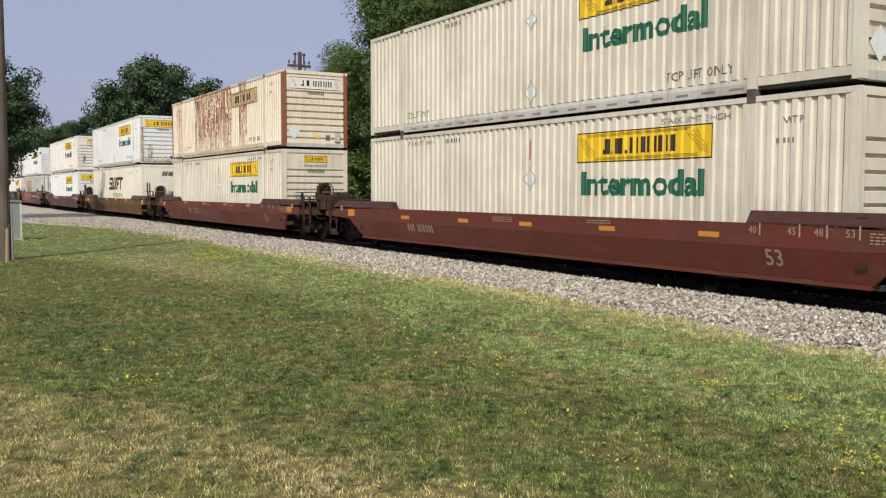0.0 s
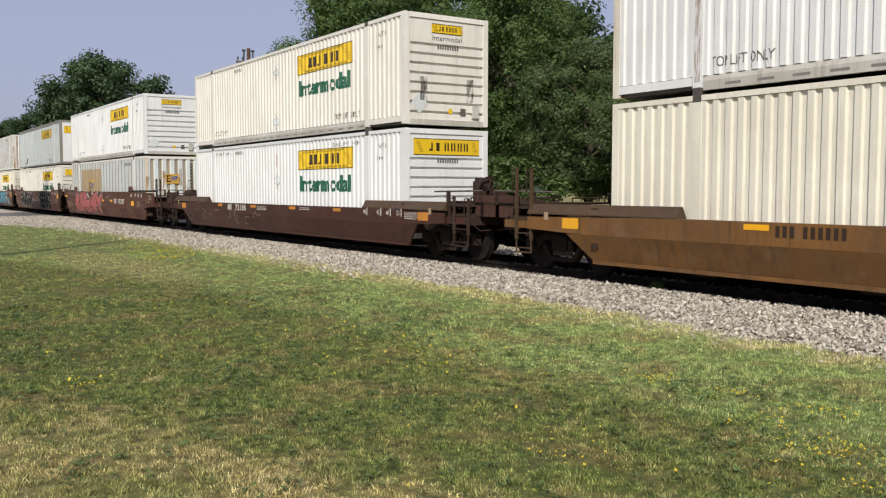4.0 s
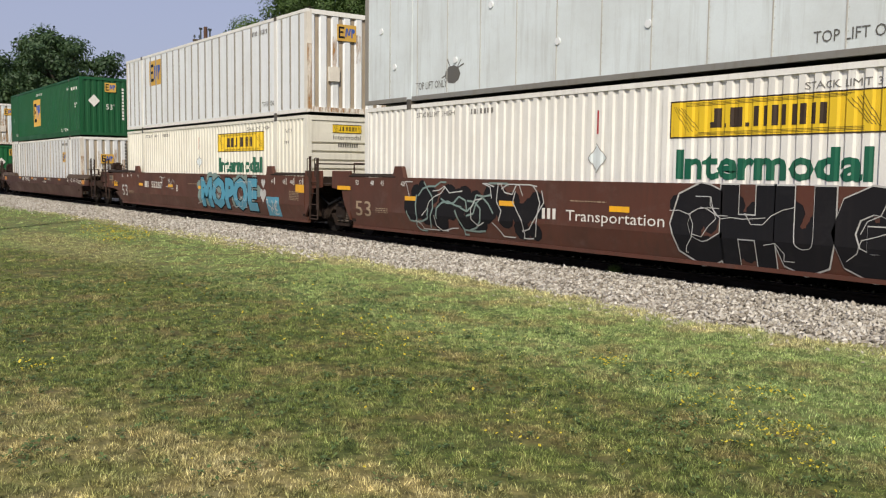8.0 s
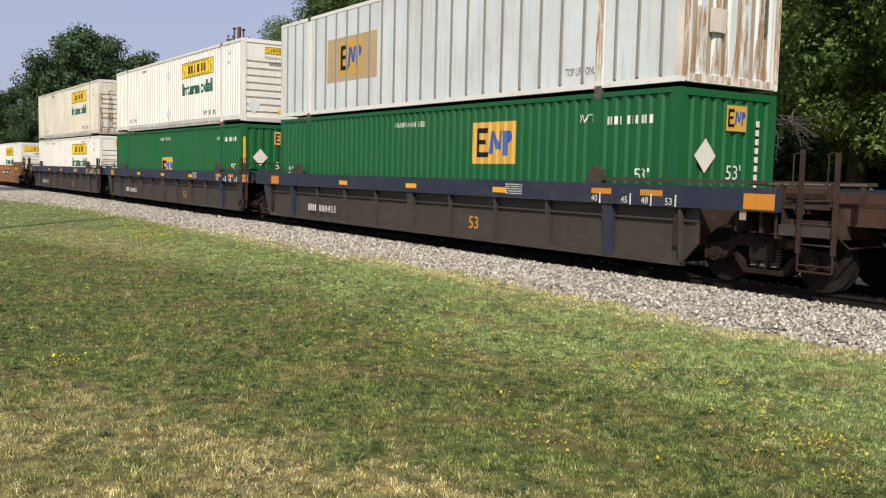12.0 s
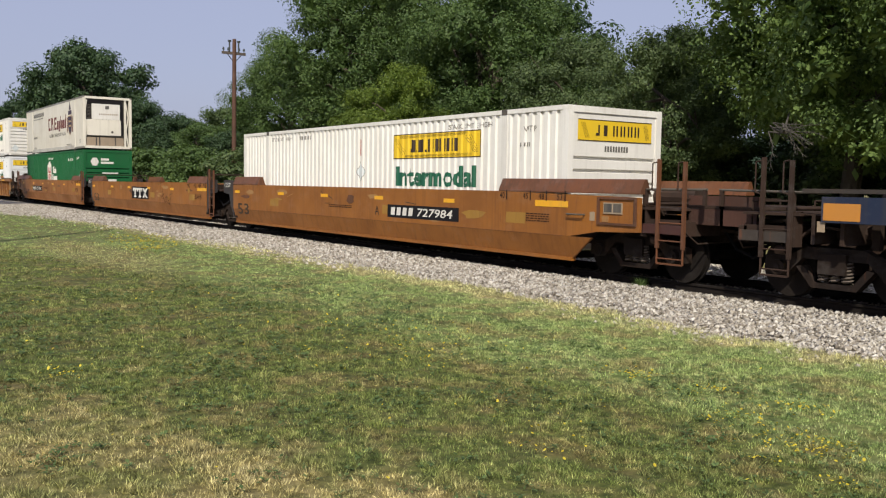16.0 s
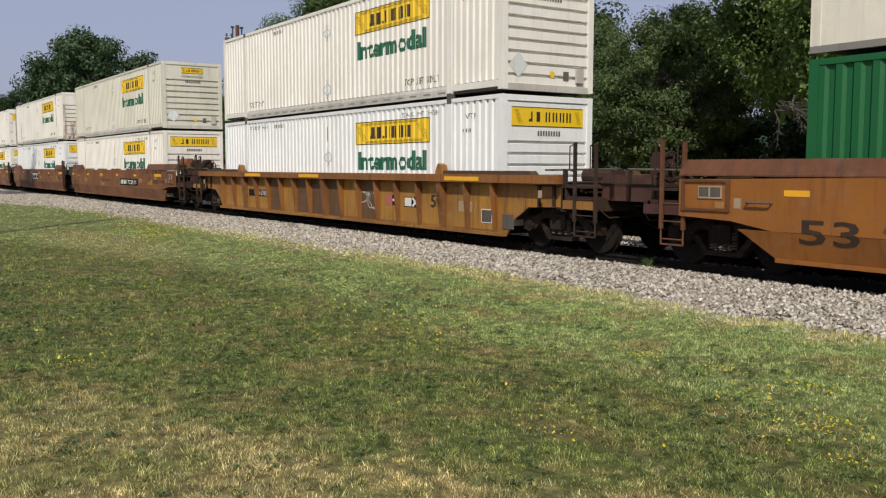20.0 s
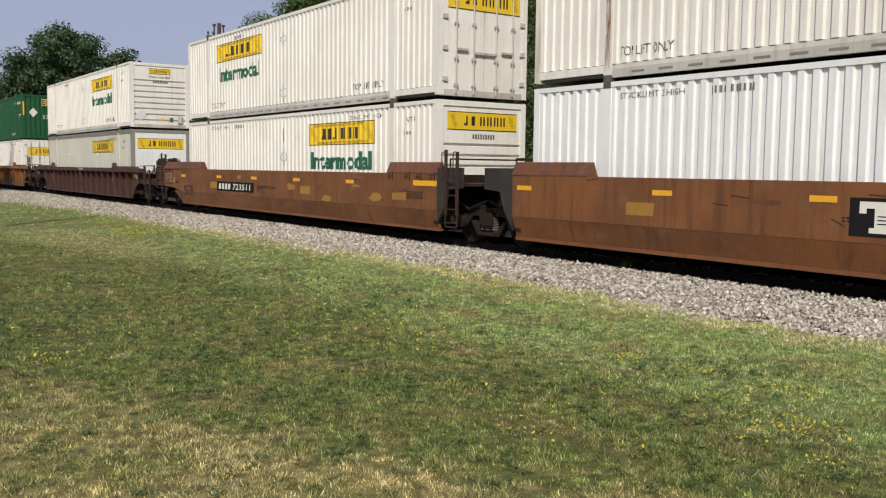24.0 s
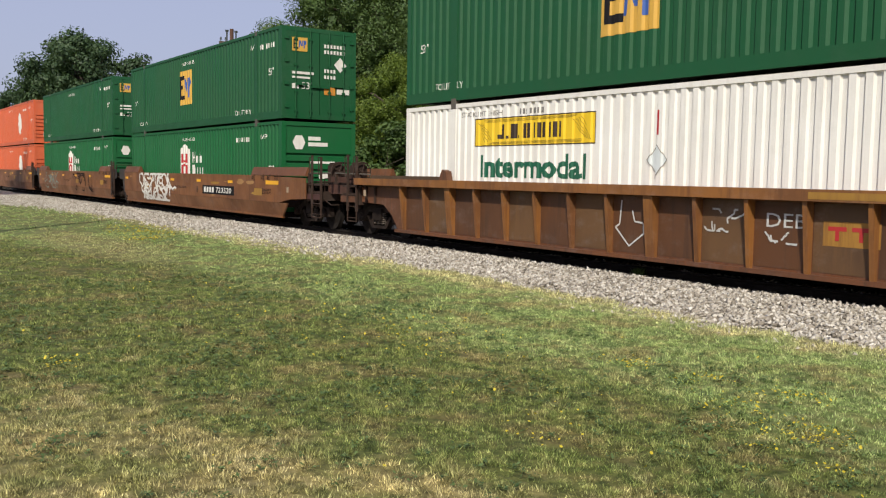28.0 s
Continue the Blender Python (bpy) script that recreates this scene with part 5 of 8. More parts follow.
def emp_logo(c, x, z, w, h, wall, backing=None):
    """Ochre square with a dark and two blue shapes."""
    key = ("emp", round(x, 2), round(z, 2), w, h, id(wall))
    if backing:
        bx, bz, bw, bh = backing
        part("faded_patch", shared((key, "b"), lambda: drape("faded_patch", shape([rect(0, 0, bw, bh)]), bx, bz, wall, 0.003)), "tan", c, "faded tan patch")
    q = part("logo_square", shared((key, 0), lambda: drape("logo_square", shape([rect(0, 0, w, h)]), x, z, wall, 0.005)), "emp_yellow", c, "ochre company square")
    part("dark_mark", shared((key, 1), lambda: drape("dark_mark", shape([rect(w * 0.08, h * 0.16, w * 0.17, h * 0.86), rect(w * 0.17, h * 0.74, w * 0.38, h * 0.86), rect(w * 0.17, h * 0.47, w * 0.33, h * 0.58),
                                                                      rect(w * 0.17, h * 0.16, w * 0.40, h * 0.28)]), x, z, wall, 0.008)), "tag_black", q)
    part("blue_mark", shared((key, 2), lambda: drape("blue_mark", shape([[(w * 0.40, h * 0.24), (w * 0.48, h * 0.24), (w * 0.52, h * 0.78), (w * 0.43, h * 0.78)], [(w * 0.48, h * 0.78), (w * 0.58, h * 0.34), (w * 0.64, h * 0.40), (w * 0.54, h * 0.78)],
                                                                      [(w * 0.60, h * 0.34), (w * 0.66, h * 0.34), (w * 0.72, h * 0.78), (w * 0.64, h * 0.78)], rect(w * 0.74, h * 0.20, w * 0.82, h * 0.78),
                                                                      poly_disc(w * 0.86, h * 0.64, w * 0.09, h * 0.15)]), x, z, wall, 0.008)), "emp_blue", q)


def emp_end_logo(c, y, z, w, h):
    key = ("emp_end", y, z, w, h)
    q = part("logo_square", shared((key, 0), lambda: on_end("logo_square", shape([rect(0, 0, w, h)]), y, z, 0.006)), "emp_yellow", c, "ochre company square")
    part("dark_mark", shared((key, 1), lambda: on_end("dark_mark", shape([rect(w * 0.08, h * 0.16, w * 0.16, h * 0.86), rect(w * 0.16, h * 0.74, w * 0.38, h * 0.86), rect(w * 0.16, h * 0.47, w * 0.33, h * 0.58), rect(w * 0.16, h * 0.16, w * 0.40, h * 0.28)]), y, z, 0.010)), "tag_black", q)
    part("blue_mark", shared((key, 2), lambda: on_end("blue_mark", shape([[(w * 0.42, h * 0.26), (w * 0.49, h * 0.26), (w * 0.53, h * 0.78), (w * 0.45, h * 0.78)], [(w * 0.49, h * 0.78), (w * 0.57, h * 0.36), (w * 0.63, h * 0.40), (w * 0.55, h * 0.78)], [(w * 0.61, h * 0.36), (w * 0.67, h * 0.36), (w * 0.72, h * 0.78), (w * 0.65, h * 0.78)], rect(w * 0.74, h * 0.22, w * 0.81, h * 0.78), poly_disc(w * 0.85, h * 0.64, w * 0.08, h * 0.14)]), y, z, 0.010)), "emp_blue", q)


def door_end(c, material, rods="steel_rail"):
    """Two leaves with lock rods, hinges and handles."""
    for s in (-1, 1):
        y0, y1 = (-HALF + 0.13, -0.012) if s < 0 else (0.012, HALF - 0.13)
        leaf = part("door", shared(("leaf", s), lambda: Build().box(-0.06, -0.01, y0, y1, 0.16, C_H - 0.1)), material, c)
        for q in (0.28, 0.78):
            y = s * (q + 0.05)
            part("lock_rod", shared(("rod", s, q), lambda: Build().rod((0.03, y, 0.14), (0.03, y, C_H - 0.08), 0.02, 7)), rods, leaf)
            part("handle", shared(("hnd", s, q), lambda: Build().box(0.02, 0.055, min(y, y - s * 0.34), max(y, y - s * 0.34), 1.02 + q * 0.12, 1.07 + q * 0.12)), rods, leaf)
            part("rod_guide", shared(("guide", s, q), lambda: [b for b in [Build()] for z in (0.3, 0.9, 1.7, 2.5) if b.box(-0.01, 0.05, y - 0.05, y + 0.05, z, z + 0.06)][0]), rods, leaf)
        for z in (0.4, 1.1, 1.8, 2.5):
            part("hinge", shared(("hinge", s, z), lambda: Build().box(-0.02, 0.03, s * (HALF - 0.16) - 0.07, s * (HALF - 0.16) + 0.07, z, z + 0.1)), rods, leaf)


def container(kind, label, upper, body="white", end="ribbed", rail=None, post=None, doors=False, group="containers on the train"):
    """A 53-foot container without its markings."""
    c = thing("shipping_container", label, "container", group)
    side = {"jbh": "corrugated", "swift": "corrugated", "green": "deep", "emp": "posted", "plate": "plate", "reefer": "plate"}[kind]
    rail = rail or body
    lip = kind in ("jbh", "swift")
    z0 = 0.30 if lip and upper else 0.17
    top_h = 0.09 if kind not in ("plate",) else 0.20
    part("side_wall", shared(("side", side, z0, top_h), lambda: side_mesh(side, z0, C_H - top_h)), body, c)
    part("far_side_wall", shared(("far_side", z0), lambda: Build().box(-C_LEN + 0.05, -0.05, HALF - 0.05, HALF - 0.012, z0, C_H - 0.09)), body, c)
    part("roof", shared("c_roof", lambda: Build().box(-C_LEN + 0.02, -0.02, -HALF + 0.02, HALF - 0.02, C_H - 0.05, C_H - 0.01)), body, c)
    part("underside", shared("c_floor", lambda: Build().box(-C_LEN + 0.05, -0.05, -HALF + 0.06, HALF - 0.06, 0.10, 0.16)), "casting", c)
    part("rear_wall", shared("c_rear", lambda: Build().box(-C_LEN + 0.01, -C_LEN + 0.05, -HALF + 0.12, HALF - 0.12, 0.12, C_H - 0.08)), body, c)
    tr = "steel_rail" if kind in ("plate", "reefer") else rail
    for s in (-1, 1):
        y0, y1 = sorted((s * HALF, s * (HALF - 0.09)))
        part("top_rail", shared(("top_rail", s, top_h), lambda: Build().box(-C_LEN, 0, y0, y1, C_H - top_h, C_H)), tr, c)
        if lip and upper:
            o0, o1 = sorted((s * (HALF - 0.005), s * (HALF - 0.08)))
            low = lambda: Build().prism([(s * HALF, 0.06), (s * (HALF + 0.0), 0.21), (s * (HALF - 0.03), 0.30), (s * (HALF - 0.09), 0.30), (s * (HALF - 0.09), 0.06)], -C_LEN + POST + 0.12, -POST - 0.12, "x")
            r = part("bottom_rail", shared(("lip_rail", s), low), "tan_rail" if body == "rusty" else "rail", c)
            if s < 0:
                for i in range(19):
                    part("slot", shared(("slot", i), lambda: Build().box(-13.6 + i * 0.62, -13.3 + i * 0.62, -HALF - 0.004, -HALF + 0.01, 0.115, 0.155)), "steel_rail", r)
            for a, b in ((-C_LEN + 0.1, -C_LEN + POST - 0.12), (-POST + 0.12, -0.1)):
                part("bottom_rail", shared(("lip_end", s, a), lambda: Build().box(a, b, o0, o1, 0.15, 0.29)), rail, c)
        else:
            top = 0.31 if kind == "green" else 0.17
            part("bottom_rail", shared(("bot_rail", s, top), lambda: Build().box(-C_LEN, 0, y0, y1, 0.07, top)), rail if not kind in ("plate", "reefer") else "steel_rail", c)
        for x in (0.0, -C_LEN):
            a, b = (x - 0.16, x) if x == 0 else (x, x + 0.16)
            part("corner_post", shared(("cpost", s, x), lambda: Build().box(a + 0.001, b - 0.001, *sorted((s * (HALF - 0.001), s * (HALF - 0.15))), 0.09, C_H - 0.02)), post or body, c)
        for x in (-POST, -C_LEN + POST):
            part("lifting_post", shared(("lpost", s, x), lambda: Build().box(x - 0.10, x + 0.10, *sorted((s * (HALF + 0.002), s * (HALF - 0.1))), 0.10, C_H - 0.10)), body if kind == "plate" else rail, c)
            for z in (-0.006, C_H - 0.11):
                part("corner_casting", shared(("cast", s, x, z), lambda: Build().box(x - 0.09, x + 0.09, *sorted((s * (HALF + 0.006), s * (HALF - 0.12))), z, z + 0.118)), "casting", c)
    part("header", shared("c_head", lambda: Build().box(-0.14, -0.002, -HALF + 0.14, HALF - 0.14, C_H - 0.13, C_H - 0.004)), rail, c)
    part("sill", shared("c_sill", lambda: Build().box(-0.14, -0.002, -HALF + 0.14, HALF - 0.14, 0.08, 0.22)), rail if not (kind == "jbh" and upper) else "rail", c)
    part("interior_closure", shared("c_fill", lambda: Build().box(-C_LEN + 0.2, -0.2, -HALF + 0.1, HALF - 0.1, 0.2, C_H - 0.15)), "casting", c)
    if doors:
        door_end(c, body, body if kind == "green" else "rail")
    elif end == "ribbed":
        part("end_wall", shared(("endr", 2.15), lambda: end_ribbed(2.15)), body, c)
    elif end == "few_ribs":
        part("end_wall", shared(("endr", 2.1), lambda: end_ribbed(2.1)), body, c)
    elif end == "upright":
        part("end_wall", shared("endu", end_upright), body, c)
    elif end == "posts":
        part("end_wall", shared("endp", lambda: end_upright(0.40, 0.05)), body, c)
        for i in range(6):
            y = -HALF + 0.15 + (i + 0.5) * (C_W - 0.3) / 6
            part("end_channel", shared(("end_channel", i), lambda: Build().box(-0.075, -0.058, y - 0.055, y + 0.055, 0.2, C_H - 0.13)), "end_brown", c)
    elif end == "plain":
        part("end_wall", shared("endf", lambda: Build().box(-0.06, -0.025, -HALF + 0.14, HALF - 0.14, 0.2, C_H - 0.12)), body if kind != "plate" else "cool", c)
    return c, WALL[side]


def soot_runs(c, ys, z0, z1, material="soot_stain"):
    """Two smeared upright stains on the leading end."""
    part("stain", on_end("stain", shape([rect(y - 0.11, z0 + i * 0.12, y + 0.11, min(z1, z0 + i * 0.12 + 0.12)) for y in ys for i in range(int((z1 - z0) / 0.12))]), 0, 0, -0.018), material, c, "smeared dark stain")


def jbh(label, upper, body="white", post=None, doors=False, end="ribbed", word=True, kind="jbh", end_logo="small", rail=None, soot=None, ground="yellow"):
    """Container with the yellow name panel and the green word."""
    c, w = container(kind, label, upper, body, end, post=post, doors=doors, rail=rail)
    x = -6.5 if not doors else mirrored(-6.5) - 3.7
    logo_panel(c, x, 1.93, w, ground="yellow" if ground == "yellow" else "tan")
    if word:
        stencil(c, "Intermodal", x + 0.18, 1.29, 0.46, w, "letter_green", 3.32, "word", 0.034)
    if upper:
        stencil(c, "TOP LIFT ONLY", -3.95, 0.42, 0.17, w, "letter_grey", 1.55)
        stencil(c, "TOP LIFT ONLY", -13.9, 0.42, 0.17, w, "letter_grey", 1.2)
    else:
        stencil(c, "STACK LIMIT 3 HIGH", -4.05, 2.57, 0.11, w, "letter_faint", 1.6)
        stencil(c, "STACK LIMIT 3 HIGH", -13.85, 2.58, 0.11, w, "letter_faint", 1.4)
        part("red_stripe", shared(("redstripe", id(w)), lambda: drape("red_stripe", shape([rect(0, 0, 0.06, 0.42)]), -8.15, 2.05, w, 0.006)), "letter_red", c)
    code_bars(c, -11.9, 2.57, 0.11, (4, 6), w, "letter_faint")
    stencil(c, "WTP", -1.35, 2.42, 0.12, w, "letter_faint")
    code_bars(c, -1.5, 2.12, 0.08, (2, 4), w, "letter_faint")
    diamond(c, -8.12, 1.62 if not upper else 0.62, 0.26, w, "pale")
    if upper:
        diamond(c, -8.12, 2.2, 0.22, w, "pale")
    # leading end
    if doors:
        end_panel_logo(c, 1.90 if not upper else 2.05, 2.1, 0.5, x=-0.004)
    elif end_logo == "small":
        end_panel_logo(c, 2.42, 0.95, 0.24)
        part("word", shared("end_word", lambda: on_end("word", glyphs("Intermodal", 0.13, 0.9), -0.45, 2.24, -0.022)), "letter_grey", c)
    else:
        end_panel_logo(c, 2.22, 2.05, 0.42, ground)
    part("end_code", shared("end_code", lambda: on_end("end_code", shape([rect(-0.3 + i * 0.075, 0, -0.25 + i * 0.075, 0.11) for i in range(9)]), 0, 2.02, -0.022)), "letter_grey", c)
    if post == "stained":
        for px, z0, z1 in ((-POST, 0.9, 2.7), (-POST, 0.1, 0.6), (-C_LEN + POST, 0.2, 1.6), (-0.08, 0.15, 1.2)):
            part("rust_run", drape("rust_run", shape([rect(-0.07, z0 + i * 0.15, 0.05, z0 + i * 0.15 + 0.15) for i in range(int((z1 - z0) / 0.15))]), px, 0, ([-C_LEN, 0], [-HALF - 0.003] * 2), 0.002), "rust_stain", c)
        part("end_stain", on_end("end_stain", shape([rect(-HALF + 0.02, 0.12, -HALF + 0.16, 2.2), rect(HALF - 0.16, 0.12, HALF - 0.02, 2.4), rect(-1.1, 0.1, 1.1, 0.34), rect(-0.9, 0.3, -0.6, 1.2)]), 0, 0, 0.003), "rust_stain", c, "rust stains along the frame")
    if soot:
        soot_runs(c, (-0.72, 0.72), *soot)
    if upper and not doors:
        part("placard_holder", shared("end_dia", lambda: on_end("placard_holder", shape([[(-0.25, 0), (0, -0.28), (0.25, 0), (0, 0.28)]]), -0.85, 0.62, -0.02)), "pale", c)
        part("vent_plate", shared("end_vent", lambda: on_end("vent_plate", shape([rect(0, 0, 0.16, 0.2)]), 0.42, 0.34, -0.02)), "letter_grey", c)
        part("document_box", shared("end_doc", lambda: Build().box(-0.03, 0.03, 0.78, 0.98, 0.30, 0.62)), "rail", c)
        part("yellow_label", shared("end_yel", lambda: on_end("yellow_label", shape([poly_disc(0, 0, 0.07, 0.08, 10)]), 0.1, 0.45, -0.02)), "yellow", c)
    return c


def swift():
    c, w = container("swift", "cream corrugated container with blue slanted company mark", False, "cream_light", "plain")
    e = c

    def blocks(lift, grow):
        g = grow
        p, k = [], 0.32
        # five slanted shapes
        for x0, wd, kind in ((0.0, 0.95, "s"), (1.0, 1.05, "w"), (2.15, 0.30, "i"), (2.55, 0.85, "f"), (3.35, 1.05, "t")):
            def R(a, z0, b, z1):
                p.append([(x0 + a - g + k * z0, z0 - g), (x0 + b + g + k * z0, z0 - g), (x0 + b + g + k * z1, z1 + g), (x0 + a - g + k * z1, z1 + g)])
            if kind == "s":
                R(0, 0, wd, 0.17), R(wd - 0.22, 0.17, wd, 0.34), R(0, 0.34, wd, 0.48), R(0, 0.48, 0.22, 0.64), R(0, 0.64, wd, 0.80)
            elif kind == "w":
                R(0, 0, 0.2, 0.8), R(0.2, 0, 0.42, 0.17), R(0.42, 0, 0.62, 0.8), R(0.62, 0, 0.84, 0.17), R(0.84, 0, 1.04, 0.8)
            elif kind == "i":
                R(0, 0, 0.25, 0.8)
            elif kind == "f":
                R(0, 0, 0.24, 0.8), R(0.24, 0.63, wd, 0.8), R(0.24, 0.32, wd - 0.2, 0.46)
            else:
                R(0.3, 0, 0.56, 0.63), R(-0.05, 0.63, wd, 0.8)
        return drape("mark", shape(p), -10.1, 1.41, w, lift)
    part("mark_edge", blocks(0.005, 0.035), "yellow", e)
    part("mark", blocks(0.009, 0.0), "letter_blue", e, "dark blue slanted company mark")
    stencil(c, "INTERMODAL", -8.75, 0.93, 0.26, w, "tag_black", 3.05, "word")
    code_bars(c, -3.85, 2.36, 0.17, (4, 6), w, "letter_grey")
    stencil(c, "WTP", -1.35, 2.42, 0.13, w, "letter_grey")
    part("end_mark", on_end("end_mark", shape([rect(x, 0, x + 0.13, 0.24, 0.06) for x in (0, 0.17, 0.36, 0.50, 0.66)]), -0.1, 2.25, 0.006), "letter_grey", c)
    part("end_number", on_end("end_number", glyphs("53ft", 0.26), 0.05, 1.10, 0.006), "letter_grey", c)
    part("end_code", on_end("end_code", shape([rect(0, -i * 0.2, 0.1, -i * 0.2 + 0.14) for i in range(4)]), 0.78, 1.9, 0.006), "letter_grey", c)
    part("rust_run", on_end("rust_run", shape([rect(0, 0, 0.10, 1.35), rect(0.14, 0.0, 0.19, 1.0)]), -0.55, 0.2, 0.004), "rust_stain", c)
    part("code_run", on_end("rust_run", shape([rect(0, 0, 0.06, 0.9)]), 0.80, 0.2, 0.004), "rust_stain", c)
    return c


def green_box(label, upper, logo=None, body="green", end="upright", doors=False, marks=True):
    c, w = container("green", label, upper, body, end, doors=doors)
    if logo:
        emp_logo(c, *logo, w)
    stencil(c, "53'", -1.0, 1.45 if upper else 1.3, 0.22, w, "letter_white")
    stencil(c, "53'", -15.6, 1.25, 0.2, w, "letter_white")
    stencil(c, "WTP", -2.5 if marks else -1.7, 2.35, 0.17, w, "letter_white")
    stencil(c, "WARNING HIGH CUBE", -9.3, 2.45, 0.13, w, "letter_white", 1.4)
    code_bars(c, -1.75 if marks else -3.7, 2.3, 0.15, (4, 6), w, "letter_white")
    if upper:
        stencil(c, "TOP LIFT ONLY", -3.9, 0.30, 0.17, w, "letter_white", 1.4)
        stencil(c, "TOP LIFT ONLY", -14.9, 0.34, 0.15, w, "letter_white", 1.0)
    if doors:
        emp_end_logo(c, -0.95, 2.15, 0.52, 0.42)
        part("end_placard", shared("d_dia", lambda: on_end("end_placard", shape([[(-0.22, 0), (0, -0.24), (0.22, 0), (0, 0.24)]]), 0.72, 1.82, 0.006)), "letter_white", c)
        part("end_number", shared("d_53", lambda: on_end("end_number", glyphs("53'", 0.22), -0.62, 1.0, 0.006)), "letter_white", c)
        part("end_label", shared("d_lab", lambda: on_end("end_label", shape([rect(0.15, 0.86, 0.55, 1.10)]), 0, 0, 0.006)), "reflector_old", c)
        part("end_code", shared("d_code", lambda: on_end("end_code", shape([rect(0.15 + i * 0.11, z, 0.22 + i * 0.11, z + 0.11) for z in (2.32, 2.14, 1.55, 1.36) for i in range(7) if not (z < 2 and 3 < i)] + [rect(-0.95, 1.45, -0.2, 1.53), rect(-0.95, 1.32, -0.3, 1.38), rect(0.6, 0.9, 1.05, 1.06), rect(-0.95, 1.0, -0.72, 1.16)]), 0, 0, 0.007)), "letter_white", c)
    if marks and not doors:
        part("end_placard", shared("g_dia", lambda: on_end("end_placard", shape([[(-0.28, 0), (0, -0.3), (0.28, 0), (0, 0.3)]]), -0.62, 1.75, 0.006)), "letter_white", c)
        emp_end_logo(c, -0.10, 2.2, 0.55, 0.45)
        part("end_number", shared("g_53", lambda: on_end("end_number", glyphs("53'", 0.26), -0.05, 1.35, 0.006)), "letter_white", c)
        part("end_code", shared("g_code", lambda: on_end("end_code", shape([rect(0, -i * 0.16, 0.1, -i * 0.16 + 0.11) for i in range(10)]), 0.72, 2.3, 0.006)), "letter_white", c)
    return c, w


def yellow_edges(c):
    """Hazard-coloured strips on both leading corner posts."""
    for y in (-HALF + 0.09, HALF - 0.09):
        part("edge_stripe", on_end("edge_stripe", shape([rect(-0.045, 1.55, 0.045, 2.45)]), y, 0, 0.006), "reflector", c)


def hub_marks(c, w, x=-9.5):
    """White house-shaped badge with red uprights, and bars for the two-line name."""
    q = part("badge", drape("badge", shape([[(0, 0), (1.17, 0), (1.17, 0.98), (0.6, 1.25), (0, 0.98)]]), x, 1.12, w, 0.005), "letter_white", c, "white house-shaped badge")
    part("badge_mark", drape("badge_mark", shape([rect(0.22, 0.08, 0.46, 0.42), rect(0.70, 0.08, 0.94, 0.42), rect(0.22, 0.50, 0.46, 0.85), rect(0.70, 0.50, 0.94, 0.85), rect(0.46, 0.36, 0.70, 0.46), rect(0.46, 0.52, 0.70, 0.60)]), x, 1.12, w, 0.009), "letter_red", q)
    part("name_mark", drape("name_mark", shape([rect(0.0, 0.44, 0.08, 0.84), rect(0.08, 0.60, 0.20, 0.68), rect(0.20, 0.44, 0.28, 0.84), rect(0.36, 0.44, 0.44, 0.70), rect(0.52, 0.44, 0.60, 0.70), rect(0.44, 0.44, 0.52, 0.51), rect(0.68, 0.44, 0.76, 0.84), rect(0.76, 0.44, 0.92, 0.70), rect(-0.1, 0.0, 0.16, 0.36), rect(0.24, 0.0, 0.32, 0.26),
                                               rect(0.40, 0.0, 0.60, 0.26), rect(0.68, 0.0, 0.88, 0.26), rect(0.96, -0.1, 1.16, 0.26)]), x + 1.5, 1.18, w, 0.006), "letter_white", c)
    part("end_badge", shared("hub_end", lambda: on_end("end_badge", shape([poly_disc(-0.70, 2.25, 0.22, 0.25, 6), rect(-0.38, 2.32, 0.05, 2.44), rect(-0.38, 2.14, 0.30, 2.26), rect(-0.30, 1.60, 0.55, 1.67), rect(0.0, 1.12, 0.45, 1.3)]), 0, 0, -0.02)), "letter_white", c)


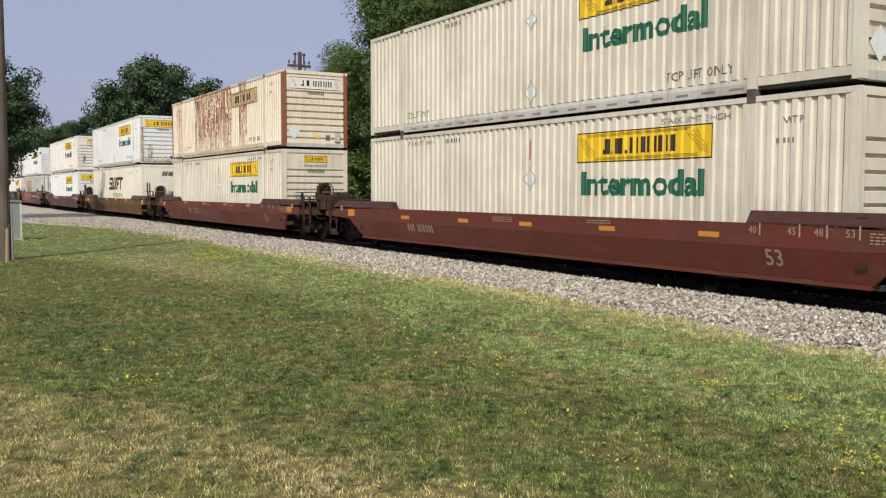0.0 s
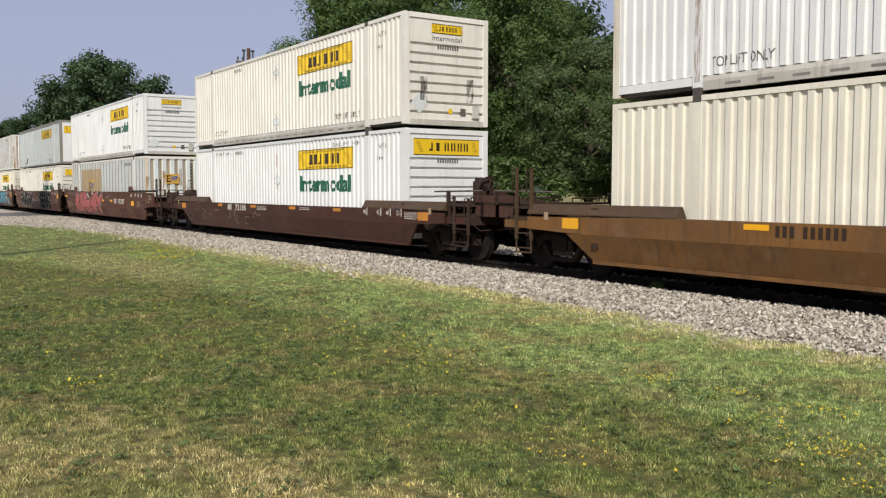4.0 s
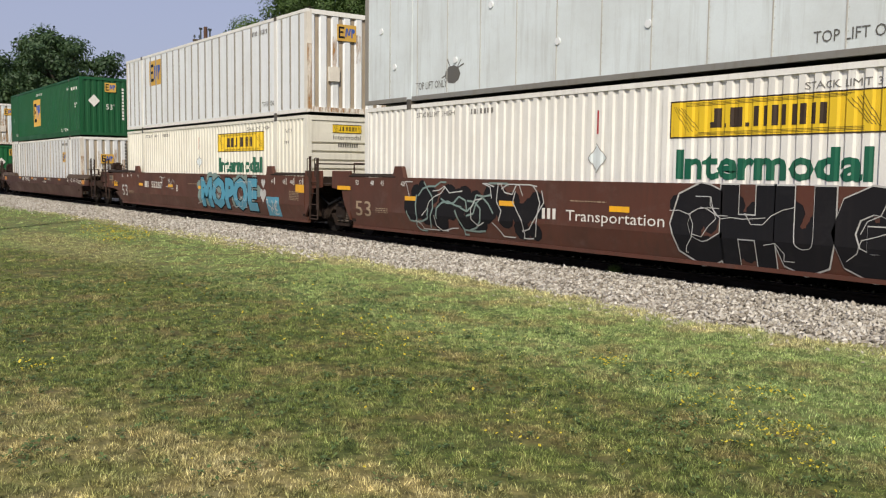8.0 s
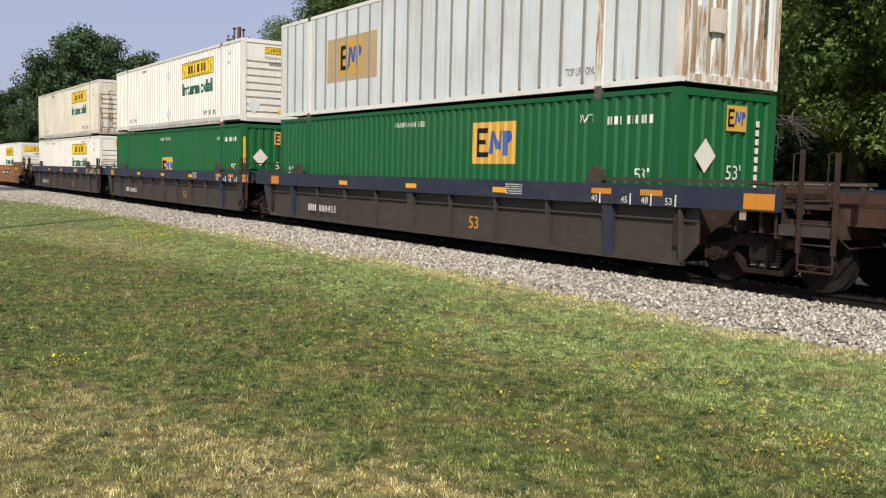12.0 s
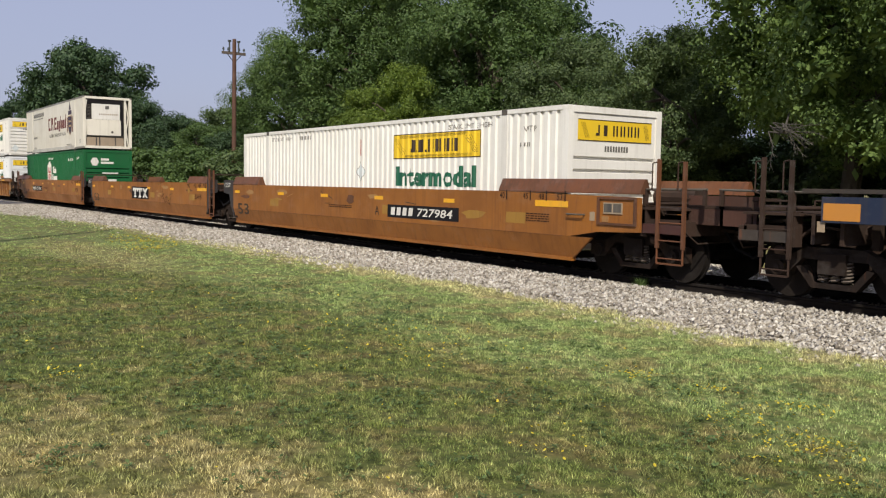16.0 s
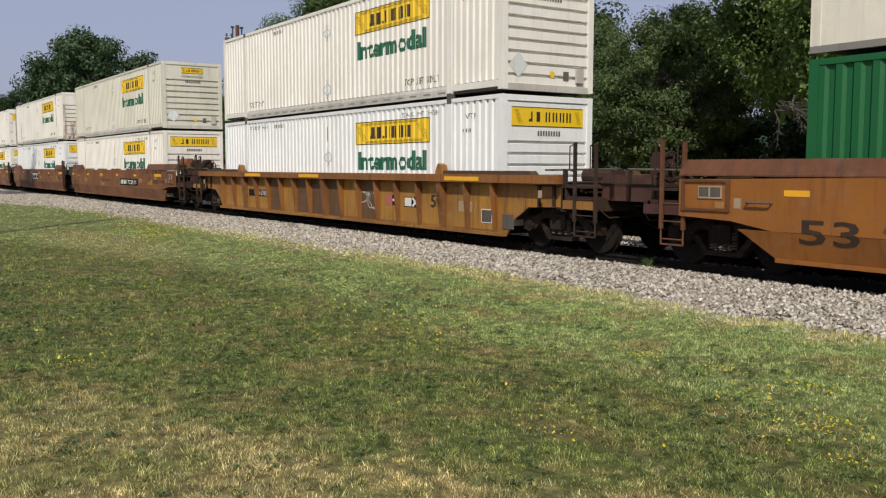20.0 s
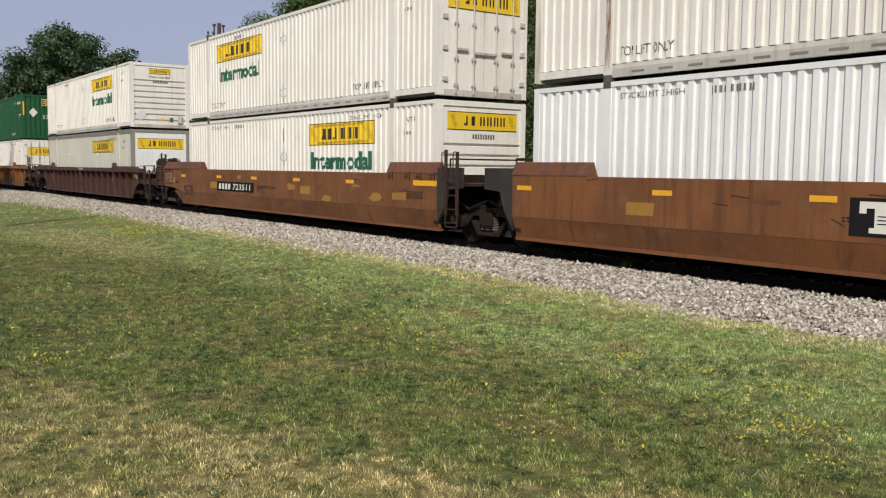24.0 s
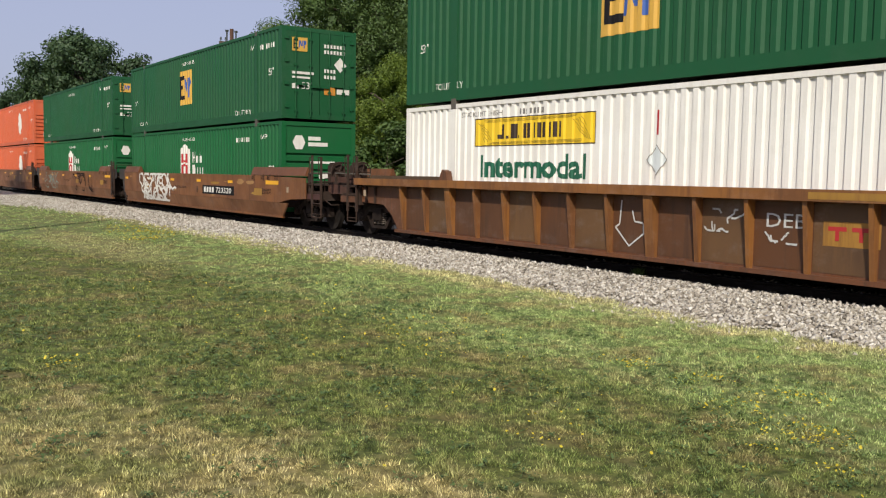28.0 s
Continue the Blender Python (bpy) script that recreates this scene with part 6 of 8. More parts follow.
def emp_white(label, upper, logo, backing=None, body="white", end="posts", stain="stained", tan=False, stained=False):
    c, w = container("emp", label, upper, body, end, post=stain, rail="white")
    # dull uprights between the panels
    xs, ys = w
    for i in range(1, len(xs) - 3):
        if ys[i] > -HALF + 0.03 and ys[i + 1] > -HALF + 0.03:
            part("wall_upright", shared(("emp_post", i), lambda: Build().prism([(xs[i] - 0.022, -HALF + 0.014), (xs[i] - 0.006, -HALF - 0.008), (xs[i + 1] + 0.006, -HALF - 0.008), (xs[i + 1] + 0.022, -HALF + 0.014)], 0.2, C_H - 0.12, "z")), "end_brown" if stained and i % 5 == 2 else "upright_grey", c)
    emp_logo(c, *logo, w, backing)
    stencil(c, "TOP LIFT ONLY" if upper else "53'", -2.9, 0.35, 0.15, w, "letter_grey", 0.9)
    code_bars(c, -3.6, 2.5, 0.14, (4, 6), w)
    emp_end_logo(c, -0.35, 2.1 if upper else 1.6, 0.62, 0.46)
    part("end_code", shared("e_code", lambda: on_end("end_code", shape([rect(0, -i * 0.16, 0.1, -i * 0.16 + 0.11) for i in range(10)]), 0.82, 2.5, 0.006)), "letter_grey", c)
    for i, (y, z0, z1) in enumerate(((-1.215, 0.15, 2.0), (1.21, 0.2, 2.3), (-0.42, 1.1, 2.3), (0.36, 1.5, 2.4), (0.75, 0.6, 1.9))):
        part("end_stain", shared(("e_stain", i), lambda: on_end("end_stain", shape([rect(y - 0.07, z0 + q * 0.1, y + 0.07, z0 + q * 0.1 + 0.1) for q in range(int((z1 - z0) / 0.1))]), 0, 0, 0.002 if abs(y) > 1 else -0.016)), "tan_stain", c)
    part("end_stain", shared("e_stain_low", lambda: on_end("end_stain", shape([rect(-1.14 + q * 0.2, 0.09, -0.94 + q * 0.2, 0.22) for q in range(11)]), 0, 0, 0.001)), "tan_stain", c, "tan rust along the sill")
    if tan:
        part("post_stain", drape("post_stain", shape([rect(-0.09, 0.2 + q * 0.12, 0.09, 0.32 + q * 0.12) for q in range(20)]), -POST, 0, ([-C_LEN, 0], [-HALF - 0.003] * 2), 0.002), "tan_stain", c, "tan rust run on the lifting post")
        for i in range(4):
            part("end_stain", on_end("end_stain", shape([rect(-1.1 + i * 0.55 + q * 0.02, 0.25 + q * 0.14, -0.65 + i * 0.55 - q * 0.01, 0.39 + q * 0.14) for q in range(8 + i * 3 % 7)]), 0, 0, -0.014), "tan_stain", c)
    part("end_latch", shared("e_latch", lambda: Build().box(-0.02, 0.05, -0.62, -0.28, 0.95, 1.35)), "stained", c)
    return c


def plate_box(label, upper, body):
    c, w = container("plate", label, upper, body, "plain", rail="steel_rail" if upper else "upright_grey", post="upright_grey")
    def seam(x):
        b = Build().box(x - 0.012, x + 0.012, -HALF + 0.004, -HALF + 0.03, 0.18, C_H - 0.2)
        for z in np.arange(0.25, C_H - 0.25, 0.16):
            b.box(x + 0.022, x + 0.034, -HALF + 0.006, -HALF + 0.03, float(z), float(z) + 0.012)
        return b
    for i in range(1, 14):
        x = -i * 1.155
        if abs(x + POST) > 0.2 and abs(x + C_LEN - POST) > 0.2:
            part("riveted_seam", shared(("plate_seam", i), lambda: seam(x)), "rail", c)
    for x, z in ((-3.0, 0.9), (-5.6, 1.8), (-7.0, 0.95), (-9.2, 0.9), (-11.2, 1.85), (-12.4, 0.85), (-14.8, 0.9), (-15.4, 1.8)):
        part("tie_down_cap", shared(("plate_cap", x), lambda: Build().rod((x, -HALF + 0.02, z), (x, -HALF - 0.012, z), 0.07, 10)), "cool", c)
    logo_panel(c, -6.45, 1.90, w, 3.62, 0.58)
    end_panel_logo(c, 2.05, 2.05, 0.46)
    part("end_code", shared("p_code", lambda: on_end("end_code", shape([rect(-0.3 + i * 0.075, 0, -0.25 + i * 0.075, 0.11) for i in range(9)]), 0.1, 1.25, -0.02)), "letter_grey", c)
    if upper:
        stencil(c, "TOP LIFT ONLY", -3.95, 0.30, 0.17, w, "letter_grey", 1.45)
        stencil(c, "TOP LIFT ONLY", -13.9, 0.30, 0.17, w, "letter_grey", 1.2)
        part("scuff", drape("scuff", shape([poly_disc(-12.5, 0.55, 0.28, 0.2, 9), strip(-12.9, 0.5, -12.1, 0.75, 0.03), strip(-12.7, 0.9, -12.4, 0.4, 0.03), strip(-12.2, 0.85, -12.5, 0.5, 0.02)]), 0, 0, w, 0.004), "letter_grey", c)
    else:
        stencil(c, "STACK TWO HIGH ONLY", -4.0, 2.45, 0.14, w, "letter_grey", 1.8)
        stencil(c, "53", -0.2, 0.5, 0.1, w, "letter_grey")
        part("end_number", on_end("end_number", glyphs("53", 0.16), 0.0, 0.55, -0.02), "letter_grey", c)
    stencil(c, "WTP", -1.35, 2.30, 0.13, w, "letter_grey")
    code_bars(c, -1.5, 2.05, 0.09, (2, 4), w)
    return c


def reefer(label):
    """Refrigerated container: smooth walls, open end frame and the cooling unit in it."""
    c, w = container("reefer", label, True, "reefer_white", "none", rail="reefer_white")
    u = part("cooling_unit", Build().prism([(-1.17, 0.74), (-1.17, 2.45), (-1.05, 2.70), (0.75, 2.70), (0.84, 2.58), (0.84, 0.74)], -0.55, -0.07, "x"), "casting", c, "white cooling unit with black grille")
    part("upper_panel", Build().prism([(-0.83, 1.66), (-0.83, 2.50), (0.66, 2.50), (0.66, 1.66)], -0.10, -0.025, "x"), "white", u, "white upper panel")
    part("lower_panel", Build().prism([(-1.16, 0.84), (-1.16, 1.62), (-0.83, 1.655), (0.66, 1.655), (0.72, 1.60), (0.72, 0.80), (-1.0, 0.78)], -0.10, -0.035, "x"), "reefer_white", u, "cream lower panel")
    part("top_cap", Build().prism([(-1.15, 2.46), (-1.04, 2.69), (0.74, 2.69), (0.82, 2.52), (0.68, 2.52)], -0.09, -0.03, "x"), "tag_black", u)
    part("grille", Build().box(-0.09, -0.05, -1.16, -0.85, 1.68, 2.48), "tag_black", u)
    for i in range(10):
        part("grille_slat", Build().box(-0.05, -0.03, -1.15, -0.86, 1.71 + i * 0.077, 1.735 + i * 0.077), "casting", u)
    part("side_strip", Build().box(-0.09, -0.04, 0.70, 0.83, 0.80, 2.5), "tag_black", u)
    part("badge", on_end("badge", shape([rect(-0.12, 2.22, 0.08, 2.40)]), 0, 0, -0.02), "letter_grey", u)
    part("name_mark", on_end("name_mark", shape([rect(-0.45 + i * 0.115, 1.90, -0.39 + i * 0.115, 1.98) for i in range(9)]), 0, 0, -0.02), "letter_tan", u)
    part("port", Build().rod((-0.06, 0.25, 0.98), (-0.025, 0.25, 0.98), 0.065, 12), "casting", u)
    part("fuel_tank", Build().prism([(-1.14, 0.16), (-1.16, 0.62), (-1.08, 0.68), (0.80, 0.68), (0.86, 0.62), (0.86, 0.16)], -0.5, -0.06, "x"), "tank_tan", c, "dusty tan fuel tank")
    for y in (-0.60, -0.42, 0.42):
        part("tank_strap", Build().box(-0.07, -0.045, y - 0.03, y + 0.03, 0.14, 0.69), "casting", c)
    for s in (-1, 1):
        y0 = 1.12 if s > 0 else 1.22
        part("frame_brace", Build().rod((-0.05, s * y0, 0.20), (-0.05, s * (y0 - 0.12), 1.05), 0.035, 6).rod((-0.05, s * (y0 - 0.12), 1.05), (-0.05, s * y0, 1.8), 0.035, 6).rod((-0.05, s * y0, 1.8), (-0.05, s * (y0 - 0.14), 2.7), 0.035, 6), "reefer_white", c)
    part("end_channel", Build().box(-0.12, -0.02, 0.90, 1.0, 0.2, 2.75), "reefer_white", c)
    part("back_plate", Build().box(-0.60, -0.56, -HALF + 0.14, HALF - 0.14, 0.2, C_H - 0.12), "rail", c)
    # red name bars, dark word, crest
    part("name_mark", drape("name_mark", shape([rect(0, 0, 0.55, 0.16), rect(0, 0.16, 0.2, 0.62), rect(0, 0.62, 0.55, 0.75), rect(0.62, 0, 0.7, 0.08), rect(0.8, 0, 1.0, 0.75), rect(1.0, 0.35, 1.3, 0.75), rect(1.2, 0, 1.4, 0.3), rect(1.48, 0, 1.56, 0.08), rect(1.7, 0, 1.9, 0.75),
                                               rect(1.9, 0.6, 2.3, 0.75), rect(1.9, 0, 2.3, 0.14), rect(1.9, 0.32, 2.15, 0.44), rect(2.42, 0, 2.8, 0.5), rect(2.9, -0.14, 3.26, 0.5), rect(3.36, 0, 3.5, 0.75), rect(3.6, 0, 3.96, 0.5), rect(4.05, 0, 4.4, 0.5), rect(4.5, 0, 4.86, 0.5), rect(4.72, 0.5, 4.86, 0.78)]),
                                               -9.0, 1.32, w, 0.006), "name_maroon", c, "dark red company name")
    stencil(c, "GLOBAL TRANSPORTATION", -8.75, 0.90, 0.20, w, "letter_grey", 4.45, "word")
    cr = part("crest", drape("crest", shape([[(0, 0), (0.35, 0.2), (0.48, 0.55), (0.48, 1.1), (-0.48, 1.1), (-0.48, 0.55), (-0.35, 0.2)], rect(-0.42, 1.18, 0.42, 1.42), [(-0.25, 1.46), (0.25, 1.46), (0, 1.95)]]), -3.15, 0.85, w, 0.006), "crest_brown", c, "dark bronze crest")
    part("crest_edge", drape("crest_edge", shape([strip(-0.48, 1.1, 0.48, 1.1, 0.05), strip(0.48, 1.1, 0.48, 0.5, 0.05), strip(-0.48, 1.1, -0.48, 0.5, 0.05), strip(0, 0, 0.48, 0.5, 0.05), strip(0, 0, -0.48, 0.5, 0.05), rect(-0.3, 0.75, 0.3, 0.85), rect(-0.3, 0.5, 0.3, 0.58)]), -3.15, 0.85, w, 0.010), "tan", cr)
    part("supporter", drape("supporter", shape([[(-0.72, 0.15), (-0.56, 0.2), (-0.56, 1.0), (-0.68, 1.1)], [(0.56, 0.2), (0.72, 0.15), (0.68, 1.1), (0.56, 1.0)]]), -3.15, 0.85, w, 0.010), "name_maroon", cr)
    part("maker_mark", drape("maker_mark", shape([rect(i * 0.36, 0, i * 0.36 + 0.26, 0.24) for i in range(9)] + [rect(0, -0.14, 3.1, -0.10)]), -13.6, 2.32, w, 0.006), "letter_grey", c)
    stencil(c, "TOP LIFT ONLY", -4.05, 0.22, 0.17, w, "letter_grey", 1.35)
    stencil(c, "TOP LIFT ONLY", -13.85, 0.25, 0.15, w, "letter_grey", 1.0)
    stencil(c, "53'", -0.85, 0.36, 0.2, w, "letter_grey")
    code_bars(c, -13.65, 0.95, 0.13, (12,), w)
    part("skirt_rail", Build().box(-C_LEN + POST + 0.12, -POST - 0.12, -HALF - 0.006, -HALF + 0.02, 0.06, 0.26), "rail", c)
    return c


# ---- well cars: local x as for the container in the well, y 0 in the middle, z from the rail top ----
CAR_Y = 1.55
WHEEL_R = 0.46
TRUCK_X = 1.63
ROLLING = []           # wheelsets with the place of their axle on the train


def lean_in(b, fold, k):
    """Leans everything below the fold inwards."""
    b.v = [(x, y - math.copysign(max(0.0, fold - z) * k, y), z) for x, y, z in b.v]
    return b


def side_outline(top, guide, bottom, f_end, r_end):
    """Outline of a smooth side in xz; the ends are 'coupler' or 'joint'."""
    R = mirrored
    lo = [(0.35, bottom), (1.1, 0.82), (2.15, 0.86), (2.15, guide - 0.06)] if f_end == "coupler" else [(0.30, bottom), (0.32, guide - 0.02)]
    hi = [(-1.72, guide), (-1.86, top), (R(-1.86), top), (R(-1.72), guide)]
    back = [(R(2.15), guide - 0.06), (R(2.15), 0.86), (R(1.1), 0.82), (R(0.35), bottom)] if r_end == "coupler" else [(R(0.32), guide - 0.02), (R(0.30), bottom)]
    return lo + hi + back


def truck(car, x, u, near=True):
    """A four-wheel truck: side frames, springs, bolster, two wheelsets."""
    t = part("truck", shared("truck_bolster", lambda: Build().box(-0.22, 0.22, -1.15, 1.15, 0.42, 0.72).box(-0.3, 0.3, -0.3, 0.3, 0.72, 0.86)), "under", car, "dark cast steel truck", pose(x, 0, 0))
    for s in (-1, 1):
        y0, y1 = sorted((s * 0.92, s * 1.08))
        frame_ = lambda: (Build().prism([(-1.15, 0.36), (-1.15, 0.62), (-0.75, 0.66), (-0.45, 0.80), (0.45, 0.80), (0.75, 0.66), (1.15, 0.62), (1.15, 0.36), (0.75, 0.40), (0.52, 0.62), (-0.52, 0.62), (-0.75, 0.40)], y0, y1)
                          .prism([(-0.62, 0.50), (-0.36, 0.20), (0.36, 0.20), (0.62, 0.50), (0.50, 0.52), (0.30, 0.28), (-0.30, 0.28), (-0.50, 0.52)], y0, y1))
        part("side_frame", shared(("side_frame", s), frame_), "under", t)
        for i in range(3):
            cx = (i - 1) * 0.19
            part("spring", shared(("spring", s, i), lambda: Build().coil((cx, s * 1.03, 0.295), 0.07, 0.30, 6, 0.018)), "spring", t)
        for e in (-0.89, 0.89):
            part("axle_cap", shared(("cap", s, e), lambda: Build().rod((e, s * 1.0, WHEEL_R), (e, s * 1.16, WHEEL_R), 0.12, 10).rod((e, s * 1.16, WHEEL_R), (e, s * 1.18, WHEEL_R), 0.06, 6)), "under", t)
    part("brake_beam", shared("brake_beam", lambda: Build().rod((-0.38, -0.8, 0.35), (-0.38, 0.8, 0.35), 0.04, 6).rod((0.38, -0.8, 0.35), (0.38, 0.8, 0.35), 0.04, 6)), "under", t)
    for e in (-0.89, 0.89):
        def wheels():
            b = Build().rod((0, -0.9, 0), (0, 0.9, 0), 0.085, 10)
            for s in (-1, 1):
                a = s * 0.70
                b.rod((0, a, 0), (0, a + s * 0.04, 0), WHEEL_R + 0.025, 28).rod((0, a + s * 0.04, 0), (0, a + s * 0.13, 0), WHEEL_R, 28)
                b.rod((0, a + s * 0.13, 0), (0, a + s * 0.17, 0), 0.15, 12)
                for q in range(3):
                    A = q * math.tau / 3
                    b.rod((0.25 * math.cos(A), a + s * 0.128, 0.25 * math.sin(A)), (0.25 * math.cos(A), a + s * 0.136, 0.25 * math.sin(A)), 0.05, 8)
            return b
        w = part("wheelset", shared("wheelset", wheels), "wheel", t, "worn steel wheels on their axle", pose(e, 0, WHEEL_R))
        ROLLING.append((w, e, u + x + e))


def ladder(car, x, y, z0, z1, material, rungs=4, w=0.42):
    l = part("ladder", Build().box(x - 0.03, x + 0.03, y - 0.025, y + 0.025, z0, z1).box(x + w - 0.03, x + w + 0.03, y - 0.025, y + 0.025, z0, z1 - 0.05), material, car, "upright posts with rungs")
    for i in range(rungs):
        z = 0.45 + i * 0.30
        part("rung", Build().rod((x, y, z), (x + w, y, z), 0.014, 6), material, l)
    for q in (x, x + w):
        part("grab_iron", Build().pipe([(q - 0.03, y - 0.02, z1 - 0.05), (q - 0.13, y - 0.02, z1 - 0.07), (q - 0.13, y - 0.02, z1 - 0.52), (q - 0.03, y - 0.02, z1 - 0.55)], 0.012, 5), "end_rust", l)
    part("step", Build().pipe([(x, y, z0), (x, y, 0.36), (x + w, y, 0.36), (x + w, y, z0)], 0.018, 5), material, l)
    return l


def brake_wheel(car, x, y, z, m, material):
    b = Build().ring((x, y, z), 0, 0.27, 0.018, 18, 5).rod((x - 0.12, y, z), (x + 0.04, y, z), 0.04, 8)
    for k in range(5):
        A = k * math.tau / 5
        b.rod((x, y, z), (x, y + 0.27 * math.cos(A), z + 0.27 * math.sin(A)), 0.012, 4)
    st = part("brake_stand", Build().box(x - 0.30, x - 0.10, y - 0.22, y + 0.22, z - 0.75, z + 0.18).box(x - 0.34, x - 0.08, y - 0.14, y + 0.14, z + 0.05, z + 0.26), material, car, "hand brake housing")
    part("brake_wheel", b, "end_rust", st)


def coupler_end(car, sgn, colour, posts, brake):
    """Platform, sills, walkway, steps and coupler ahead of the well (sgn +1) or behind it (-1)."""
    X = (lambda v: v) if sgn > 0 else mirrored

    def bx(b, x0, x1, *r):
        return b.box(*sorted((X(x0), X(x1))), *r)
    wide = 1.31 if colour in ("yellow_car", "maroon_rib", "rib_brown") else 1.5
    p = part("end_platform", bx(bx(bx(Build(), 0.2, 3.05, -0.32, 0.32, 0.72, 1.12), 0.15, 0.32, -wide, wide, 0.55, 1.30), 2.2, 2.95, -1.42, 1.42, 0.98, 1.10), "end_rust", car, "welded end platform over the truck")
    part("walkway", bx(bx(Build(), 1.95, 2.95, -1.45, 1.45, 1.26, 1.30), 0.6, 2.2, -0.6, 0.6, 1.22, 1.27), "end_rust", p)
    for s in (-1, 1):
        part("side_sill", bx(Build(), 2.15, 3.0, *sorted((s * 1.38, s * 1.48)), 0.86, 1.02), "maroon_rib" if colour.startswith("ttx") else colour, p)
        part("end_post", bx(Build(), 1.0, 1.12, *sorted((s * 0.9, s * 1.0)), 0.8, 1.3), "under", p)
    part("end_sill", bx(Build(), 2.9, 3.05, -1.42, 1.42, 0.84, 1.08), "end_rust", p)
    part("coupler", bx(bx(bx(Build(), 3.05, 3.35, -0.18, 0.18, 0.72, 1.02), 3.3, 3.60, -0.11, 0.11, 0.76, 0.98), 3.52, 3.78, -0.20, 0.12, 0.72, 1.02), "under", p)
    part("air_hose", Build().pipe([(X(3.1), -0.45, 0.9), (X(3.3), -0.42, 0.62), (X(3.6), -0.30, 0.48), (X(3.75), -0.2, 0.55)], 0.025, 6), "tag_black", p)
    part("uncoupling_lever", Build().pipe([(X(3.06), -1.42, 0.90), (X(3.12), -1.2, 0.72), (X(3.14), -0.3, 0.74), (X(3.4), -0.15, 0.95)], 0.014, 5), "end_rust", p)
    x, w = (2.50, 0.56) if sgn > 0 else (X(2.10) - 0.48, 0.48)
    ladder(car, x, -1.49, 0.62, 2.12 if posts else 1.50, posts or "end_rust", 3, w)
    step = part("crossover_step", bx(Build(), 2.86, 3.62, -1.18, 1.18, 1.31, 1.36), "end_rust", p, "crossover platform over the coupler")
    part("riser", bx(Build(), 2.90, 3.60, -1.18, -1.13, 1.04, 1.305), "end_gear_red", step)
    part("toe_board", bx(Build(), 2.88, 3.61, -1.17, -1.14, 1.362, 1.52), "end_gear_red", step)
    part("long_rail", Build().rod((X(1.55), -1.40, 1.60), (X(3.45), -1.40, 1.62), 0.022, 6), "rail_dull", p)
    part("angle_bracket", bx(bx(Build(), 2.1, 2.16, -1.44, -1.36, 0.9, 1.62), 3.38, 3.43, -1.43, -1.37, 1.36, 1.62), "end_rust", p)
    part("valve", Build().rod((X(2.25), -1.32, 0.74), (X(2.42), -1.32, 0.74), 0.07, 8).rod((X(2.34), -1.32, 0.74), (X(2.34), -1.32, 0.98), 0.02, 5), "end_rust", p)
    for y in (-1.30, 1.30):
        part("hand_rail", Build().pipe([(X(2.9), y, 1.08), (X(2.9), y, 1.46), (X(2.9), y * 0.25, 1.46), (X(2.9), y * 0.25, 1.08)], 0.016, 5), "end_rust", p)
    part("cross_rail", Build().rod((X(2.2), -1.42, 1.36), (X(2.2), 1.42, 1.36), 0.03, 6).rod((X(2.6), -1.42, 1.22), (X(2.6), 1.42, 1.22), 0.03, 6), "end_rust", p)
    if brake:
        brake_wheel(car, X(2.95), -0.85, 1.66, sgn, "end_rust")
    part("grating", bx(bx(bx(bx(Build(), 1.2, 2.1, -1.38, -0.7, 1.275, 1.295), 1.3, 1.36, -1.40, -0.5, 0.86, 1.28), 1.75, 1.81, -1.40, -0.5, 0.86, 1.28), 2.05, 2.2, -1.44, -1.25, 0.80, 1.32), "end_rust", p)
    part("brake_rod", Build().pipe([(X(2.3), -1.2, 0.80), (X(1.9), -1.15, 1.12), (X(1.3), -1.0, 1.05)], 0.03, 5), "end_rust", p)
    part("brake_rod", Build().pipe([(X(2.5), -0.9, 1.1), (X(2.9), -0.6, 0.95), (X(3.3), -0.3, 0.9)], 0.035, 5), "end_rust", p)
    part("sticker", bx(Build(), 0.92, 1.05, -CAR_Y - 0.006, -CAR_Y + 0.002, 1.02, 1.18) if colour in ("ttx", "ttx_dark", "aok") else bx(Build(), 1.5, 1.62, -CAR_Y - 0.006, -CAR_Y + 0.002, 1.05, 1.2), "letter_tan", car)
    part("reservoir", Build().rod((X(0.75), 0.45, 1.46), (X(1.75), 0.45, 1.46), 0.17, 12), "end_rust", p)
    part("brake_cylinder", Build().rod((X(1.2), -0.75, 1.02), (X(1.75), -0.75, 1.02), 0.13, 10).rod((X(1.75), -0.75, 1.02), (X(2.3), -0.75, 1.02), 0.03, 6), "end_rust", p)


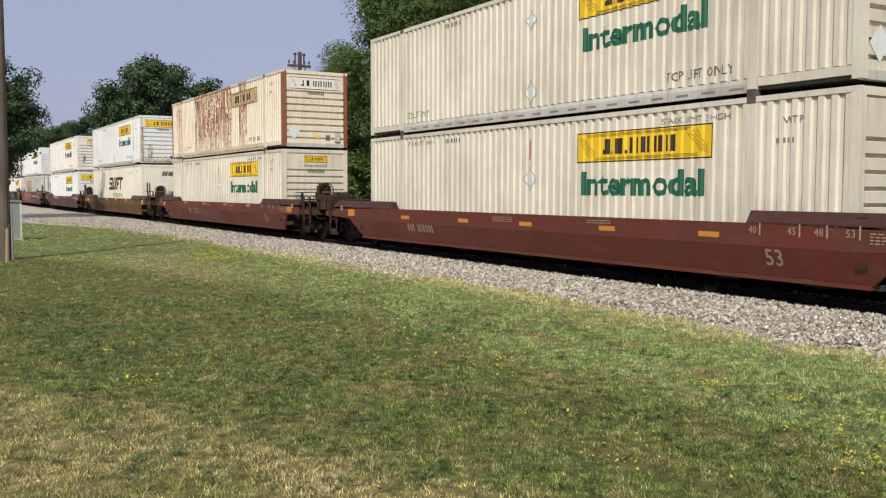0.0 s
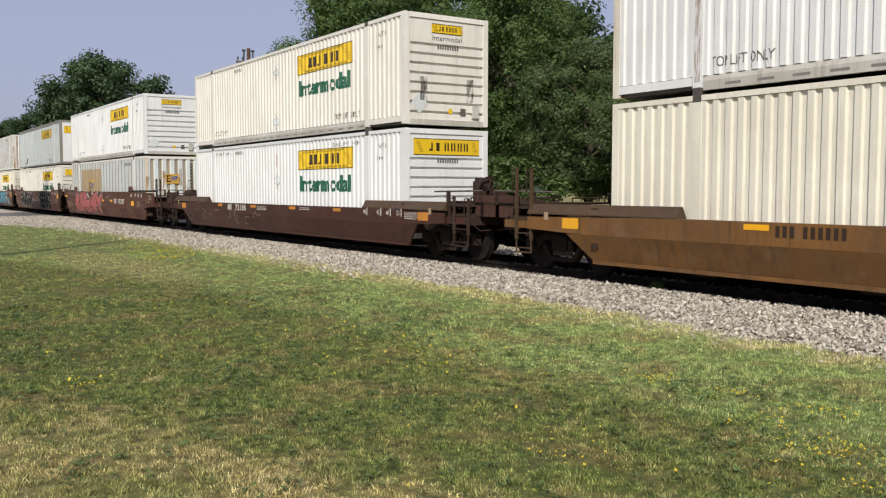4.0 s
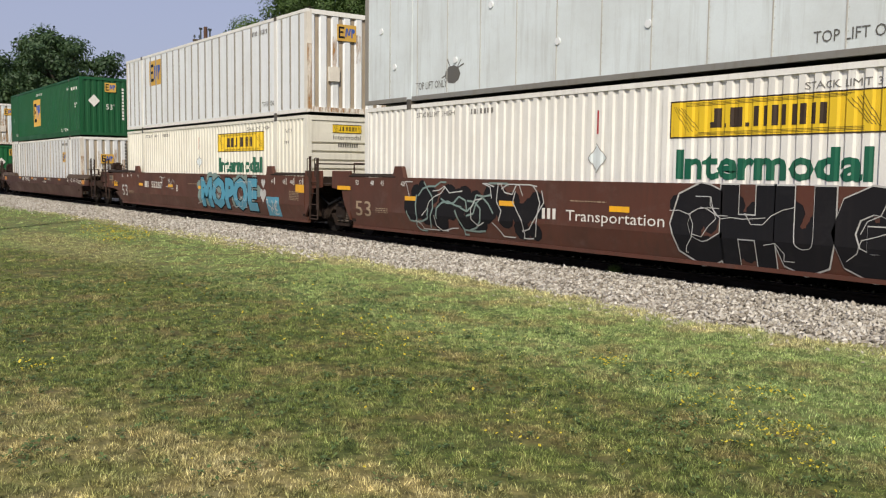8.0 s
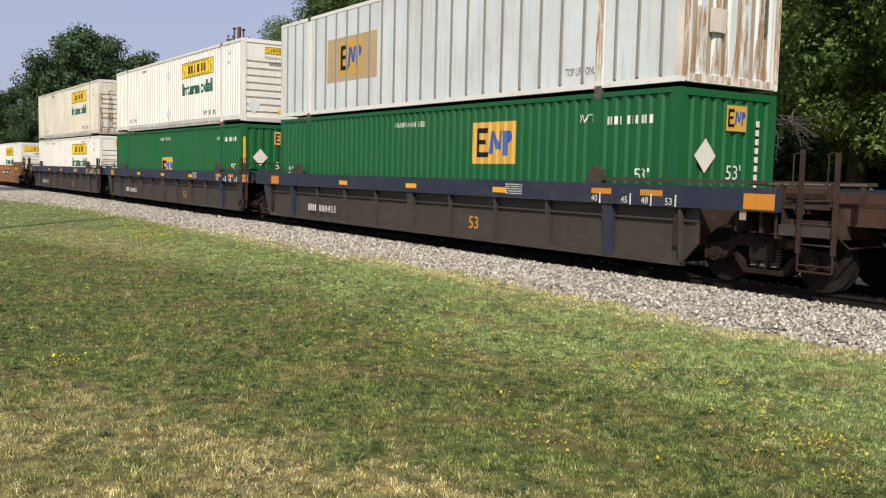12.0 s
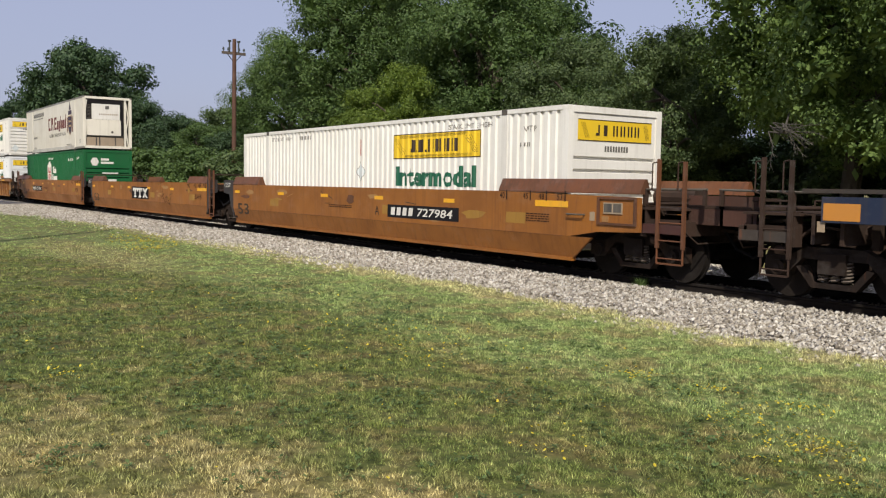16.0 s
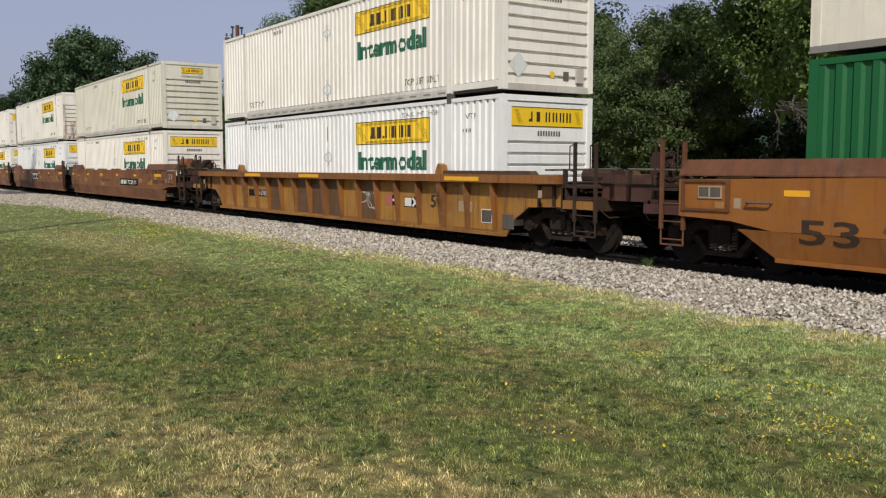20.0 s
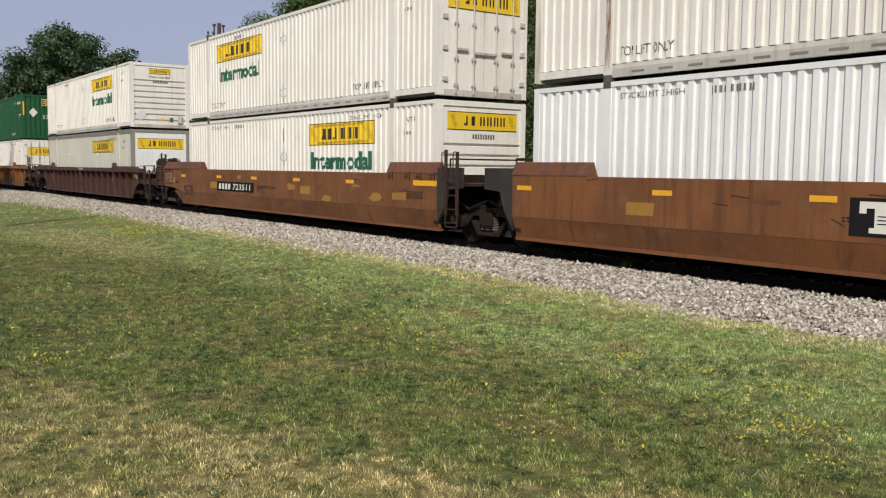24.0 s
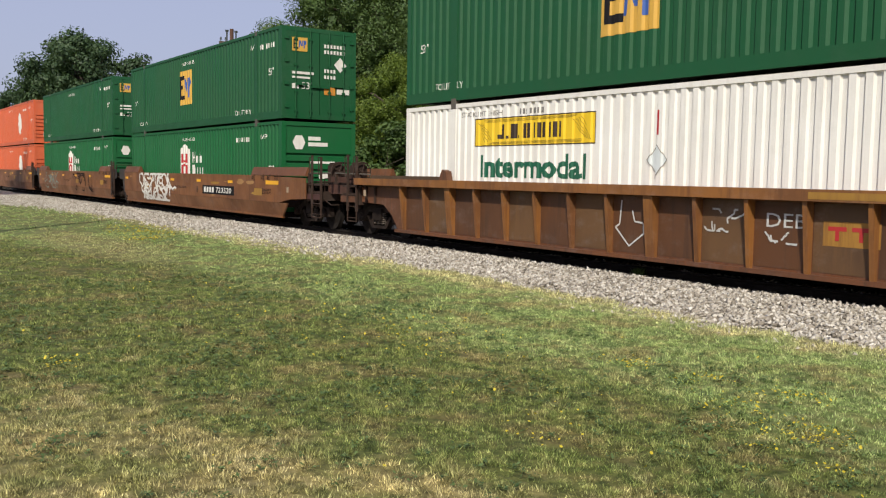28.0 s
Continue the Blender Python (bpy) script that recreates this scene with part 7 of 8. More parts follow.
def joint_end(car, sgn, colour, posts):
    """Body end over a shared truck."""
    X = (lambda v: v) if sgn > 0 else mirrored

    def bx(b, x0, x1, *r):
        return b.box(*sorted((X(x0), X(x1))), *r)
    p = part("joint_beam", bx(bx(Build(), 0.1, 1.55, -0.35, 0.35, 0.80, 1.25), 0.12, 0.30, -1.48, 1.48, 0.40, 1.5), "under", car, "beam over the shared truck")
    part("platform", bx(Build(), 0.3, 1.35, -1.40, 1.40, 1.26, 1.32), "end_rust", p)
    side = [(X(0.325), 0.42), (X(0.325), 1.66), (X(1.25), 1.66), (X(1.25), 1.22), (X(0.75), 1.18), (X(0.60), 0.80)]
    for s in (-1, 1):
        part("end_plate", Build().prism(side, *sorted((s * (CAR_Y - 0.02), s * (CAR_Y - 0.08)))), "black" if colour.startswith("ttx") else colour, p, "repainted end plate" if colour.startswith("ttx") else "")
    if sgn > 0:
        ladder(car, 0.72, -CAR_Y - 0.03, 0.62, 2.05, posts or "end_rust", 4)
    part("slack_hose", Build().pipe([(X(0.4), -1.1, 1.0), (X(1.0), -1.15, 0.75), (X(1.6), -1.1, 0.95)], 0.03, 6), "tag_black", p)
    if posts:
        part("safety_rail", Build().pipe([(X(0.5), -1.3, 1.3), (X(0.5), -1.3, 1.85), (X(0.5), 1.3, 1.85), (X(0.5), 1.3, 1.3)], 0.02, 5), "end_rust", p)


def reflectors(car, xs, z, y, material, w=0.5, h=0.10):
    for x in xs:
        part("reflector", shared(("refl", round(x, 2), round(z, 2), w, h, round(y, 3)), lambda: Build().box(x - w / 2, x + w / 2, y - 0.006, y + 0.004, z, z + h)), material, car)


def side_text(car, text, x, z, h, y, material, width=None, bold=0.0):
    part("lettering", on_side("lettering", glyphs(text, h, width, bold), x, z, y - 0.008), material, car)


def side_bars(car, x, z, h, groups, y, material):
    p, q = [], 0.0
    for n in groups:
        for _ in range(n):
            p.append(rect(q, 0, q + h * 0.42, h))
            q += h * 0.72
        q += h * 0.6
    part("code_mark", on_side("code_mark", shape(p), x, z, y - 0.008), material, car)


def small_print(car, x, z, w, lines, y, material):
    p = []
    for i in range(lines):
        q = 0.0
        while q < w:
            l = random.uniform(0.03, 0.11)
            p.append(rect(q, -i * 0.046, min(w, q + l), -i * 0.046 + 0.019))
            q += l + 0.026
    part("small_print", on_side("small_print", shape(p), x, z, y - 0.007), material, car)


def length_marks(car, y, z, material):
    """40/20, 45, 48 and 53 foot marks near the leading end."""
    for x, s in ((-1.75, "40"), (-1.0, "45"), (-0.52, "48"), (0.02, "53")):
        side_text(car, s, x, z, 0.12, y, material)
        part("length_mark", shared(("lm", x, round(z, 2), round(y, 3)), lambda: Build().box(x + 0.21, x + 0.235, y - 0.009, y - 0.002, z - 0.03, z + 0.17)), material, car)


def well_car(style, colour, u, f_end, r_end, label, posts=None, brake=True, number=None, tall=False, group="well cars of the train"):
    car = thing("well_car", label, "rail car", group)
    low = style == "low"
    SIDE["fold"], SIDE["slope"] = (0.80, 0.33) if low else (0.70, 0.30 if style == "high" else 0.0)
    if style in ("low", "high"):
        top, guide, bottom = (1.16, 1.36, 0.30) if low else (1.52, 1.78, 0.28)
        guide = 1.60 if colour == "aok" else guide
        fold, slope = SIDE["fold"], SIDE["slope"]
        ol = side_outline(top, guide - 0.2 if low else top, bottom, f_end, r_end)
        ol = [(x, min(z, top)) for x, z in ol]
        for s in (-1, 1):
            def plate():
                b = Build()
                xs = [p[0] for p in ol]
                # upper band and lower leaning band share the fold line
                upper = [(x, max(z, fold)) for x, z in ol]
                b.prism([p for i, p in enumerate(upper) if p != upper[i - 1]], *sorted((s * CAR_Y, s * (CAR_Y - 0.05))))
                return b
            part("side_plate", shared(("up", style, f_end, r_end, s), plate), colour, car)
            xf = 0.35 if f_end == "coupler" else 0.30
            xr = mirrored(0.35) if r_end == "coupler" else mirrored(0.30)
            hf = xf + 0.62 if f_end == "coupler" else xf
            hr = xr - 0.62 if r_end == "coupler" else xr
            lowp = lambda: lean_in(Build().prism([(xr, bottom), (xf, bottom), (hf, fold), (hr, fold)], *sorted((s * CAR_Y, s * (CAR_Y - 0.05)))), fold, slope)
            part("lower_side", shared(("lo", style, f_end, r_end, s), lowp), colour, car)
            k = (fold - bottom) * slope
            part("bottom_flange", shared(("fl", style, f_end, r_end, s), lambda: Build().box(xr, xf, *sorted((s * (CAR_Y - k + 0.03), s * (CAR_Y - k - 0.08))), bottom - 0.05, bottom + 0.015)), colour, car)
            # raised guides at both ends, leaning outwards
            for a, b_ in ((-1.80, 2.15 if f_end == "coupler" else 0.34), (mirrored(2.15 if r_end == "coupler" else 0.34), mirrored(-1.80))):
                gp = lambda: Build().prism([(s * (CAR_Y - 0.26), top - 0.004), (s * (CAR_Y + 0.004), top - 0.004), (s * (CAR_Y + 0.004), top + 0.02), (s * (CAR_Y - 0.10), guide), (s * (CAR_Y - 0.16), guide)], a, b_, "x")
                # darker paints than the sides; on orange-brown cars this stands in for shade
                part("guide", shared(("guide", style, f_end, r_end, s, round(a, 2), guide), gp), {"maroon": "dark_brown", "brown": "guide_dark", "ttx": "rib_brown", "ttx_dark": "rib_brown", "dark_brown": "guide_dark", "aok": "under"}.get(colour, colour), car, "sloped container guide")
            if style == "high" and tall:
                for a in (-13.2, -10.6, -7.9, -5.2, -3.3):
                    part("guide", shared(("tallguide", s, a), lambda: Build().prism([(a, 1.5), (a + 1.5, 1.5), (a + 1.4, 1.58), (a + 0.1, 1.58)], *sorted((s * (CAR_Y - 0.02), s * (CAR_Y - 0.14))))), colour, car)
        y = -CAR_Y
    elif style == "ribbed":
        top, bottom = 1.50, 0.25
        Y, D = "yellow_panel", "dark_panel"
        panels = {"yellow_car": (Y, Y, Y, Y, Y, D, Y, D, D, D, Y, D, Y, Y, Y, Y), "rib_brown": ("rust_panel", D, "rust_panel", "rust_panel", D)}.get(colour, (colour,))
        trim = {"yellow_car": "rust_orange", "rib_brown": "rust_orange"}.get(colour, colour)
        for s in (-1, 1):
            part("top_chord", shared(("chord", f_end, r_end, s), lambda: Build().box(mirrored(2.1), 2.1, *sorted((s * (CAR_Y + 0.03), s * (CAR_Y - 0.22))), 1.33, 1.50)), trim, car)
            ol = [(0.25, bottom), (0.55, 0.60), (0.95, 0.84), (2.1, 0.88), (2.1, 1.34), (mirrored(2.1), 1.34), (mirrored(2.1), 0.88), (mirrored(0.95), 0.84), (mirrored(0.55), 0.60), (mirrored(0.25), bottom)]
            part("side_plate", shared(("rplate", s), lambda: Build().prism(ol, *sorted((s * (CAR_Y - 0.20), s * (CAR_Y - 0.235))))), colour, car)
            part("bottom_flange", shared(("rfl", s), lambda: Build().box(mirrored(0.25), 0.25, *sorted((s * (CAR_Y - 0.10), s * (CAR_Y - 0.22))), bottom - 0.05, bottom + 0.02)), colour, car)
            for i in range(17):
                x = -0.099 - i * 0.997
                wide = i in (2, 8, 14)
                hw = 0.10 if wide else 0.036
                rb = lambda: Build().prism([(s * (CAR_Y - 0.205), 0.27), (s * (CAR_Y - 0.13), 0.27), (s * (CAR_Y - 0.02), 1.25), (s * (CAR_Y - 0.02), 1.335), (s * (CAR_Y - 0.205), 1.335)], x - hw, x + hw, "x")
                part("rib", shared(("rib", s, i), rb), trim, car)
                if s < 0 and i < 16:
                    a, b_ = x - hw - 0.02, x - 0.997 + (0.10 if i + 1 in (2, 8, 14) else 0.036) + 0.02
                    part("panel", shared(("panel", i), lambda: Build().box(b_, a, -CAR_Y + 0.194, -CAR_Y + 0.201, 0.31, 1.30)), panels[i % len(panels)], car)
            for a, b_ in ((-1.95, 1.3), (mirrored(1.3), mirrored(-1.95))):
                part("guide", shared(("rg", s, a), lambda: Build().prism([(a, 1.495), (b_, 1.495), (b_ - 0.1, 1.58), (a + 0.1, 1.58)], *sorted((s * (CAR_Y - 0.0), s * (CAR_Y - 0.2))))), "guide_dark", car)
            for x in (-2.0, mirrored(-2.0)):
                part("pedestal", shared(("ped", s, x), lambda: Build().prism([(x - 0.16, 1.49), (x + 0.16, 1.49), (x + 0.10, 1.70), (x - 0.04, 1.74), (x - 0.12, 1.62)], *sorted((s * (CAR_Y + 0.02), s * (CAR_Y - 0.14))))), colour, car)
        y = -CAR_Y + 0.194
    else:
        top, bottom = 1.57, 0.27
        for s in (-1, 1):
            xf, xr = (2.15 if f_end == "coupler" else 1.25), (mirrored(1.55) if r_end == "coupler" else mirrored(1.25))
            part("top_chord", shared(("bchord", f_end, r_end, s), lambda: Build().box(xr, xf, *sorted((s * (CAR_Y + 0.03), s * (CAR_Y - 0.18))), 1.19, 1.55)), colour, car, "navy blue top chord")
            ol = [(0.30, bottom), (0.62, 0.6), (0.62, 1.2), (mirrored(0.62), 1.2), (mirrored(0.62), 0.6), (mirrored(0.30), bottom)]
            part("side_plate", shared(("bplate", s), lambda: Build().prism(ol, *sorted((s * (CAR_Y - 0.12), s * (CAR_Y - 0.16))))), "soot", car, "sooty grey side plate")
            part("ledge", shared(("bledge", s), lambda: Build().box(mirrored(0.6), 0.6, *sorted((s * (CAR_Y - 0.07), s * (CAR_Y - 0.13))), 0.96, 0.99)), "soot", car)
            part("bottom_flange", shared(("bfl", s), lambda: Build().box(mirrored(0.3), 0.3, *sorted((s * (CAR_Y - 0.06), s * (CAR_Y - 0.2))), bottom - 0.05, bottom + 0.02)), "soot", car)
            for i in range(11):
                x = 0.30 - i * 1.675
                wide = i in (1, 5, 9)
                rb = lambda: Build().prism([(s * (CAR_Y - 0.13), 0.27), (s * (CAR_Y - 0.05), 0.27), (s * (CAR_Y + 0.0), 1.195), (s * (CAR_Y - 0.13), 1.195)], x - (0.12 if wide else 0.03), x + (0.12 if wide else 0.03), "x")
                part("rib", shared(("brib", s, i), rb), colour if wide and i != 5 else "soot", car)
            for x in (-1.75, mirrored(-1.75)):
                part("pedestal", shared(("bped", s, x), lambda: Build().prism([(x - 0.18, 1.54), (x + 0.18, 1.54), (x + 0.14, 1.80), (x - 0.02, 1.86), (x - 0.14, 1.70)], *sorted((s * (CAR_Y + 0.01), s * (CAR_Y - 0.14))))), "soot", car)
            for a, b_ in ((-1.6, 1.9), (mirrored(1.9), mirrored(-1.6))):
                part("guide_bar", shared(("bbar", s, a), lambda: Build().box(a, b_, *sorted((s * (CAR_Y - 0.03), s * (CAR_Y - 0.13))), 1.60, 1.66)), "soot", car)
        y = -CAR_Y - 0.03
    for x in (-15.6, -13.9, -10.9, -8.2, -5.4, -2.4, -0.6):
        part("floor_beam", shared("floor_beam", lambda: Build().box(-0.25, 0.25, -1.34, 1.34, 0.20, 0.31)), "under", car, at=pose(x, 0, 0))
    for sgn, kind in ((1, f_end), (-1, r_end)):
        if kind == "coupler":
            coupler_end(car, sgn, colour if style != "blue" else "soot", posts, brake if sgn > 0 else (not brake))
            truck(car, TRUCK_X if sgn > 0 else mirrored(TRUCK_X), u)
        else:
            joint_end(car, sgn, colour, posts)
            if sgn > 0:
                truck(car, TRUCK_X - 0.02, u)
    return car, y


# ---- the train, from its first visible car to its last ----
def capsule(a, b, c, d, r, n=5):
    """A stroke with round ends."""
    t = math.atan2(d - b, c - a)
    return [(c + r * math.cos(t - math.pi / 2 + math.pi * k / n), d + r * math.sin(t - math.pi / 2 + math.pi * k / n)) for k in range(n + 1)] + \
           [(a + r * math.cos(t + math.pi / 2 + math.pi * k / n), b + r * math.sin(t + math.pi / 2 + math.pi * k / n)) for k in range(n + 1)]


def sprayed_letters(car, y, x, w, lo, hi, paths, r, fill, edge, line, splashes=()):
    """Fat sprayed letters along given strokes (shares of the width and height), with a dark rim, a white rim and splashes."""
    segs = []
    for path in paths:
        p = [(x + a * w, lo + r + b * (hi - lo - 2 * r)) for a, b in path]
        segs += [(*p[i], p[i + 1][0] + 0.001, p[i + 1][1], r * (1.12 - 0.24 * i / len(p))) for i in range(len(p) - 1)]
    q = part("graffiti_edge", on_side("graffiti_edge", shape([capsule(*g[:4], g[4] + 0.085) for g in segs] + [poly_disc(x + a * w, lo + b * (hi - lo), k, k * 0.9, 10) for a, b, k in splashes], 0.00005), 0, 0, y - 0.003), edge, car)
    part("graffiti_outline", on_side("graffiti_outline", shape([capsule(*g[:4], g[4] + 0.055) for g in segs], 0.00005), 0, 0, y - 0.0075), line, q)
    part("graffiti_fill", on_side("graffiti_fill", shape([capsule(*g[:4], g[4]) for g in segs], 0.00005), 0, 0, y - 0.012), fill, q, "fat sprayed letter shapes")
    part("graffiti_line", on_side("graffiti_line", shape([strip(a + 0.3 * k, b - 0.35 * k, c + 0.3 * k, d - 0.35 * k, 0.022) for a, b, c, d, k in segs[::2]], 0.00005), 0, 0, y - 0.0165), line, q)
    part("graffiti_glint", on_side("graffiti_glint", shape([poly_disc(a - 0.3 * k, b + 0.4 * k, 0.028, 0.022, 8) for a, b, c, d, k in segs[::4]], 0.00005), 0, 0, y - 0.020), edge, q)


def heart(x, z, k):
    pts = [(16 * math.sin(a) ** 3, 13 * math.cos(a) - 5 * math.cos(2 * a) - 2 * math.cos(3 * a) - math.cos(4 * a)) for a in [i * math.tau / 18 for i in range(18)]]
    return [(x + k * a / 32, z + k * b / 28) for a, b in reversed(pts)]


def graffiti_word(car, y, text, x, z, h, w, fill, outline, cloud=None, bold=0.045, rim=0.03):
    if cloud:
        rng = random.Random(len(text))
        cl = [poly_disc(x + rng.uniform(-0.1, w + 0.1), z + rng.uniform(0.1, h), rng.uniform(0.2, 0.36), rng.uniform(0.14, 0.26), 10) for _ in range(26)]
        part("graffiti_cloud", on_side("graffiti_cloud", shape(cl, 0.0001), 0, 0, y - 0.0035), cloud, car)
    q = part("graffiti_outline", on_side("graffiti_outline", glyphs(text, h, w, bold + rim), x, z, y - 0.008), outline, car)
    part("graffiti_fill", on_side("graffiti_fill", glyphs(text, h * 0.985, w * 0.985, bold), x + w * 0.008, z + h * 0.008, y - 0.012), fill, q, "spray-painted word")


def scrawl(car, y, x, z, w, h, n, seed, material="tag_white", t=0.03):
    rng = random.Random(seed)
    ln = []
    for i in range(n):
        px, pz, A = x + rng.uniform(0, w), z + rng.uniform(0, h), rng.uniform(0, math.tau)
        for _ in range(5):
            A += rng.uniform(-1.2, 1.2)
            nx, nz = px + h * 0.22 * math.cos(A), min(z + h, max(z, pz + h * 0.22 * math.sin(A)))
            ln.append(strip(px, pz, nx + 0.001, nz, t))
            px, pz = nx, nz
    part("graffiti_line", on_side("graffiti_line", shape(ln, 0.00005), 0, 0, y - 0.010), material, car)


TRAIN = []              # (thing, place on the train, height)


def put(ob, u, z=0.0):
    TRAIN.append((ob, u, z))
    return ob


def low_marks(car, y, ink, tape, number, marks=(3, 6)):
    reflectors(car, (-12.75, -9.55, -6.33, -3.3) if number is None else (-13.5, -10.5, -7.9, -5.2, -2.6), 1.03 if number is None else 0.90, y, tape, 0.46, 0.09)
    reflectors(car, (1.25, -17.0), 0.90, y, tape, 0.46, 0.20)
    if number is not None:
        side_bars(car, number, 0.58, 0.20, marks, y, ink)
    length_marks(car, y, 1.00, ink)
    small_print(car, -9.2, 1.06, 0.8, 3, y, ink)
    small_print(car, 0.4, 1.06, 0.6, 4, y, ink)
    small_print(car, -5.8, 1.08, 0.7, 2, y, ink)


def high_marks(car, y, tape, ink="tag_black"):
    reflectors(car, (-16.1, -12.6, -9.7, -6.7, -3.6), 1.23, y, tape, 0.42, 0.09)
    reflectors(car, (-0.15,), 1.24, y, tape, 0.95, 0.12)
    length_marks(car, y, 1.38, ink)
    small_print(car, -9.4, 1.02, 1.3, 2, y, ink)
    small_print(car, -0.9, 1.08, 0.7, 4, y, ink)


def plate_number(car, y, x, digits, lead="A", before=False):
    """Black plate: bars for the owner's initials, then the digits."""
    q = part("number_plate", on_side("number_plate", shape([rect(0, 0, 3.05, 0.31)]), x, 0.81, y - 0.005), "tag_black", car)
    part("initials", on_side("initials", shape([rect(0.16 + i * 0.27, 0.06, 0.34 + i * 0.27, 0.25, 0.03) for i in range(4)]), x, 0.81, y - 0.009), "letter_white", q)
    part("digits", on_side("digits", glyphs(digits, 0.19, 1.45, 0.012, 0.15), x + 1.36, 0.875, y - 0.009), "letter_white", q)
    part("lettering", on_side("lettering", glyphs(lead, 0.24), x - 0.62 if before else x + 3.3, 0.84, y - 0.009), "ink", car)


def owner_mark(car, y, x, w=2.2):
    h = 0.52
    q = part("owner_plate", on_side("owner_plate", shape([rect(0, 0, w, h)]), x, 0.79, y - 0.005), "tag_black", car)
    k = w / 1.54
    letters = []
    for a in (0.10, 0.54):
        letters += [rect(a, 0.38, a + 0.44, 0.47), rect(a, 0.31, a + 0.07, 0.38), rect(a + 0.37, 0.31, a + 0.44, 0.38), rect(a + 0.15, 0.12, a + 0.29, 0.38), rect(a + 0.10, 0.05, a + 0.34, 0.12)]
    letters += [[(1.0, 0.05), (1.16, 0.05), (1.46, 0.47), (1.30, 0.47)], [(1.30, 0.05), (1.46, 0.05), (1.27, 0.24), (1.19, 0.20)], [(1.0, 0.47), (1.16, 0.47), (1.26, 0.31), (1.18, 0.25)]]
    m = part("owner_mark", on_side("owner_mark", shape([[(a * k, b) for a, b in p] for p in letters]), x, 0.79, y - 0.009), "letter_white", q, "white letter shapes with speed lines")
    part("speed_line", on_side("speed_line", shape([rect(0.28 * k, z, 1.40 * k, z + 0.014) for z in (0.17, 0.22, 0.27)]), x, 0.79, y - 0.012), "tag_black", m)


def weathering(car, y, seed):
    """Faded yellow squares, pale scrapes and dark scuffs along a smooth side."""
    rng = random.Random(seed)
    for x in (-1.55, -6.5 + rng.uniform(-0.3, 0.3), -13.4):
        part("faded_square", on_side("faded_square", shape([rect(0, 0, 0.62, 0.22, 0.02)]), x, 0.88, y - 0.0025), "patch_yellow", car, "faded yellow square")
    for i in range(9):
        x, z, w, h = rng.uniform(-15.5, -0.3), rng.uniform(0.78, 1.35), rng.uniform(0.10, 0.55), rng.uniform(0.03, 0.13)
        p = [(x + w * math.cos(a * math.tau / 9) * rng.uniform(0.6, 1.1), z + h * math.sin(a * math.tau / 9) * rng.uniform(0.6, 1.1)) for a in range(9)]
        part("scrape", on_side("scrape", shape([p]), 0, 0, y - 0.002 - i * 0.0001), rng.choice(("primer", "patch_yellow", "rib_brown")), car)
    for i in range(5):
        x, z = rng.uniform(-15.0, -0.5), rng.uniform(1.0, 1.45)
        part("scratch", on_side("scratch", shape([strip(x, z, x + rng.uniform(0.15, 0.5), z + rng.uniform(-0.12, 0.12), 0.018)]), 0, 0, y - 0.003), rng.choice(("primer", "ink")), car)
    part("side_seam", on_side("side_seam", shape([rect(-16.3, 0.697, 0.25, 0.704)]), 0, 0, y - 0.003), "rib_brown", car)


def hand_marks(car, y):
    """Black chalk strokes of a hand-drawn tag."""
    ln = [strip(-4.86, 0.78, -4.80, 1.26, 0.025), strip(-4.92, 0.90, -4.55, 1.10, 0.02), strip(-4.78, 0.98, -4.45, 0.70, 0.02), strip(-4.45, 0.88, -4.28, 0.98, 0.02), strip(-4.28, 0.98, -4.25, 0.76, 0.02), strip(-4.25, 0.76, -4.44, 0.72, 0.02),
          strip(-4.46, 0.72, -4.45, 0.88, 0.02), strip(-4.15, 0.96, -4.08, 0.66, 0.02), strip(-4.08, 0.66, -3.98, 0.86, 0.02), strip(-3.98, 0.86, -3.90, 0.62, 0.02), strip(-3.90, 0.62, -3.72, 0.98, 0.02)]
    part("chalk_mark", on_side("chalk_mark", shape(ln), 0, 0, y - 0.010), "tag_black", car)


def access_panel(car, y, sgn=1, colour="rib_brown"):
    """Raised frame with a card holder on the side of a coupler end, and a grab iron before it."""
    X = (lambda v: v) if sgn > 0 else mirrored
    b = Build()
    for a in ((1.12, 1.18, 0.96, 1.46), (2.02, 2.08, 0.96, 1.46), (1.18, 2.02, 0.96, 1.0), (1.18, 2.02, 1.42, 1.46)):
        b.box(*sorted((X(a[0]), X(a[1]))), y - 0.03, y + 0.002, a[2], a[3])
    q = part("access_panel", b, colour, car, "raised frame round an access panel")
    part("card_holder", Build().box(*sorted((X(1.28), X(1.74))), y - 0.02, y + 0.002, 1.16, 1.36), "letter_tan", q)
    for a in (1.30, 1.53):
        part("card_slot", Build().box(*sorted((X(a), X(a + 0.19))), y - 0.024, y - 0.01, 1.19, 1.34), "casting", q)
    part("tag", Build().box(*sorted((X(1.24), X(1.40))), y - 0.008, y + 0.002, 0.99 + 0.02, 1.11), "primer", q)
    part("grab_iron", Build().pipe([(X(0.36), y, 1.12), (X(0.36), y - 0.07, 1.12), (X(0.78), y - 0.07, 1.12), (X(0.78), y, 1.12)], 0.018, 6), "casting", car)


UNITS = {0: -8.34, 1: -31.86, 2: -55.50, 3: -79.04, 4: -102.53, 5: -122.13, 6: -141.37, 7: -164.94, 8: -188.45, 9: -207.80, 10: -227.36, 11: -250.65, 12: -270.05,
         13: -289.45, 14: -312.84, 15: -336.14, 16: -355.61, 17: -375.05, 18: -398.41, 19: -421.93, 20: -445.28, 21: -464.59, 22: -483.90}
JL = "white corrugated container with yellow name panel and green lettering"
JU = "white corrugated container stacked on another, yellow name panel"


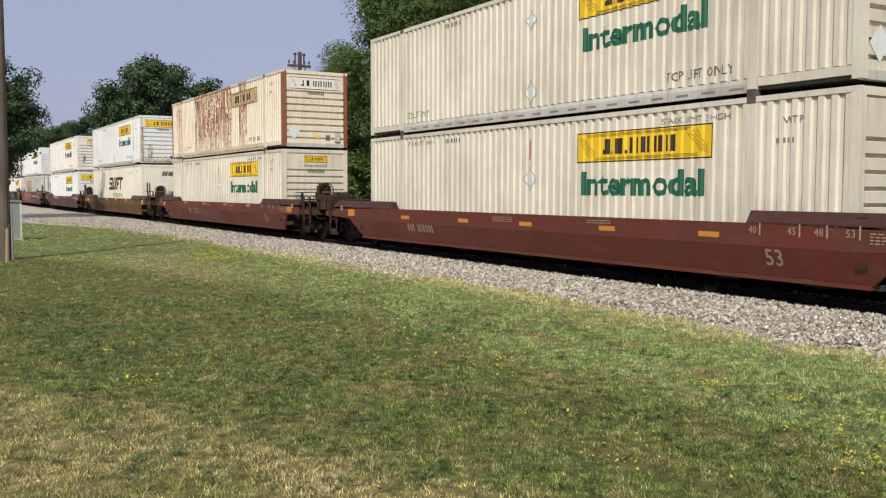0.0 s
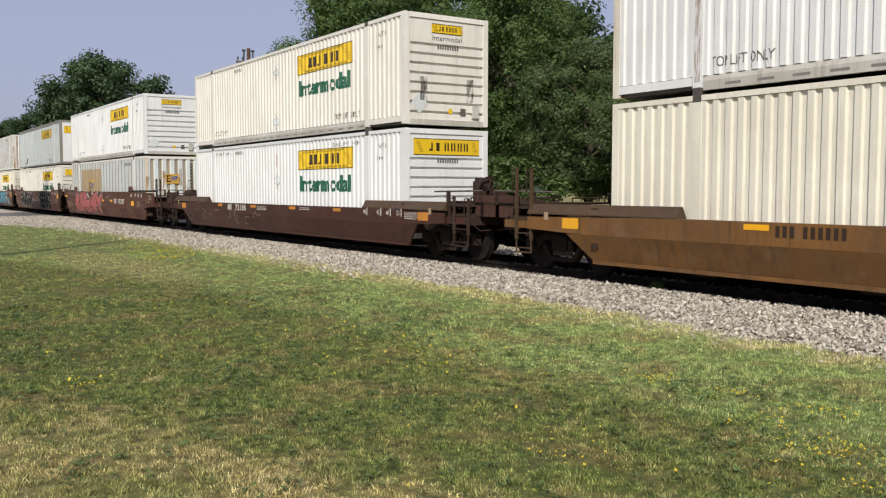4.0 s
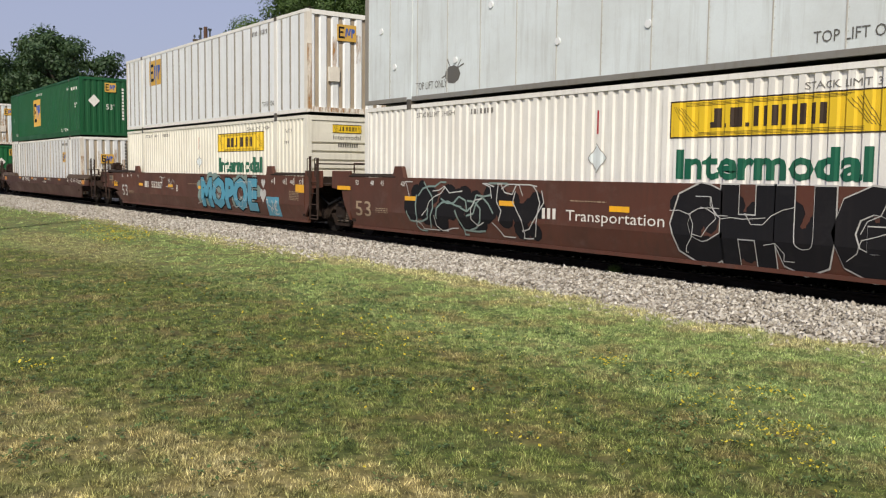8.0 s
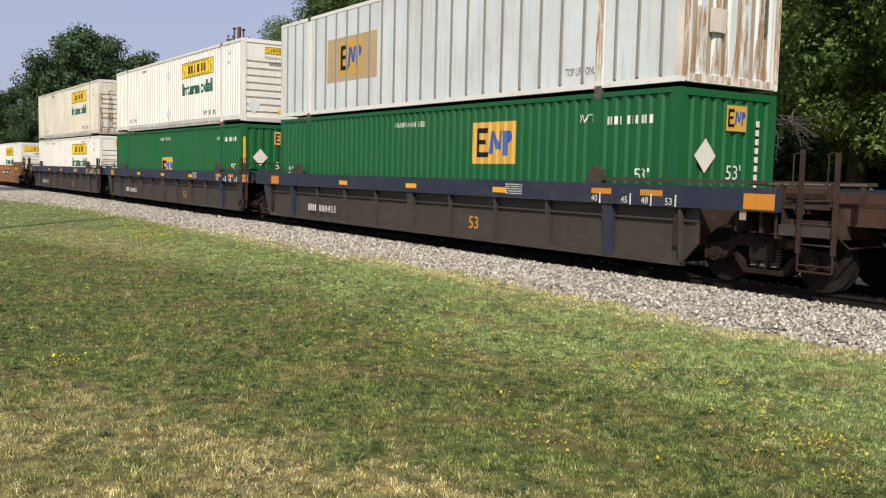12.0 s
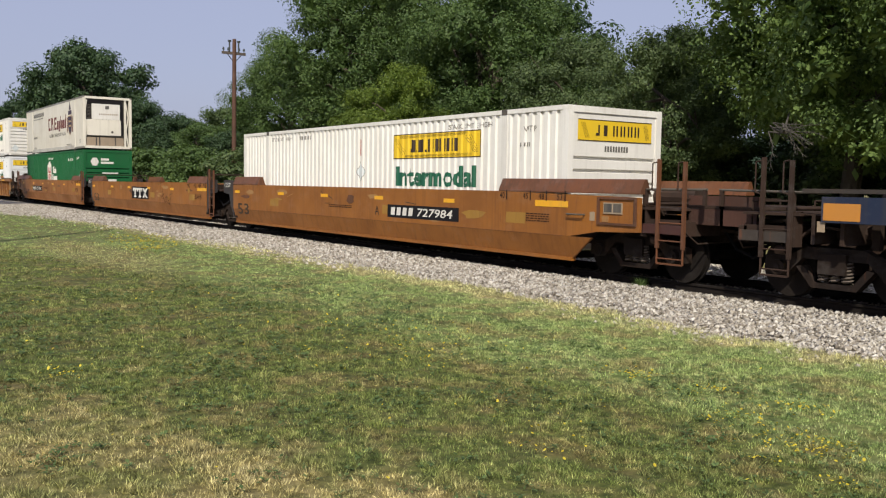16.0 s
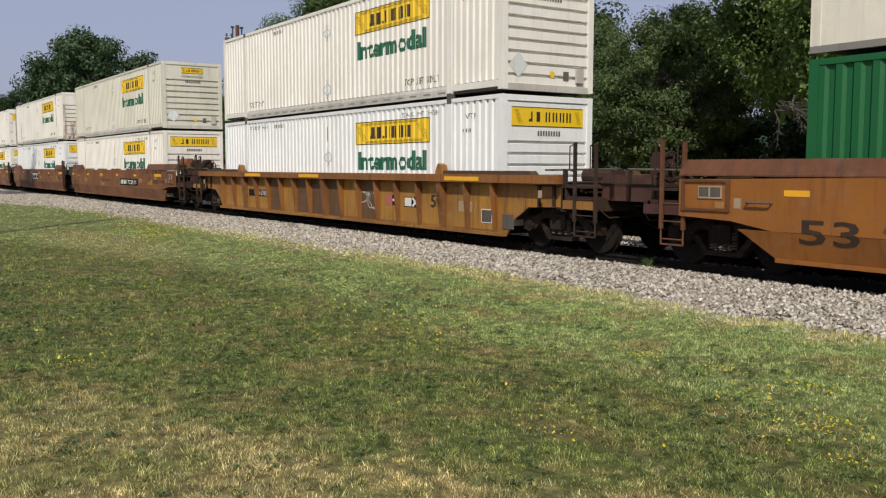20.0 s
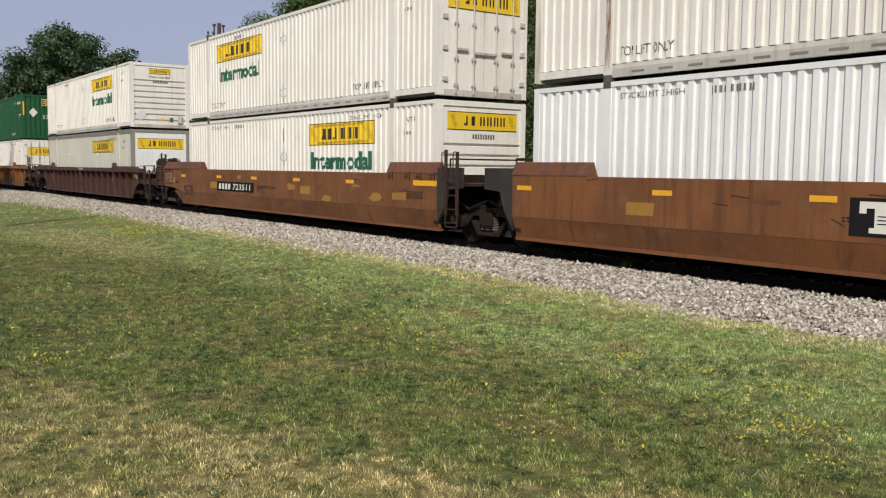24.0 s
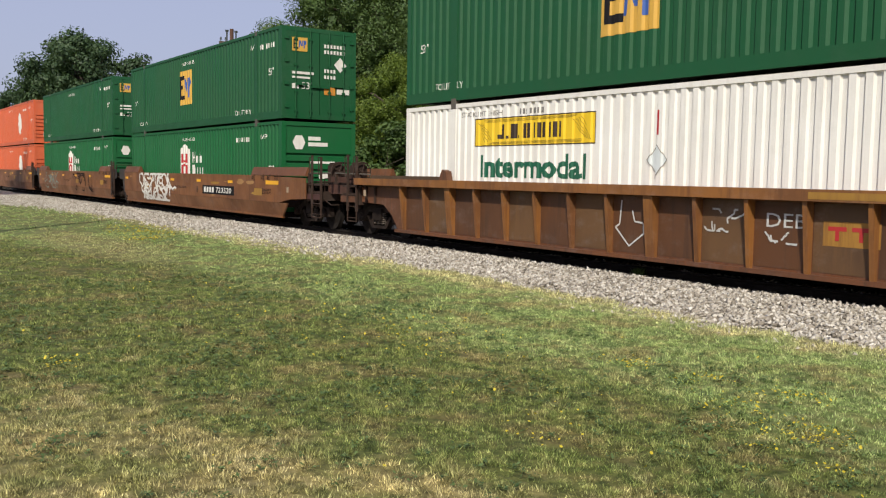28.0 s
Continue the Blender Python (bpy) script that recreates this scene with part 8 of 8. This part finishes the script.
def load(k, lower, upper=None):
    if lower:
        put(lower, UNITS[k], LOW_Z)
    if upper:
        put(upper, UNITS[k], UP_Z)


def build_train():
    C, J = "coupler", "joint"
    # single cars with low sides
    car, y = well_car("low", "maroon", UNITS[0], C, C, "maroon low-sided well car, dusty", brake=True)
    low_marks(car, y, "letter_tan", "reflector_old", -13.4)
    side_text(car, "53", -1.45, 0.50, 0.27, y, "letter_tan", bold=0.01)
    put(car, UNITS[0])
    load(0, jbh(JL, False, "cream"), jbh(JU, True, "cream"))
    car, y = well_car("low", "maroon", UNITS[1], C, C, "maroon low-sided well car, dusty", brake=True)
    low_marks(car, y, "letter_tan", "reflector_old", None)
    side_bars(car, -12.23, 0.60, 0.24, (3,), y, "letter_tan")
    side_text(car, "210280", -11.41, 0.60, 0.24, y, "letter_tan", 0.92, 0.012)
    part("inspection_ring", on_side("inspection_ring", shape([strip(-10.22 + 0.13 * math.cos(a * 0.5236), 0.70 + 0.13 * math.sin(a * 0.5236), -10.22 + 0.13 * math.cos(a * 0.5236 + 0.5236), 0.70 + 0.13 * math.sin(a * 0.5236 + 0.5236), 0.014) for a in range(12)]), 0, 0, y - 0.008), "letter_tan", car)
    side_text(car, "53", -1.45, 0.50, 0.27, y, "letter_tan", bold=0.01)
    put(car, UNITS[1])
    load(1, jbh(JL, False, "cream", soot=(0.25, 1.25)), jbh("badly rusted cream container with yellow name panel, stacked on another", True, "rusty", "rust_post", word=False, end_logo="wide", ground="white"))
    car, y = well_car("low", "brown", UNITS[2], C, C, "mustard-brown low-sided well car", posts="guide_dark", brake=True)
    low_marks(car, y, "ink", "reflector", None)
    side_bars(car, -12.4, 0.94, 0.17, (3, 6), y, "ink")
    put(car, UNITS[2])
    load(2, swift(), jbh(JU, True, "cool", post="stained", end_logo="wide"))
    car, y = well_car("low", "dark_brown", UNITS[3], C, C, "dark brown low-sided well car", brake=True)
    low_marks(car, y, "letter_white", "reflector_old", None)
    side_bars(car, -11.95, 0.92, 0.20, (3,), y, "letter_white")
    side_text(car, "72188", -11.2, 0.92, 0.20, y, "letter_white", 1.0, 0.01)
    scrawl(car, y, -14.6, 0.45, 5.5, 0.45, 16, 8, "letter_tan", 0.025)
    put(car, UNITS[3])
    load(3, jbh(JL, False, "cool", end_logo="wide"), jbh(JU, True, "white", soot=(0.7, 1.4)))
    # three-unit car, oxide brown, sprayed
    names = "oxide-brown high-sided well car with spray-painted sides"
    for k, f, r in ((4, C, J), (5, J, J), (6, J, C)):
        car, y = well_car("high", "aok", UNITS[k], f, r, names, posts="end_rust", brake=False)
        reflectors(car, (-13.7, -10.3, -7.3, -5.5 if k == 4 else -3.4), 1.00, y, "reflector", 0.46, 0.10)
        reflectors(car, (0.05 if f == J else -1.4,), 1.05 if f == J else 0.85, y, "reflector", 0.5, 0.22)
        reflectors(car, (-16.75 if r == J else -17.07,), 1.18 if r == J else 0.93, y, "reflector", 0.66 if r == J else 0.5, 0.10 if r == J else 0.21)
        for x, word in ((-16.15, "53"), (-15.45, "48"), (-14.98, "45"), (-14.1, "40")):
            side_text(car, word, x, 1.32, 0.12, y, "letter_white")
        small_print(car, -15.2, 0.76, 0.55, 3, y, "letter_tan")
        length_marks(car, y, 1.28, "letter_white")
        small_print(car, -0.6, 1.06, 0.6, 6, y, "letter_tan")
        small_print(car, -8.5, 1.15, 0.9, 1, y, "letter_tan")
        side_text(car, "53", -16.16, 0.56, 0.46 if k == 6 else 0.38, y, "tag_white" if k == 6 else "letter_tan", 0.74, 0.004)
        if k != 5:
            access_panel(car, y, 1 if k == 4 else -1, "aok")
        for x in (-1.9, mirrored(-1.9)):
            part("pedestal", Build().prism([(x - 0.25, 1.5), (x + 0.25, 1.5), (x + 0.14, 1.78), (x - 0.14, 1.78)], -CAR_Y + 0.01, -CAR_Y + 0.12), "aok", car)
        if k == 4:
            sprayed_letters(car, y, -14.0, 3.85, 0.31, 1.50, (
                [(0.04, 0.25), (0.05, 0.75), (0.14, 0.98), (0.22, 0.78), (0.12, 0.55)], [(0.10, 0.45), (0.14, 0.12), (0.26, 0.05)],
                [(0.48, 0.98), (0.36, 0.82), (0.34, 0.60), (0.48, 0.50), (0.54, 0.28), (0.46, 0.05), (0.32, 0.06), (0.26, 0.28)],
                [(0.60, 1.0), (0.70, 0.85), (0.60, 0.62), (0.64, 0.30), (0.74, 0.08), (0.97, 0.0)], [(0.66, 0.50), (0.80, 0.40), (0.94, 0.55)], [(0.74, 0.25), (0.90, 0.12)]),
                0.185, "tag_pink", "tag_white", "tag_black", ((0.72, 0.98, 0.08), (0.80, 0.86, 0.12), (0.86, 0.78, 0.09), (0.0, 0.6, 0.10), (0.0, 0.3, 0.12), (0.02, 0.1, 0.1)))
            sprayed_letters(car, y - 0.001, -9.95, 2.35, 0.30, 1.50, (
                [(0.44, 0.86), (0.28, 0.92), (0.16, 0.72), (0.30, 0.52), (0.46, 0.40), (0.44, 0.14), (0.26, 0.10)], [(0.0, 0.46), (0.22, 0.40), (0.14, 0.20)],
                [(0.46, 1.0), (0.60, 0.74), (0.74, 0.62)], [(1.0, 0.92), (0.88, 0.72), (0.74, 0.62), (0.72, 0.30), (0.84, 0.0)]),
                0.18, "tag_pink", "tag_white", "tag_black", ((0.08, 0.95, 0.13), (0.12, 0.78, 0.10), (0.62, 0.92, 0.10), (0.3, 1.0, 0.08)))
            scrawl(car, y, -6.3, 1.05, 0.8, 0.3, 7, 31, "tag_white", 0.025)
            side_bars(car, -4.9, 0.92, 0.24, (3,), y, "letter_white")
            side_text(car, "55287", -4.1, 0.92, 0.24, y, "letter_white", 1.2, 0.008)
        elif k == 5:
            rng = random.Random(61)
            for x0, w0, n in ((-13.8, 4.5, 60), (-6.1, 3.65, 44)):
                part("graffiti_cloud", on_side("graffiti_cloud", shape([poly_disc(x0 + w0 * (i + 0.5) / n, rng.uniform(0.52, 1.24), rng.uniform(0.14, 0.26), rng.uniform(0.16, 0.26), 9) for i in range(n)], 0.00005), 0, 0, y - 0.003), "tag_black", car, "black sprayed patch")
            graffiti_word(car, y - 0.004, "CHUG", -6.2, 0.36, 1.10, 3.85, "tag_black", "tag_white", bold=0.075, rim=0.011)
            scrawl(car, y - 0.010, -6.2, 0.42, 3.7, 0.9, 9, 14, "tag_white", 0.012)
            scrawl(car, y, -13.8, 0.38, 4.4, 1.05, 17, 15, "tag_white", 0.024)
            scrawl(car, y, -13.9, 0.34, 4.6, 1.1, 12, 19, "tag_teal", 0.04)
            side_text(car, "Transportation", -8.6, 0.80, 0.20, y, "letter_white", 2.3)
            side_bars(car, -9.25, 0.80, 0.20, (3,), y, "letter_white")
        else:
            graffiti_word(car, y, "MOPOE", -7.3, 0.48, 0.90, 4.6, "tag_blue", "tag_black", "tag_teal", 0.06)
            scrawl(car, y - 0.008, -7.2, 0.5, 4.3, 0.8, 12, 41, "tag_white", 0.014)
            part("graffiti_box", on_side("graffiti_box", shape([rect(-2.1, 0.32, -1.25, 0.88)]), 0, 0, y - 0.005), "tag_blue", car)
            scrawl(car, y, -2.0, 0.38, 0.7, 0.42, 7, 4, "tag_white", 0.03)
            part("graffiti_heart", on_side("graffiti_heart", shape([heart(-2.28, 1.28, 0.28)]), 0, 0, y - 0.014), "tag_white", car)
            part("graffiti_heart", on_side("graffiti_heart", shape([heart(-2.30, 0.92, 0.42)]), 0, 0, y - 0.014), "tag_white", car)
            scrawl(car, y, -11.3, 0.95, 1.1, 0.42, 9, 52, "tag_white", 0.022)
            side_bars(car, -13.2, 0.95, 0.24, (3,), y, "letter_white")
            side_text(car, "55287", -12.4, 0.95, 0.24, y, "letter_white", 1.2, 0.008)
            side_text(car, "B", -9.65, 0.86, 0.24, y, "letter_white")
        put(car, UNITS[k])
    load(4, emp_white("white panelled container with faded tan patch and ochre logo", False, (-11.66, 1.03, 1.33, 0.86), (-13.55, 0.6, 4.9, 1.85), "pale", stain="stained"), jbh(JU, True, "cool"))
    load(5, jbh(JL, False, "white", end_logo="wide"), plate_box("pale grey smooth riveted container with yellow name panel, stacked", True, "pale"))
    load(6, jbh(JL, False, "cream_light"), emp_white("white panelled container with ochre logo, rust-stained end", True, (-13.25, 1.68, 1.32, 0.95), None, "cool"))
    # single low car
    car, y = well_car("low", "dark_brown", UNITS[7], C, C, "dark brown low-sided well car", posts="end_rust", brake=False)
    low_marks(car, y, "letter_white", "reflector_old", None)
    side_bars(car, -12.05, 0.92, 0.20, (3,), y, "letter_white")
    side_text(car, "71858", -11.35, 0.92, 0.20, y, "letter_white", 1.0, 0.01)
    put(car, UNITS[7])
    side_text(car, "LD LMT 166100", -6.99, 0.87, 0.095, y, "letter_white", 0.82)
    part("inspection_ring", on_side("inspection_ring", shape([strip(-10.1 + 0.12 * math.cos(a * 0.5236), 1.0 + 0.12 * math.sin(a * 0.5236), -10.1 + 0.12 * math.cos(a * 0.5236 + 0.5236), 1.0 + 0.12 * math.sin(a * 0.5236 + 0.5236), 0.014) for a in range(12)]), 0, 0, y - 0.008), "letter_white", car)
    white_box = emp_white("white panelled container with rust-streaked end", False, (-3.55, 1.66, 0.62, 0.50), None, "panel", stained=True)
    wall = WALL["posted"]
    part("label_plate", drape("label_plate", shape([rect(-7.93, 2.48, -7.47, 2.68)]), 0, 0, wall, 0.004), "white", white_box)
    stencil(white_box, "53'/102", -7.89, 2.52, 0.12, wall, "letter_grey", 0.38)
    part("pale_label", drape("pale_label", shape([rect(-6.48, 1.73, -6.20, 2.04)]), 0, 0, wall, 0.004), "ivory", white_box)
    diamond(white_box, -8.28, 1.36, 0.20, wall, "ivory")
    load(7, white_box, green_box("dark green corrugated container with ochre logo, stacked", True, (-9.93, 0.78, 1.64, 1.5))[0])
    # three-unit car with navy chords
    for k, f, r in ((8, C, J), (9, J, J), (10, J, C)):
        car, y = well_car("blue", "navy", UNITS[k], f, r, "sooty grey well car with navy blue top chords", posts="end_rust", brake=k == 10)
        reflectors(car, (-11.4, -7.95, -4.5), 1.29, y, "reflector", 0.46, 0.11)
        reflectors(car, (-1.5, -0.3), 1.36, y, "reflector_old", 0.5, 0.10)
        reflectors(car, (1.86 if f == C else 0.95, mirrored(1.24) if r == C else -15.9), 1.22, y, "reflector_old", 0.55, 0.24)
        length_marks(car, y, 1.22, "letter_white")
        small_print(car, -4.3, 1.46, 0.55, 5, y, "letter_white")
        side_bars(car, -13.62, 0.50, 0.19, (4,), -CAR_Y + 0.03, "letter_white")
        side_text(car, "888455", -12.95, 0.50, 0.19, -CAR_Y + 0.03, "letter_white", 1.05)
        side_text(car, "53", -5.75, 0.47, 0.28, -CAR_Y + 0.12, "reflector_old", bold=0.012)
        put(car, UNITS[k])
    load(8, green_box("bright green corrugated container with ochre logo and white placard", False, (-5.9, 1.57, 1.48, 0.90), "green_light")[0], emp_white("white panelled container with faded ochre logo, rusty end", True, (-12.3, 1.05, 1.35, 0.95), (-13.0, 0.9, 2.8, 1.2), "pale", tan=True))
    g9 = green_box("bright green corrugated container with ochre logo and white placard", False, (-9.0, 0.80, 1.4, 0.95), "green_light")[0]
    yellow_edges(g9)
    load(9, g9, jbh(JU, True, "white"))
    load(10, jbh(JL, False, "white"), jbh(JU, True, "cream", post="stained", soot=(0.8, 2.4)))
    # three-unit car, faded orange-brown, the middle well empty
    lab = "faded orange-brown high-sided well car"
    for k, f, r in ((11, C, J), (12, J, J), (13, J, C)):
        car, y = well_car("high", "ttx", UNITS[k], f, r, lab + (", empty" if k == 12 else ""), posts="rib_brown", brake=False)
        high_marks(car, y, "reflector")
        weathering(car, y, k)
        if k != 12:
            access_panel(car, y, 1 if k == 11 else -1)
        if r == J:
            side_text(car, "1257", -17.25, 1.42, 0.15, y + 0.015, "letter_white", 0.5)
        side_text(car, "53", -16.05, 0.55, 0.36, y, "ink", 0.95, 0.012)
        if k == 12:
            owner_mark(car, y, -9.22, 2.5)
            hand_marks(car, y)
        else:
            plate_number(car, y, -6.26 if k == 11 else -12.95, "727984", "A" if k == 11 else "B", k == 11)
        put(car, UNITS[k])
    load(11, jbh(JL, False, "white", end="few_ribs", end_logo="wide"))
    g, w = green_box("bright green corrugated container with white house-shaped badge", False, None, "green_light", "few_ribs", marks=False)
    hub_marks(g, w)
    load(13, g, reefer("ivory refrigerated container with red company name and crest"))
    # single ribbed car, yellow
    car, y = well_car("ribbed", "yellow_car", UNITS[14], C, C, "rusted yellow ribbed well car", posts="end_rust", brake=False)
    reflectors(car, (-1.1, -8.8, -13.0), 1.36, -CAR_Y - 0.03, "reflector", 1.3, 0.09)
    q = part("number_plate", on_side("number_plate", shape([rect(0, 0, 0.72, 0.22), rect(0.87, 0, 1.62, 0.22)]), -13.85, 0.70, y - 0.006), "tag_black", car)
    part("digits", on_side("digits", glyphs("657832", 0.16, 0.66), -12.94, 0.735, y - 0.01), "letter_white", q)
    side_text(car, "53", -2.65, 0.72, 0.30, y, "ink", 0.5, 0.014)
    side_text(car, "20", -2.175, 0.99, 0.12, -CAR_Y + 0.015, "ink")
    side_text(car, "40", -2.175, 0.82, 0.12, -CAR_Y + 0.015, "ink")
    part("grey_patch", on_side("grey_patch", shape([rect(-1.50, 0.66, -0.97, 0.90)]), 0, 0, y - 0.005), "letter_tan", car)
    part("card_holder", Build().box(-0.62, -0.24, y - 0.012, y + 0.002, 0.45, 0.75), "letter_white", car)
    part("card_slot", Build().box(-0.60, -0.26, y - 0.016, y - 0.01, 0.47, 0.73), "casting", car)
    owner = part("owner_mark", on_side("owner_mark", shape([rect(-4.75, 0.70, -4.42, 0.96)]), 0, 0, y - 0.006), "tag_pink", car)
    part("owner_plate", on_side("owner_plate", shape([rect(-4.42, 0.70, -4.1, 0.96), rect(-3.85, 0.68, -3.07, 0.93)]), 0, 0, y - 0.006), "tag_black", car)
    part("mark_remnant", on_side("mark_remnant", shape([rect(-3.82, 0.70, -3.5, 0.91), strip(-3.45, 0.7, -3.2, 0.91, 0.07), strip(-3.45, 0.91, -3.2, 0.7, 0.07), rect(-4.40, 0.80, -4.2, 0.86)]), 0, 0, y - 0.010), "letter_white", car)
    part("label_plate", Build().box(0.12, 0.50, y - 0.012, y + 0.004, 0.36, 0.66), "casting", car)
    scrawl(car, y, -5.78, 0.58, 0.66, 0.42, 9, 6, "tag_white", 0.022)
    put(car, UNITS[14])
    load(14, jbh(JL, False, "cool", end_logo="wide", end="few_ribs"), jbh(JU, True, "white", end_logo="wide"))
    # three-unit car, weathered
    lab = "weathered orange-brown high-sided well car"
    for k, f, r in ((15, C, J), (16, J, J), (17, J, C)):
        car, y = well_car("high", "ttx_dark", UNITS[k], f, r, lab, posts="end_rust", brake=k == 15, tall=k == 15)
        high_marks(car, y, "reflector")
        weathering(car, y, k)
        if k != 16:
            access_panel(car, y, 1 if k == 15 else -1)
        if k == 16:
            owner_mark(car, y, -9.3)
        else:
            plate_number(car, y, -6.2 if k == 15 else -12.76, "723511", "B" if k == 15 else "A", k == 15)
            side_text(car, "53", -16.05, 0.58, 0.36, y, "ink", 0.95, 0.012)
        if k == 15:
            tk = part("air_tank", Build().rod((1.35, -0.95, 1.80), (2.35, -0.95, 1.80), 0.21, 14).rod((1.30, -0.95, 1.80), (1.36, -0.95, 1.80), 0.12, 10), "ttx_dark", car, "rusty air tank on a stand")
            part("tank_stand", Build().box(1.5, 1.58, -1.1, -0.8, 1.25, 1.66).box(2.1, 2.18, -1.1, -0.8, 1.25, 1.66), "under", tk)
        put(car, UNITS[k])
    load(15, jbh(JL, False, "white", end_logo="wide", end="few_ribs"), jbh(JU, True, "ivory"))
    load(16, jbh(JL, False, "cool", end_logo="wide", end="few_ribs"), jbh(JU, True, "white", post="stained"))
    load(17, jbh(JL, False, "white", end_logo="wide", end="few_ribs"), jbh("white corrugated container with rusty doors, stacked, yellow panel", True, "white", doors=True))
    # single ribbed cars
    car, y = well_car("ribbed", "maroon_rib", UNITS[18], C, C, "dull maroon ribbed well car", posts=None, brake=True)
    reflectors(car, (0.70,), 1.08, y, "reflector", 0.5, 0.17)
    reflectors(car, (-3.4, -9.0), 1.16, y, "reflector_old", 0.6, 0.12)
    side_text(car, "40", -2.18, 0.85, 0.11, -CAR_Y + 0.012, "letter_tan")
    side_text(car, "20", -2.18, 1.0, 0.11, -CAR_Y + 0.012, "letter_tan")
    side_text(car, "20", -14.14, 0.95, 0.11, -CAR_Y + 0.012, "letter_tan")
    side_text(car, "40", -14.14, 0.80, 0.11, -CAR_Y + 0.012, "letter_tan")
    side_bars(car, -7.85, 1.375, 0.11, (2,), -CAR_Y - 0.03, "letter_white")
    side_text(car, "527790", -7.65, 1.375, 0.11, -CAR_Y - 0.03, "letter_white", 0.36)
    reflectors(car, (-6.28, -9.45, -12.55), 1.13, y, "patch_yellow", 0.45, 0.10)
    small_print(car, -8.2, 1.45, 0.9, 2, -CAR_Y - 0.03, "letter_white")
    put(car, UNITS[18])
    load(18, plate_box("ivory smooth riveted container with grey top rail", False, "ivory"), jbh(JU, True, "white"))
    car, y = well_car("ribbed", "rib_brown", UNITS[19], C, C, "rusty brown ribbed well car with chalk scrawls", posts="end_rust", brake=False)
    pts = [(-8.82, 1.22), (-8.86, 0.80), (-8.96, 0.74), (-8.62, 0.42), (-8.28, 0.66), (-8.30, 0.84), (-8.50, 0.86), (-8.56, 1.05)]
    part("chalk_arrow", on_side("chalk_arrow", shape([strip(*a, *b, 0.03) for a, b in zip(pts, pts[1:])]), 0, 0, y - 0.010), "tag_white", car, "white chalk arrow")
    scrawl(car, y, -6.85, 0.8, 0.7, 0.35, 7, 9, "tag_white", 0.03)
    side_text(car, "DEB", -5.82, 0.92, 0.22, y, "tag_white", 0.68)
    scrawl(car, y, -5.8, 0.68, 0.6, 0.18, 5, 7, "tag_white", 0.03)
    part("owner_plate", on_side("owner_plate", shape([rect(-4.88, 0.70, -4.02, 1.05), rect(-3.86, 0.70, -3.1, 1.05)]), 0, 0, y - 0.004), "yellow_panel", car)
    part("owner_mark", on_side("owner_mark", shape([rect(-4.80, 0.92, -4.52, 0.98), rect(-4.69, 0.78, -4.63, 0.92), rect(-4.44, 0.92, -4.16, 0.98), rect(-4.33, 0.78, -4.27, 0.92), strip(-3.85, 0.8, -3.65, 1.0, 0.05), strip(-3.85, 1.0, -3.65, 0.8, 0.05)]), 0, 0, y - 0.008), "letter_red", car)
    reflectors(car, (-0.6, -4.4), 1.36, -CAR_Y - 0.03, "patch_yellow", 1.2, 0.10)
    put(car, UNITS[19])
    g19 = green_box("dark green corrugated container with ochre logo, stacked", True, (-9.6, 0.95, 1.4, 1.3))[0]
    yellow_edges(g19)
    load(19, jbh("white corrugated container with door end leading, yellow panel", False, "white", doors=True), g19)
    # three-unit car at the tail of the view
    lab = "weathered brown high-sided well car with white scrawls"
    for k, f, r in ((20, C, J), (21, J, J), (22, J, C)):
        car, y = well_car("high", "ttx_dark", UNITS[k], f, r, lab, posts="end_rust", brake=k == 20)
        high_marks(car, y, "reflector")
        weathering(car, y, k)
        if k == 20:
            plate_number(car, y, -6.3, "723520", "B", True)
            scrawl(car, y, -13.6, 0.42, 4.0, 1.05, 46, 21, "letter_white", 0.085)
        elif k == 21:
            scrawl(car, y, -14.6, 0.5, 3.0, 0.9, 20, 22, "tag_teal", 0.07)
            scrawl(car, y, -7.0, 0.5, 4.0, 0.9, 20, 23, "tag_black", 0.06)
        put(car, UNITS[k])
    for k in (20, 21):
        g, w = green_box("bright green corrugated container with white house-shaped badge", False, None, "green_light", "few_ribs", marks=False)
        hub_marks(g, w, -9.6)
        load(k, g, green_box("dark green container with door end leading, stacked", True, (-9.6, 0.95, 1.4, 1.3) if k == 20 else None, doors=True)[0])
    for up in (False, True):
        o, w = green_box("orange corrugated container with white marks", up, None, "orange_box", "few_ribs", marks=False)
        part("badge", drape("badge", shape([poly_disc(-5.0, 1.5, 0.6, 0.75, 12)]), 0, 0, w, 0.006), "letter_white", o)
        part("end_badge", on_end("end_badge", shape([rect(-0.7 + i * 0.02, 0.55 + i * 0.45, 0.55, 0.8 + i * 0.45) for i in range(5)]), 0, 0, 0.0), "letter_white", o)
        put(o, UNITS[22], UP_Z if up else LOW_Z)


build_train()
ballast_stones()
flowers()
herbs()
grass()


def motions():
    times = [i * 2.0 for i in range(15)]
    for ob, u, z in TRAIN:
        walk(ob, [(t, pose(u + travel(t), TRACK_Y, z)) for t in times])
    # wheels roll while they are near enough to be seen
    for w, e, place in ROLLING:
        rows, last = [], None
        for f in range(0, 28 * FPS + 1):
            t = f / FPS
            x = place + travel(t)
            if f in (0, 28 * FPS) or -75 < x < 12:
                rows.append((t, e, math.degrees(x / WHEEL_R)))
        out, turn, prev = [], 0.0, None
        for t, e_, a in rows:
            if prev is not None:
                step = a - prev[1]
                turn += step if t - prev[0] < 1.5 / FPS else 0.0
            prev = (t, a)
            out.append((t, pose(e_, 0, WHEEL_R, 0, turn % 360, 0)))
        walk(w, out)


motions()
